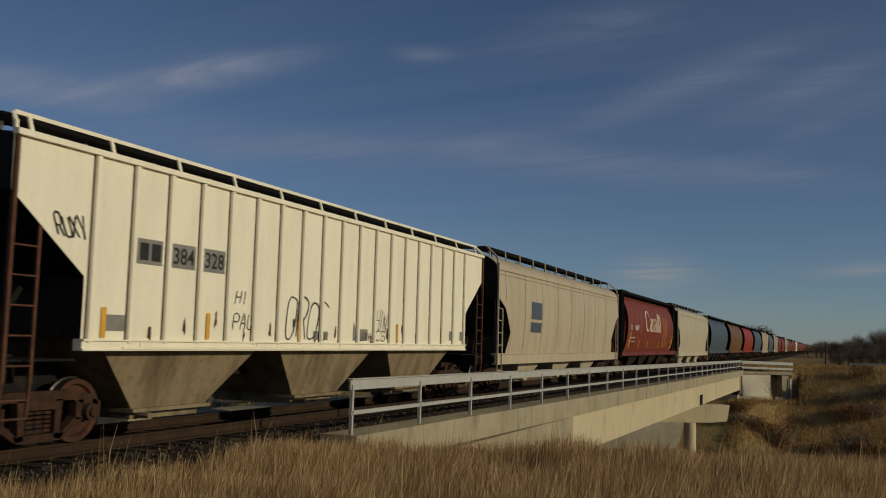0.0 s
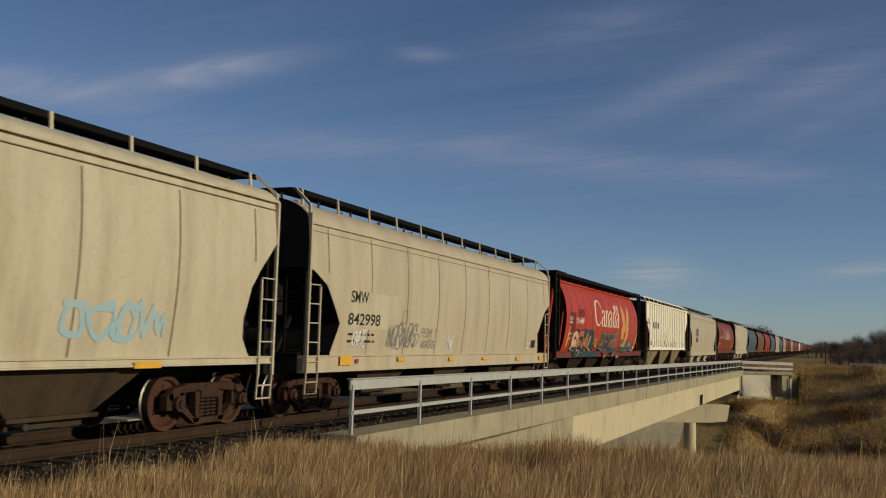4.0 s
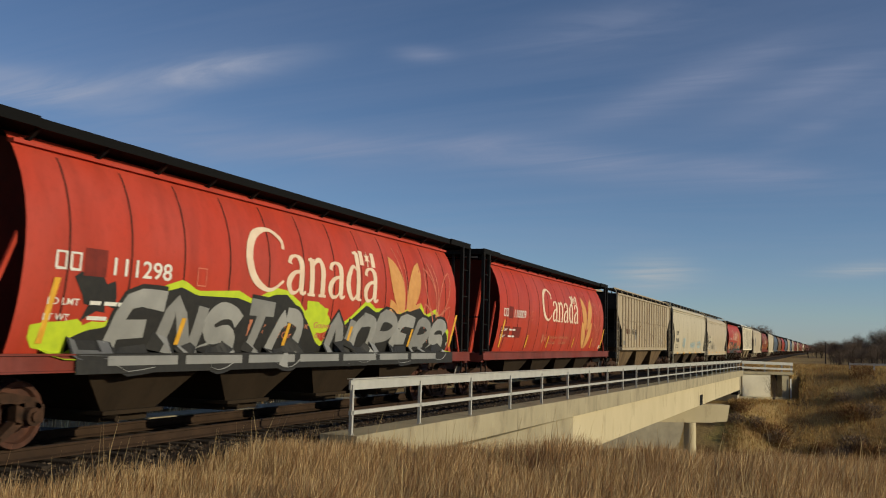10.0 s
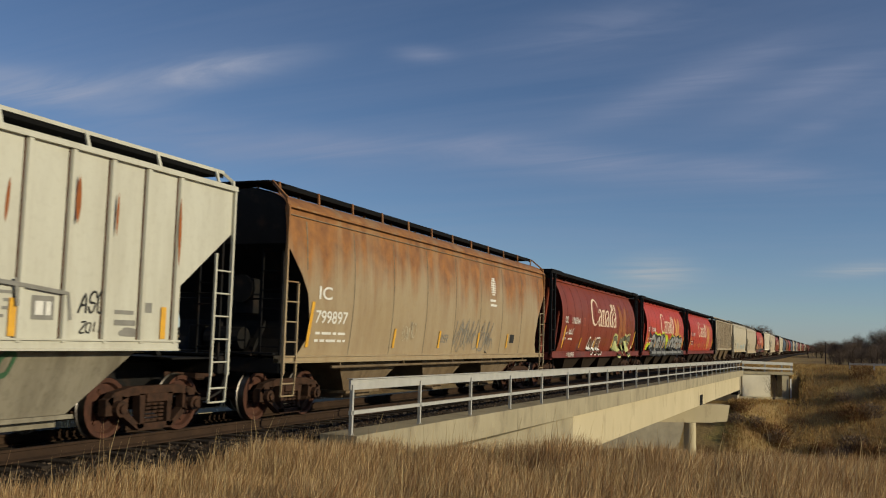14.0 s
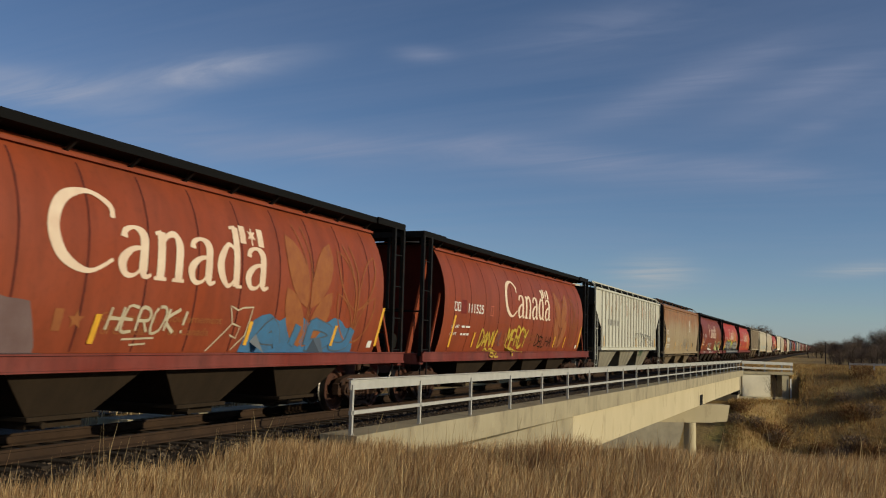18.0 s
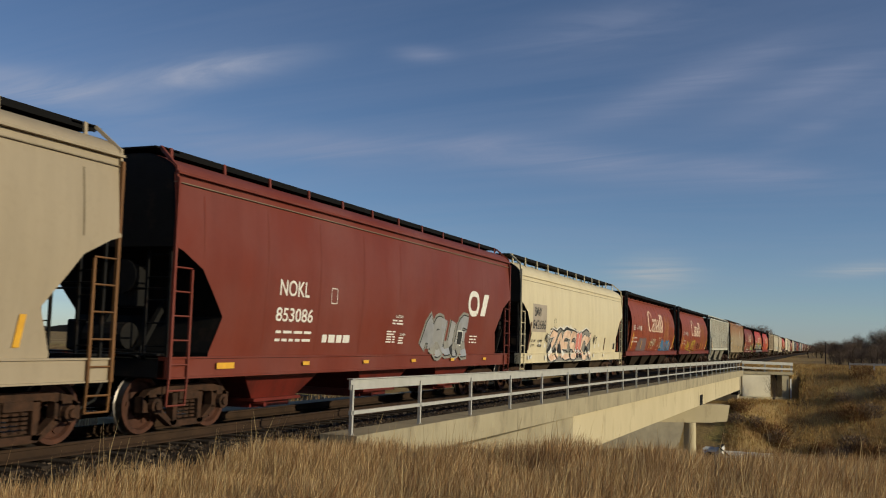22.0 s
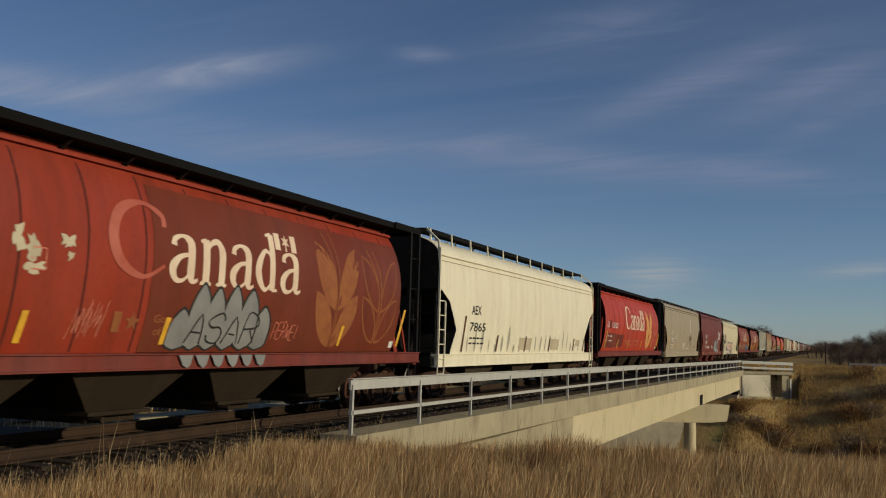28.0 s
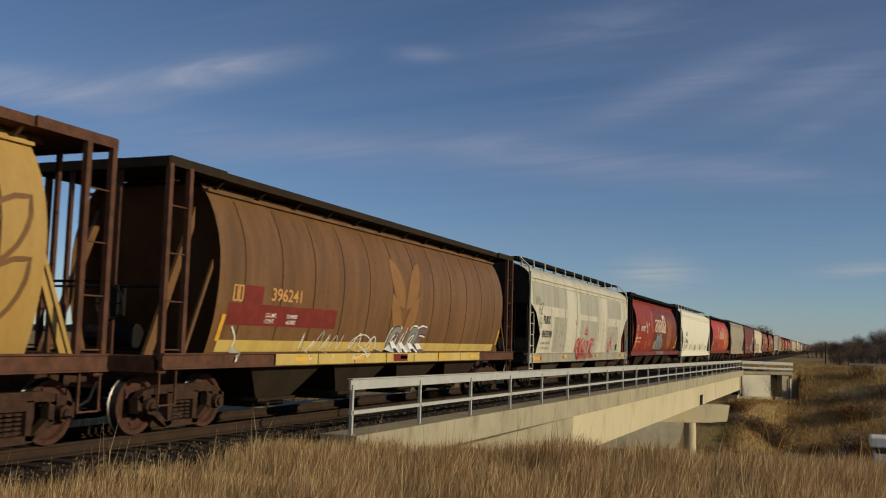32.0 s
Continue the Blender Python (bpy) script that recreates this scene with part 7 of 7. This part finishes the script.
WORDS = {"cyl": "round-sided grain hopper car", "smooth": "smooth-sided hopper car", "rib": "ribbed hopper car"}
TONES = {WORN_RED: "worn red", BLUE_GREY: "faded blue-grey", BROWN: "faded brown", RED: "bright red", BEIGE: "dusty beige", RED_BROWN: "brick-red", GREY: "warm grey", OXIDE: "oxide-red",
         RED_DARK: "dark maroon", WARM_WHITE: "white", TAN: "stained tan", CREAM: "cream"}
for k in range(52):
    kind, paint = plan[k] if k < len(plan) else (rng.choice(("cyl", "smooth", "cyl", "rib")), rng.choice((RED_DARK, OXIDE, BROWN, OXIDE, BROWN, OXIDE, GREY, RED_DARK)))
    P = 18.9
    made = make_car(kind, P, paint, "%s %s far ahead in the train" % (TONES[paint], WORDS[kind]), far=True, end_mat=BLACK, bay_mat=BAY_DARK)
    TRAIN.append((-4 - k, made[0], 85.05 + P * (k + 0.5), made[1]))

# ---- the road below and its traffic ----
ROAD_Y, ROAD_Z = 80.0, -9.05


def build_road():
    s = Shape()
    n = 60
    rows = [[(-400 + 22 * i, y, ROAD_Z + 0.03) for y in (72.5, 88.5)] for i in range(n + 1)]
    s.grid(rows)
    asphalt = surface("grey_asphalt", (0.06, 0.058, 0.055), (0.04, 0.039, 0.038), 0.9, 0, 1.5, 0.3, 60.0)
    r = put("road", s.mesh("road"), asphalt)
    tagged(r, "grey asphalt road in the cutting under the bridge", "road", kind="structure")


build_road()
TRUCK_WHITE = car_paint("truck_white", (0.75, 0.74, 0.70), (0.3, 0.27, 0.22), 0.25)
GLASS = surface("dark_window_glass", (0.03, 0.035, 0.04), (0.02, 0.02, 0.025), 0.1, 0, 3.0, 0.0)
TYRE = surface("black_rubber", (0.02, 0.02, 0.02), (0.012, 0.012, 0.012), 0.9, 0, 8.0)


def dump_truck():
    """Its own space: origin on the road, heading along -x."""
    t = empty("dump_truck", (40, ROAD_Y, ROAD_Z), "white single-unit dump truck with a dark tarpaulin bar over the box", "truck")
    cab = Shape().plate([(0, 0)] * 0 or [(-1.05, 0.55), (1.05, 0.55), (1.05, 2.65), (0.9, 2.75), (-0.9, 2.75), (-1.05, 2.65)], -2.3, -0.95)
    cab.box(-3.6, -2.3, -0.85, 0.85, 0.55, 1.75, 0.12)
    put("cab", cab.mesh("cab"), TRUCK_WHITE, t)
    put("windscreen", Shape().box(-2.33, -2.29, -0.9, 0.9, 1.8, 2.5).mesh("windscreen"), GLASS, t)
    for sy in (-1, 1):
        put("side_window", Shape().box(-2.1, -1.25, sy * 1.06 - 0.02, sy * 1.06 + 0.02, 1.75, 2.5).mesh("side_window"), GLASS, t)
    box = Shape()
    for sy in (-1, 1):
        box.box(-0.75, 3.3, sy * 1.2 - 0.05, sy * 1.2 + 0.05, 1.15, 2.35)
        box.box(-0.8, 3.35, sy * 1.22 - 0.08, sy * 1.22 + 0.08, 2.3, 2.46)
        for k in range(5):
            box.box(-0.7 + k * 0.98, -0.6 + k * 0.98, sy * 1.26 - 0.04, sy * 1.26 + 0.04, 1.15, 2.3)
    box.box(-0.8, -0.7, -1.2, 1.2, 1.15, 2.9)
    box.box(3.25, 3.38, -1.25, 1.25, 1.1, 2.46)
    box.box(-0.75, 3.3, -1.15, 1.15, 1.1, 1.2)
    put("dump_box", box.mesh("dump_box"), TRUCK_WHITE, t)
    put("tarp_arm", Shape().bar((-0.9, -1.3, 2.95), (0.4, -1.32, 1.9), 0.1).box(-0.95, -0.75, -1.2, 1.2, 2.85, 3.05, 0.04).mesh("tarp_arm"), BLACK, t)
    put("chassis", Shape().box(-3.4, 3.2, -0.45, 0.45, 0.6, 0.9).mesh("chassis"), BLACK, t)
    wm = Shape().rod((0, -0.15, 0), (0, 0.15, 0), 0.5, 20).rod((0, -0.17, 0), (0, 0.17, 0), 0.22, 12).mesh("wheel")
    out = []
    for x in (-2.7, 1.6, 2.75):
        for sy in (-1, 1):
            out.append(put("wheel", wm, TYRE, t, (x, sy * 1.0, 0.5)))
    t.scale = (0.93, 0.93, 0.93)
    return t


DUMP = dump_truck()


def camper_van():
    """Its own space: origin on the road, heading along -x."""
    t = empty("camper_van", (40, ROAD_Y, ROAD_Z), "tall white camper van on the road under the bridge", "van")
    b = Shape().plate([(-1.2, 0.5), (1.2, 0.5), (1.2, 3.05), (-1.2, 3.05)], -2.75, 5.5)
    put("body", b.mesh("body"), TRUCK_WHITE, t)
    put("roof_box", Shape().box(-3.0, 5.5, -1.2, 1.2, 3.45, 4.3, 0.12).mesh("roof_box"), TRUCK_WHITE, t)
    put("window_band", Shape().box(-2.6, 5.4, -1.16, 1.16, 3.04, 3.46).mesh("window_band"), GLASS, t)
    put("bonnet", Shape().box(-3.7, -2.74, -1.05, 1.05, 0.5, 1.7, 0.12).mesh("bonnet"), TRUCK_WHITE, t)
    put("windscreen", Shape().box(-2.79, -2.74, -1.05, 1.05, 1.8, 2.9).mesh("windscreen"), GLASS, t)
    wm = Shape().rod((0, -0.14, 0), (0, 0.14, 0), 0.42, 20).mesh("wheel")
    for x in (-2.2, 3.4):
        for sy in (-1, 1):
            put("wheel", wm, TYRE, t, (x, sy * 1.05, 0.42))
    return t


VAN = camper_van()

# ---- grass ----


def blades(name, spots, height, width, colours, seed, label, lean=0.35, category="grass", patch=None):
    """Many bent blades: each three small faces, rooted in the ground."""
    rng = np.random.default_rng(seed)
    n = len(spots)
    spots = np.asarray(spots)
    h = height * rng.uniform(0.55, 1.25, n)
    h *= np.array([0.92 + 0.5 * noise.noise(Vector((p[0] * 0.9, p[1] * 0.9, 2.0))) for p in spots])
    a = rng.uniform(0, 2 * np.pi, n)
    d = np.stack([np.cos(a), np.sin(a), np.zeros(n)], 1)
    b = rng.uniform(0, 2 * np.pi, n)
    tilt = rng.uniform(0.05, lean, n) * h
    t = np.stack([np.cos(b) * tilt + 0.10 * h, np.sin(b) * tilt, h], 1)
    mid = spots + t * np.array([0.35, 0.35, 0.6])
    tip = spots + t
    w = width * rng.uniform(0.6, 1.3, n)[:, None]
    v = np.stack([spots - d * w / 2, spots + d * w / 2, mid + d * w * 0.36, mid - d * w * 0.36, tip], 1).reshape(-1, 3)
    i = np.arange(n) * 5
    me = bpy.data.meshes.new(name)
    me.vertices.add(n * 5)
    me.vertices.foreach_set("co", v.ravel())
    me.loops.add(n * 7)
    loops = np.stack([i, i + 1, i + 2, i + 3, i + 3, i + 2, i + 4], 1).ravel()
    me.loops.foreach_set("vertex_index", loops.astype(np.int32))
    me.polygons.add(n * 2)
    me.polygons.foreach_set("loop_start", np.stack([np.arange(n) * 7, np.arange(n) * 7 + 4], 1).ravel().astype(np.int32))
    me.update(calc_edges=True)
    me.materials.append(None)
    ob = put(name, me, islands(name + "_tones", colours, 0.8, 0.3, patch))
    return tagged(ob, label, category, kind="stuff")


DRY = [(0.48, 0.30, 0.135), (0.68, 0.48, 0.235), (0.84, 0.66, 0.385), (0.29, 0.17, 0.075), (0.56, 0.375, 0.17), (0.20, 0.115, 0.052), (0.42, 0.225, 0.10)]
BROWNS = [(0.66, 0.48, 0.20), (0.42, 0.27, 0.11), (0.52, 0.36, 0.15), (0.58, 0.42, 0.17), (0.44, 0.24, 0.09), (0.46, 0.35, 0.125), (0.33, 0.20, 0.085)]


def build_grass():
    rng = np.random.default_rng(9)
    spots = []
    want = 185000
    while len(spots) < want:
        x = rng.uniform(2.15, 17)
        y = rng.uniform(2.5, 21)
        dx, dy = x - EYE.x, y - EYE.y
        if y > crest(x) + 4.0 or dy < 3.0:
            continue
        ang = math.atan2(-dx, dy)
        if not (math.radians(-8) < ang < math.radians(52)):
            continue
        dist = math.hypot(dx, dy)
        if dist < 4.2:
            continue
        clump = noise.noise(Vector((x * 1.1, y * 1.1, 5.0)))
        edge = smooth01((x - 2.0) / 0.9)
        if rng.random() > (0.45 + 0.6 * clump + 0.3) * (0.25 + 0.75 * edge):
            continue
        if x < 3.05 and y > 15.2:
            continue
        spots.append((x, y, ground_z(x, y) - 0.02))
    blades("dry_grass", spots, 0.46, 0.0105, DRY, 5, "tall dry straw-coloured grass on the near bank", 0.4, patch=(0.9, (0.27, 0.13, 0.06), 0.38))
    tall = []
    for k in range(1500):
        x = rng.uniform(2.4, 13)
        y = rng.uniform(6, 14.8)
        tall.append((x, y, ground_z(x, y)))
    blades("grass_stalks", tall, 0.80, 0.008, [(0.42, 0.30, 0.15), (0.60, 0.46, 0.24), (0.26, 0.16, 0.08)], 6, "taller thin seed stalks standing out of the grass", 0.25)
    far = []
    while len(far) < 90000:
        x = rng.uniform(2, 46)
        y = rng.uniform(88, 122)
        if noise.noise(Vector((x * 0.25, y * 0.25, 1.0))) < -0.9 + 0.5 * rng.random():
            continue
        far.append((x, y, ground_z(x, y) - 0.03))
    blades("bank_grass", far, 0.42, 0.05, BROWNS, 7, "brown autumn grass and weeds on the far bank", 0.9, patch=(0.16, (0.17, 0.085, 0.035), 0.8))
    near = []
    for k in range(9000):
        x = rng.uniform(-30, -3.2)
        y = rng.uniform(4, 33)
        near.append((x, y, ground_z(x, y) - 0.03))
    blades("field_grass", near, 0.35, 0.03, DRY, 8, "short dry grass beyond the track", 0.5)


build_grass()

# ---- shrubs and trees ----
TWIG = islands("bare_twigs", [(0.16, 0.115, 0.085), (0.11, 0.08, 0.06), (0.20, 0.14, 0.10), (0.08, 0.058, 0.045)], 0.9)
BARK = surface("dark_bark", (0.075, 0.055, 0.042), (0.035, 0.027, 0.022), 0.95, 0, 4.0, 0.5, 20.0)
RUSSET = islands("russet_twigs", [(0.20, 0.085, 0.035), (0.14, 0.065, 0.03), (0.25, 0.15, 0.055), (0.11, 0.07, 0.03)], 0.9)


def twig_cloud(rng, n, rx, ry, rz, base, length, width):
    """Loose slivers that fan upwards and outwards."""
    v, f = [], []
    for k in range(n):
        d = rng.normal(size=3)
        d /= np.linalg.norm(d)
        r = rng.random() ** 0.45
        p = np.array([d[0] * rx * r, d[1] * ry * r, base + rz * (0.5 + 0.5 * d[2] * r)])
        u = np.array([d[0] * 0.6, d[1] * 0.6, 0.6 + 0.4 * rng.random()]) + rng.normal(size=3) * 0.35
        u /= np.linalg.norm(u)
        s = np.cross(u, rng.normal(size=3))
        s /= np.linalg.norm(s)
        L, w = length * rng.uniform(0.5, 1.3), width * rng.uniform(0.5, 1.2)
        o = len(v)
        v += [tuple(p - s * w / 2), tuple(p + s * w / 2), tuple(p + u * L)]
        f.append((o, o + 1, o + 2))
    return v, f


def limb_mesh(rng, height):
    s = Shape()
    top = Vector((rng.normal() * 0.05 * height, rng.normal() * 0.05 * height, height * 0.8))
    s.rod((0, 0, -0.3), top * 0.45, height * 0.028, 8, height * 0.02)
    s.rod(top * 0.45, top, height * 0.02, 7, height * 0.006)
    for k in range(11):
        t = rng.uniform(0.25, 0.85)
        a = rng.uniform(0, 6.28)
        L = height * rng.uniform(0.18, 0.38) * (1.15 - t * 0.6)
        p = top * t
        e = p + Vector((math.cos(a) * L * 0.75, math.sin(a) * L * 0.75, L * 0.7))
        s.rod(p, e, height * 0.010, 5, height * 0.003)
        for q in range(3):
            a2 = a + rng.uniform(-0.9, 0.9)
            m = p.lerp(e, rng.uniform(0.4, 0.9))
            s.rod(m, m + Vector((math.cos(a2) * L * 0.4, math.sin(a2) * L * 0.4, L * 0.4)), height * 0.005, 4, height * 0.0015)
    return s


def build_trees():
    rng = np.random.default_rng(21)
    kinds = []
    for k in range(5):
        h = 10.0
        trunk = limb_mesh(rng, h).mesh("trunk")
        v, f = twig_cloud(rng, 1900, 3.1, 3.1, 8.6, 0.9, 1.1, 0.05)
        s = Shape()
        s.add(v, f)
        kinds.append((trunk, s.mesh("crown", False, False)))

    def tree(x, y, h, k, label, group):
        t = empty("bare_tree", (x, y, ground_z(x, y)), label, "tree", group)
        trunk, crown = kinds[k % 5]
        put("trunk", trunk, BARK, t)
        put("crown", crown, TWIG, t)
        t.scale = (h / 10 * rng.uniform(0.85, 1.2), h / 10 * rng.uniform(0.85, 1.2), h / 10)
        t.rotation_euler = (0, 0, rng.uniform(0, 6.28))

    # the dark wood beyond the far bank
    for k in range(46):
        x = 10.5 + 40 * (k / 46) ** 1.2 + rng.uniform(0, 2)
        y = rng.uniform(250, 300)
        tree(x, y, min(9.5, 2.6 + (x - 10) * 0.36) * rng.uniform(0.75, 1.15), k, "bare dark-brown autumn tree at the edge of a wood", "trees of the dark wood")
    for k in range(16):
        x = rng.uniform(14, 40)
        y = rng.uniform(150, 190)
        tree(x, y, rng.uniform(2.6, 3.8) + max(0, (x - 16) * 0.2), k + 2, "bare dark-brown autumn tree at the edge of a wood", "trees of the dark wood")
    # low brush on the level ground before the wood
    for k in range(64):
        x = 11.6 + 24 * (k / 64) ** 1.1 + rng.uniform(-0.5, 0.5)
        tree(x, rng.uniform(126, 150), (2.1 + max(0.0, x - 12.5) * 0.17) * rng.uniform(0.7, 1.15), k + 1, "low bare grey-brown brush before the wood", "brush before the wood")
    for k in range(9):
        tree(rng.uniform(-24, -12), rng.uniform(395, 430), rng.uniform(9, 12.5), k, "bare tree rising behind the train", "trees behind the train")
    for k in range(46):
        y = rng.uniform(250, 420)
        tree(6.5 + (y - 250) * 0.004 + rng.uniform(0, 26), y, rng.uniform(3.4, 5.2) + max(0, (y - 300) * 0.012), k, "bare dark-brown autumn tree at the edge of a wood", "trees of the dark wood")
    for k in range(26):
        tree(-60 - rng.uniform(0, 10) - k * 6.5, 75 + rng.uniform(-10, 25) - k * 1.2, rng.uniform(5.5, 8.5), k, "bare tree in a row beyond the railway", "trees beyond the railway")
    # low shrubs on the far bank
    bush = []
    for k in range(4):
        v, f = twig_cloud(rng, 700, 1.0, 1.0, 1.5, 0.0, 0.5, 0.035)
        s = Shape()
        s.add(v, f)
        s.rod((0, 0, -0.2), (0.1, 0, 0.9), 0.04, 5, 0.015)
        bush.append(s.mesh("shrub", False, False))
    for k in range(230):
        x = rng.uniform(3, 34)
        y = rng.uniform(86, 109) if k % 4 == 0 else rng.uniform(74, 96)
        if x < 10 and y > 97:
            continue
        if noise.noise(Vector((x * 0.12, y * 0.2, 9.0))) < (-0.05 if y > 97 else -0.5):
            continue
        sc = rng.uniform(0.6, 1.3)
        b = put("shrub", bush[k % 4], RUSSET if k % 3 else TWIG, None, (x, y, ground_z(x, y)))
        b.scale = (sc * 1.2, sc * 1.2, sc)
        b.rotation_euler = (0, 0, rng.uniform(0, 6.28))
        tagged(b, "leafless russet shrub on the far bank", "shrub", "shrubs on the far bank")
    v, f = twig_cloud(rng, 130, 0.9, 0.5, 2.2, 0.3, 0.9, 0.03)
    s = Shape()
    s.add(v, f)
    for k in range(7):
        s.rod((0, 0, -0.2), (0.16 * (k - 3), 0.05 * (k % 3), 1.9 + 0.25 * (k % 3)), 0.025, 5, 0.008)
    b = put("shrub", s.mesh("shrub", False, False), TWIG, None, (6.0, 103.8, -3.85))
    b.scale = (1.0, 1.0, 1.0)
    tagged(b, "thin bare shrub before the wing wall", "shrub", "shrubs on the far bank")


build_trees()


def build_distance():
    # low far-off woodland on the horizon
    rng = np.random.default_rng(33)
    s = Shape()
    for k in range(420):
        a = rng.uniform(-1.25, 0.75)
        d = rng.uniform(900, 1500)
        x, y = EYE.x + d * math.sin(a), d * math.cos(a)
        if abs(x) < 12:
            continue
        h, w = rng.uniform(3, 6.5), rng.uniform(18, 50)
        pts = [(x - w, y, -2), (x + w, y, -2), (x + w * 0.7, y, h * 0.7), (x + w * 0.2, y, h), (x - w * 0.3, y, h * 0.85), (x - w * 0.8, y, h * 0.5)]
        q = [(px, py + 8, pz) for px, py, pz in pts]
        n = len(pts)
        s.add(pts + q, [tuple(range(n)), tuple(range(2 * n - 1, n - 1, -1))] + [(i, n + i, n + (i + 1) % n, (i + 1) % n) for i in range(n)])
    o = put("distant_woodland", s.mesh("distant_woodland"), surface("far_woods", (0.05, 0.045, 0.04), (0.03, 0.028, 0.025), 1.0, 0, 0.02, 0.0))
    tagged(o, "dark strip of far woodland along the horizon", "woodland", kind="stuff")


build_distance()


def utility_pole():
    p = empty("utility_pole", (11.0, 150, ground_z(11.0, 150)), "thin wooden utility pole beside the track", "pole")
    put("pole", Shape().rod((0, 0, -0.5), (0, 0, 3.3), 0.11, 8, 0.08).mesh("pole"), BARK, p)
    put("crossarm", Shape().bar((-0.25, 0, 3.0), (0.25, 0, 3.0), 0.06).mesh("crossarm"), BARK, p)


utility_pole()


def guard_rail():
    g = empty("guard_rail", (20, 112, ground_z(20, 112)), "pale steel guard rail on top of the far bank", "guard rail")
    base = Vector(g.location)
    for k in range(8):
        x = 13.4 + k * 2.4
        put("post", Shape().box(x - 0.08, x + 0.08, 111.9, 112.1, ground_z(x, 112) - 0.3, ground_z(x, 112) + 0.85).mesh("post"), GALV, g, -base)
        if k:
            put("beam", Shape().bar((x - 2.4, 111.85, ground_z(x - 2.4, 112) + 0.7), (x, 111.85, ground_z(x, 112) + 0.7), 0.05, 0.2).mesh("beam"), GALV, g, -base)


guard_rail()


PALE_YELLOW = surface("pale_yellow_siding", (0.62, 0.45, 0.15), (0.5, 0.36, 0.12), 0.8, 0, 2.0, 0.1)


def house(x, y, w, d, h, wall, label):
    hz = ground_z(x, y)
    o = empty("house", (x, y, hz), label, "house", "houses beyond the railway")
    put("wall", Shape().box(-w / 2, w / 2, -d / 2, d / 2, -0.5, h).mesh("wall"), wall, o)
    roof = Shape().plate([(-d / 2 - 0.4, h), (d / 2 + 0.4, h), (0, h + d * 0.3)], -w / 2 - 0.4, w / 2 + 0.4)
    put("roof", roof.mesh("roof"), BAY_DARK, o)
    for k in (-1, 1):
        win = put("window", Shape().box(w / 2, w / 2 + 0.05, k * d * 0.25 - 0.7, k * d * 0.25 + 0.7, 1.0, 2.3).mesh("window"), WHITE, o)
        put("pane", Shape().box(w / 2 + 0.05, w / 2 + 0.07, k * d * 0.25 - 0.6, k * d * 0.25 + 0.6, 1.1, 2.2).mesh("pane"), GLASS, win)
    put("door", Shape().box(w / 2, w / 2 + 0.06, -0.5, 0.5, 0, 2.1).mesh("door"), TIE, o)


house(-57, 68.5, 8, 9, 2.7, PALE_YELLOW, "yellow house with a dark roof beyond the railway")
house(-57, 82.5, 8, 7, 2.9, WARM_WHITE, "white house with a dark roof beyond the railway")


def gravel_lane():
    s = Shape()
    s.grid([[(x, y, ground_z(x, y) + 0.06) for x in (-11.5, -9.5, -7.5)] for y in np.arange(-20, 33, 1.5)])
    o = put("gravel_lane", s.mesh("gravel_lane"), surface("brown_gravel", (0.11, 0.085, 0.06), (0.055, 0.042, 0.03), 0.95, 0, 3.0, 0.7, 25.0))
    tagged(o, "brown gravel lane beyond the track", "lane", kind="structure")


gravel_lane()

# ---- what moves ----


def motions():
    for i, car, y0, wheels in TRAIN:
        walk(car, [(0.0, pose(0, y0, 0)), (32.0, pose(0, y0 + SPEED * 32.0, 0))])
        if i < 0:
            continue
        # the wheels roll while the car is close by
        for w in wheels:
            x, y, z = w.location
            t0 = max(0.0, (2 - y0 - y) / SPEED)
            t1 = min(32.0, (26 - y0 - y) / SPEED)
            if t1 <= t0:
                continue
            step = 1.35 * 0.457 / SPEED
            rows, t, a = [], t0, 0.0
            if t0 > 0.1:
                rows.append((0.0, pose(x, y, z)))
            while t < t1:
                rows.append((t, pose(x, y, z, math.degrees(a))))
                t += step
                a -= 1.35
            if 32.0 - t > 0.1:
                rows.append((32.0, rows[-1][1]))
            walk(w, rows)
    # the truck runs under the bridge from the east
    v = 25.5
    walk(DUMP, [(0.0, pose(9.0 + v * 21.8, ROAD_Y, ROAD_Z)), (32.0, pose(9.0 - v * 10.2, ROAD_Y, ROAD_Z))])
    walk(VAN, [(0.0, pose(17.0 + v * 32.0, ROAD_Y, ROAD_Z)), (32.0, pose(17.0, ROAD_Y, ROAD_Z))])


motions()
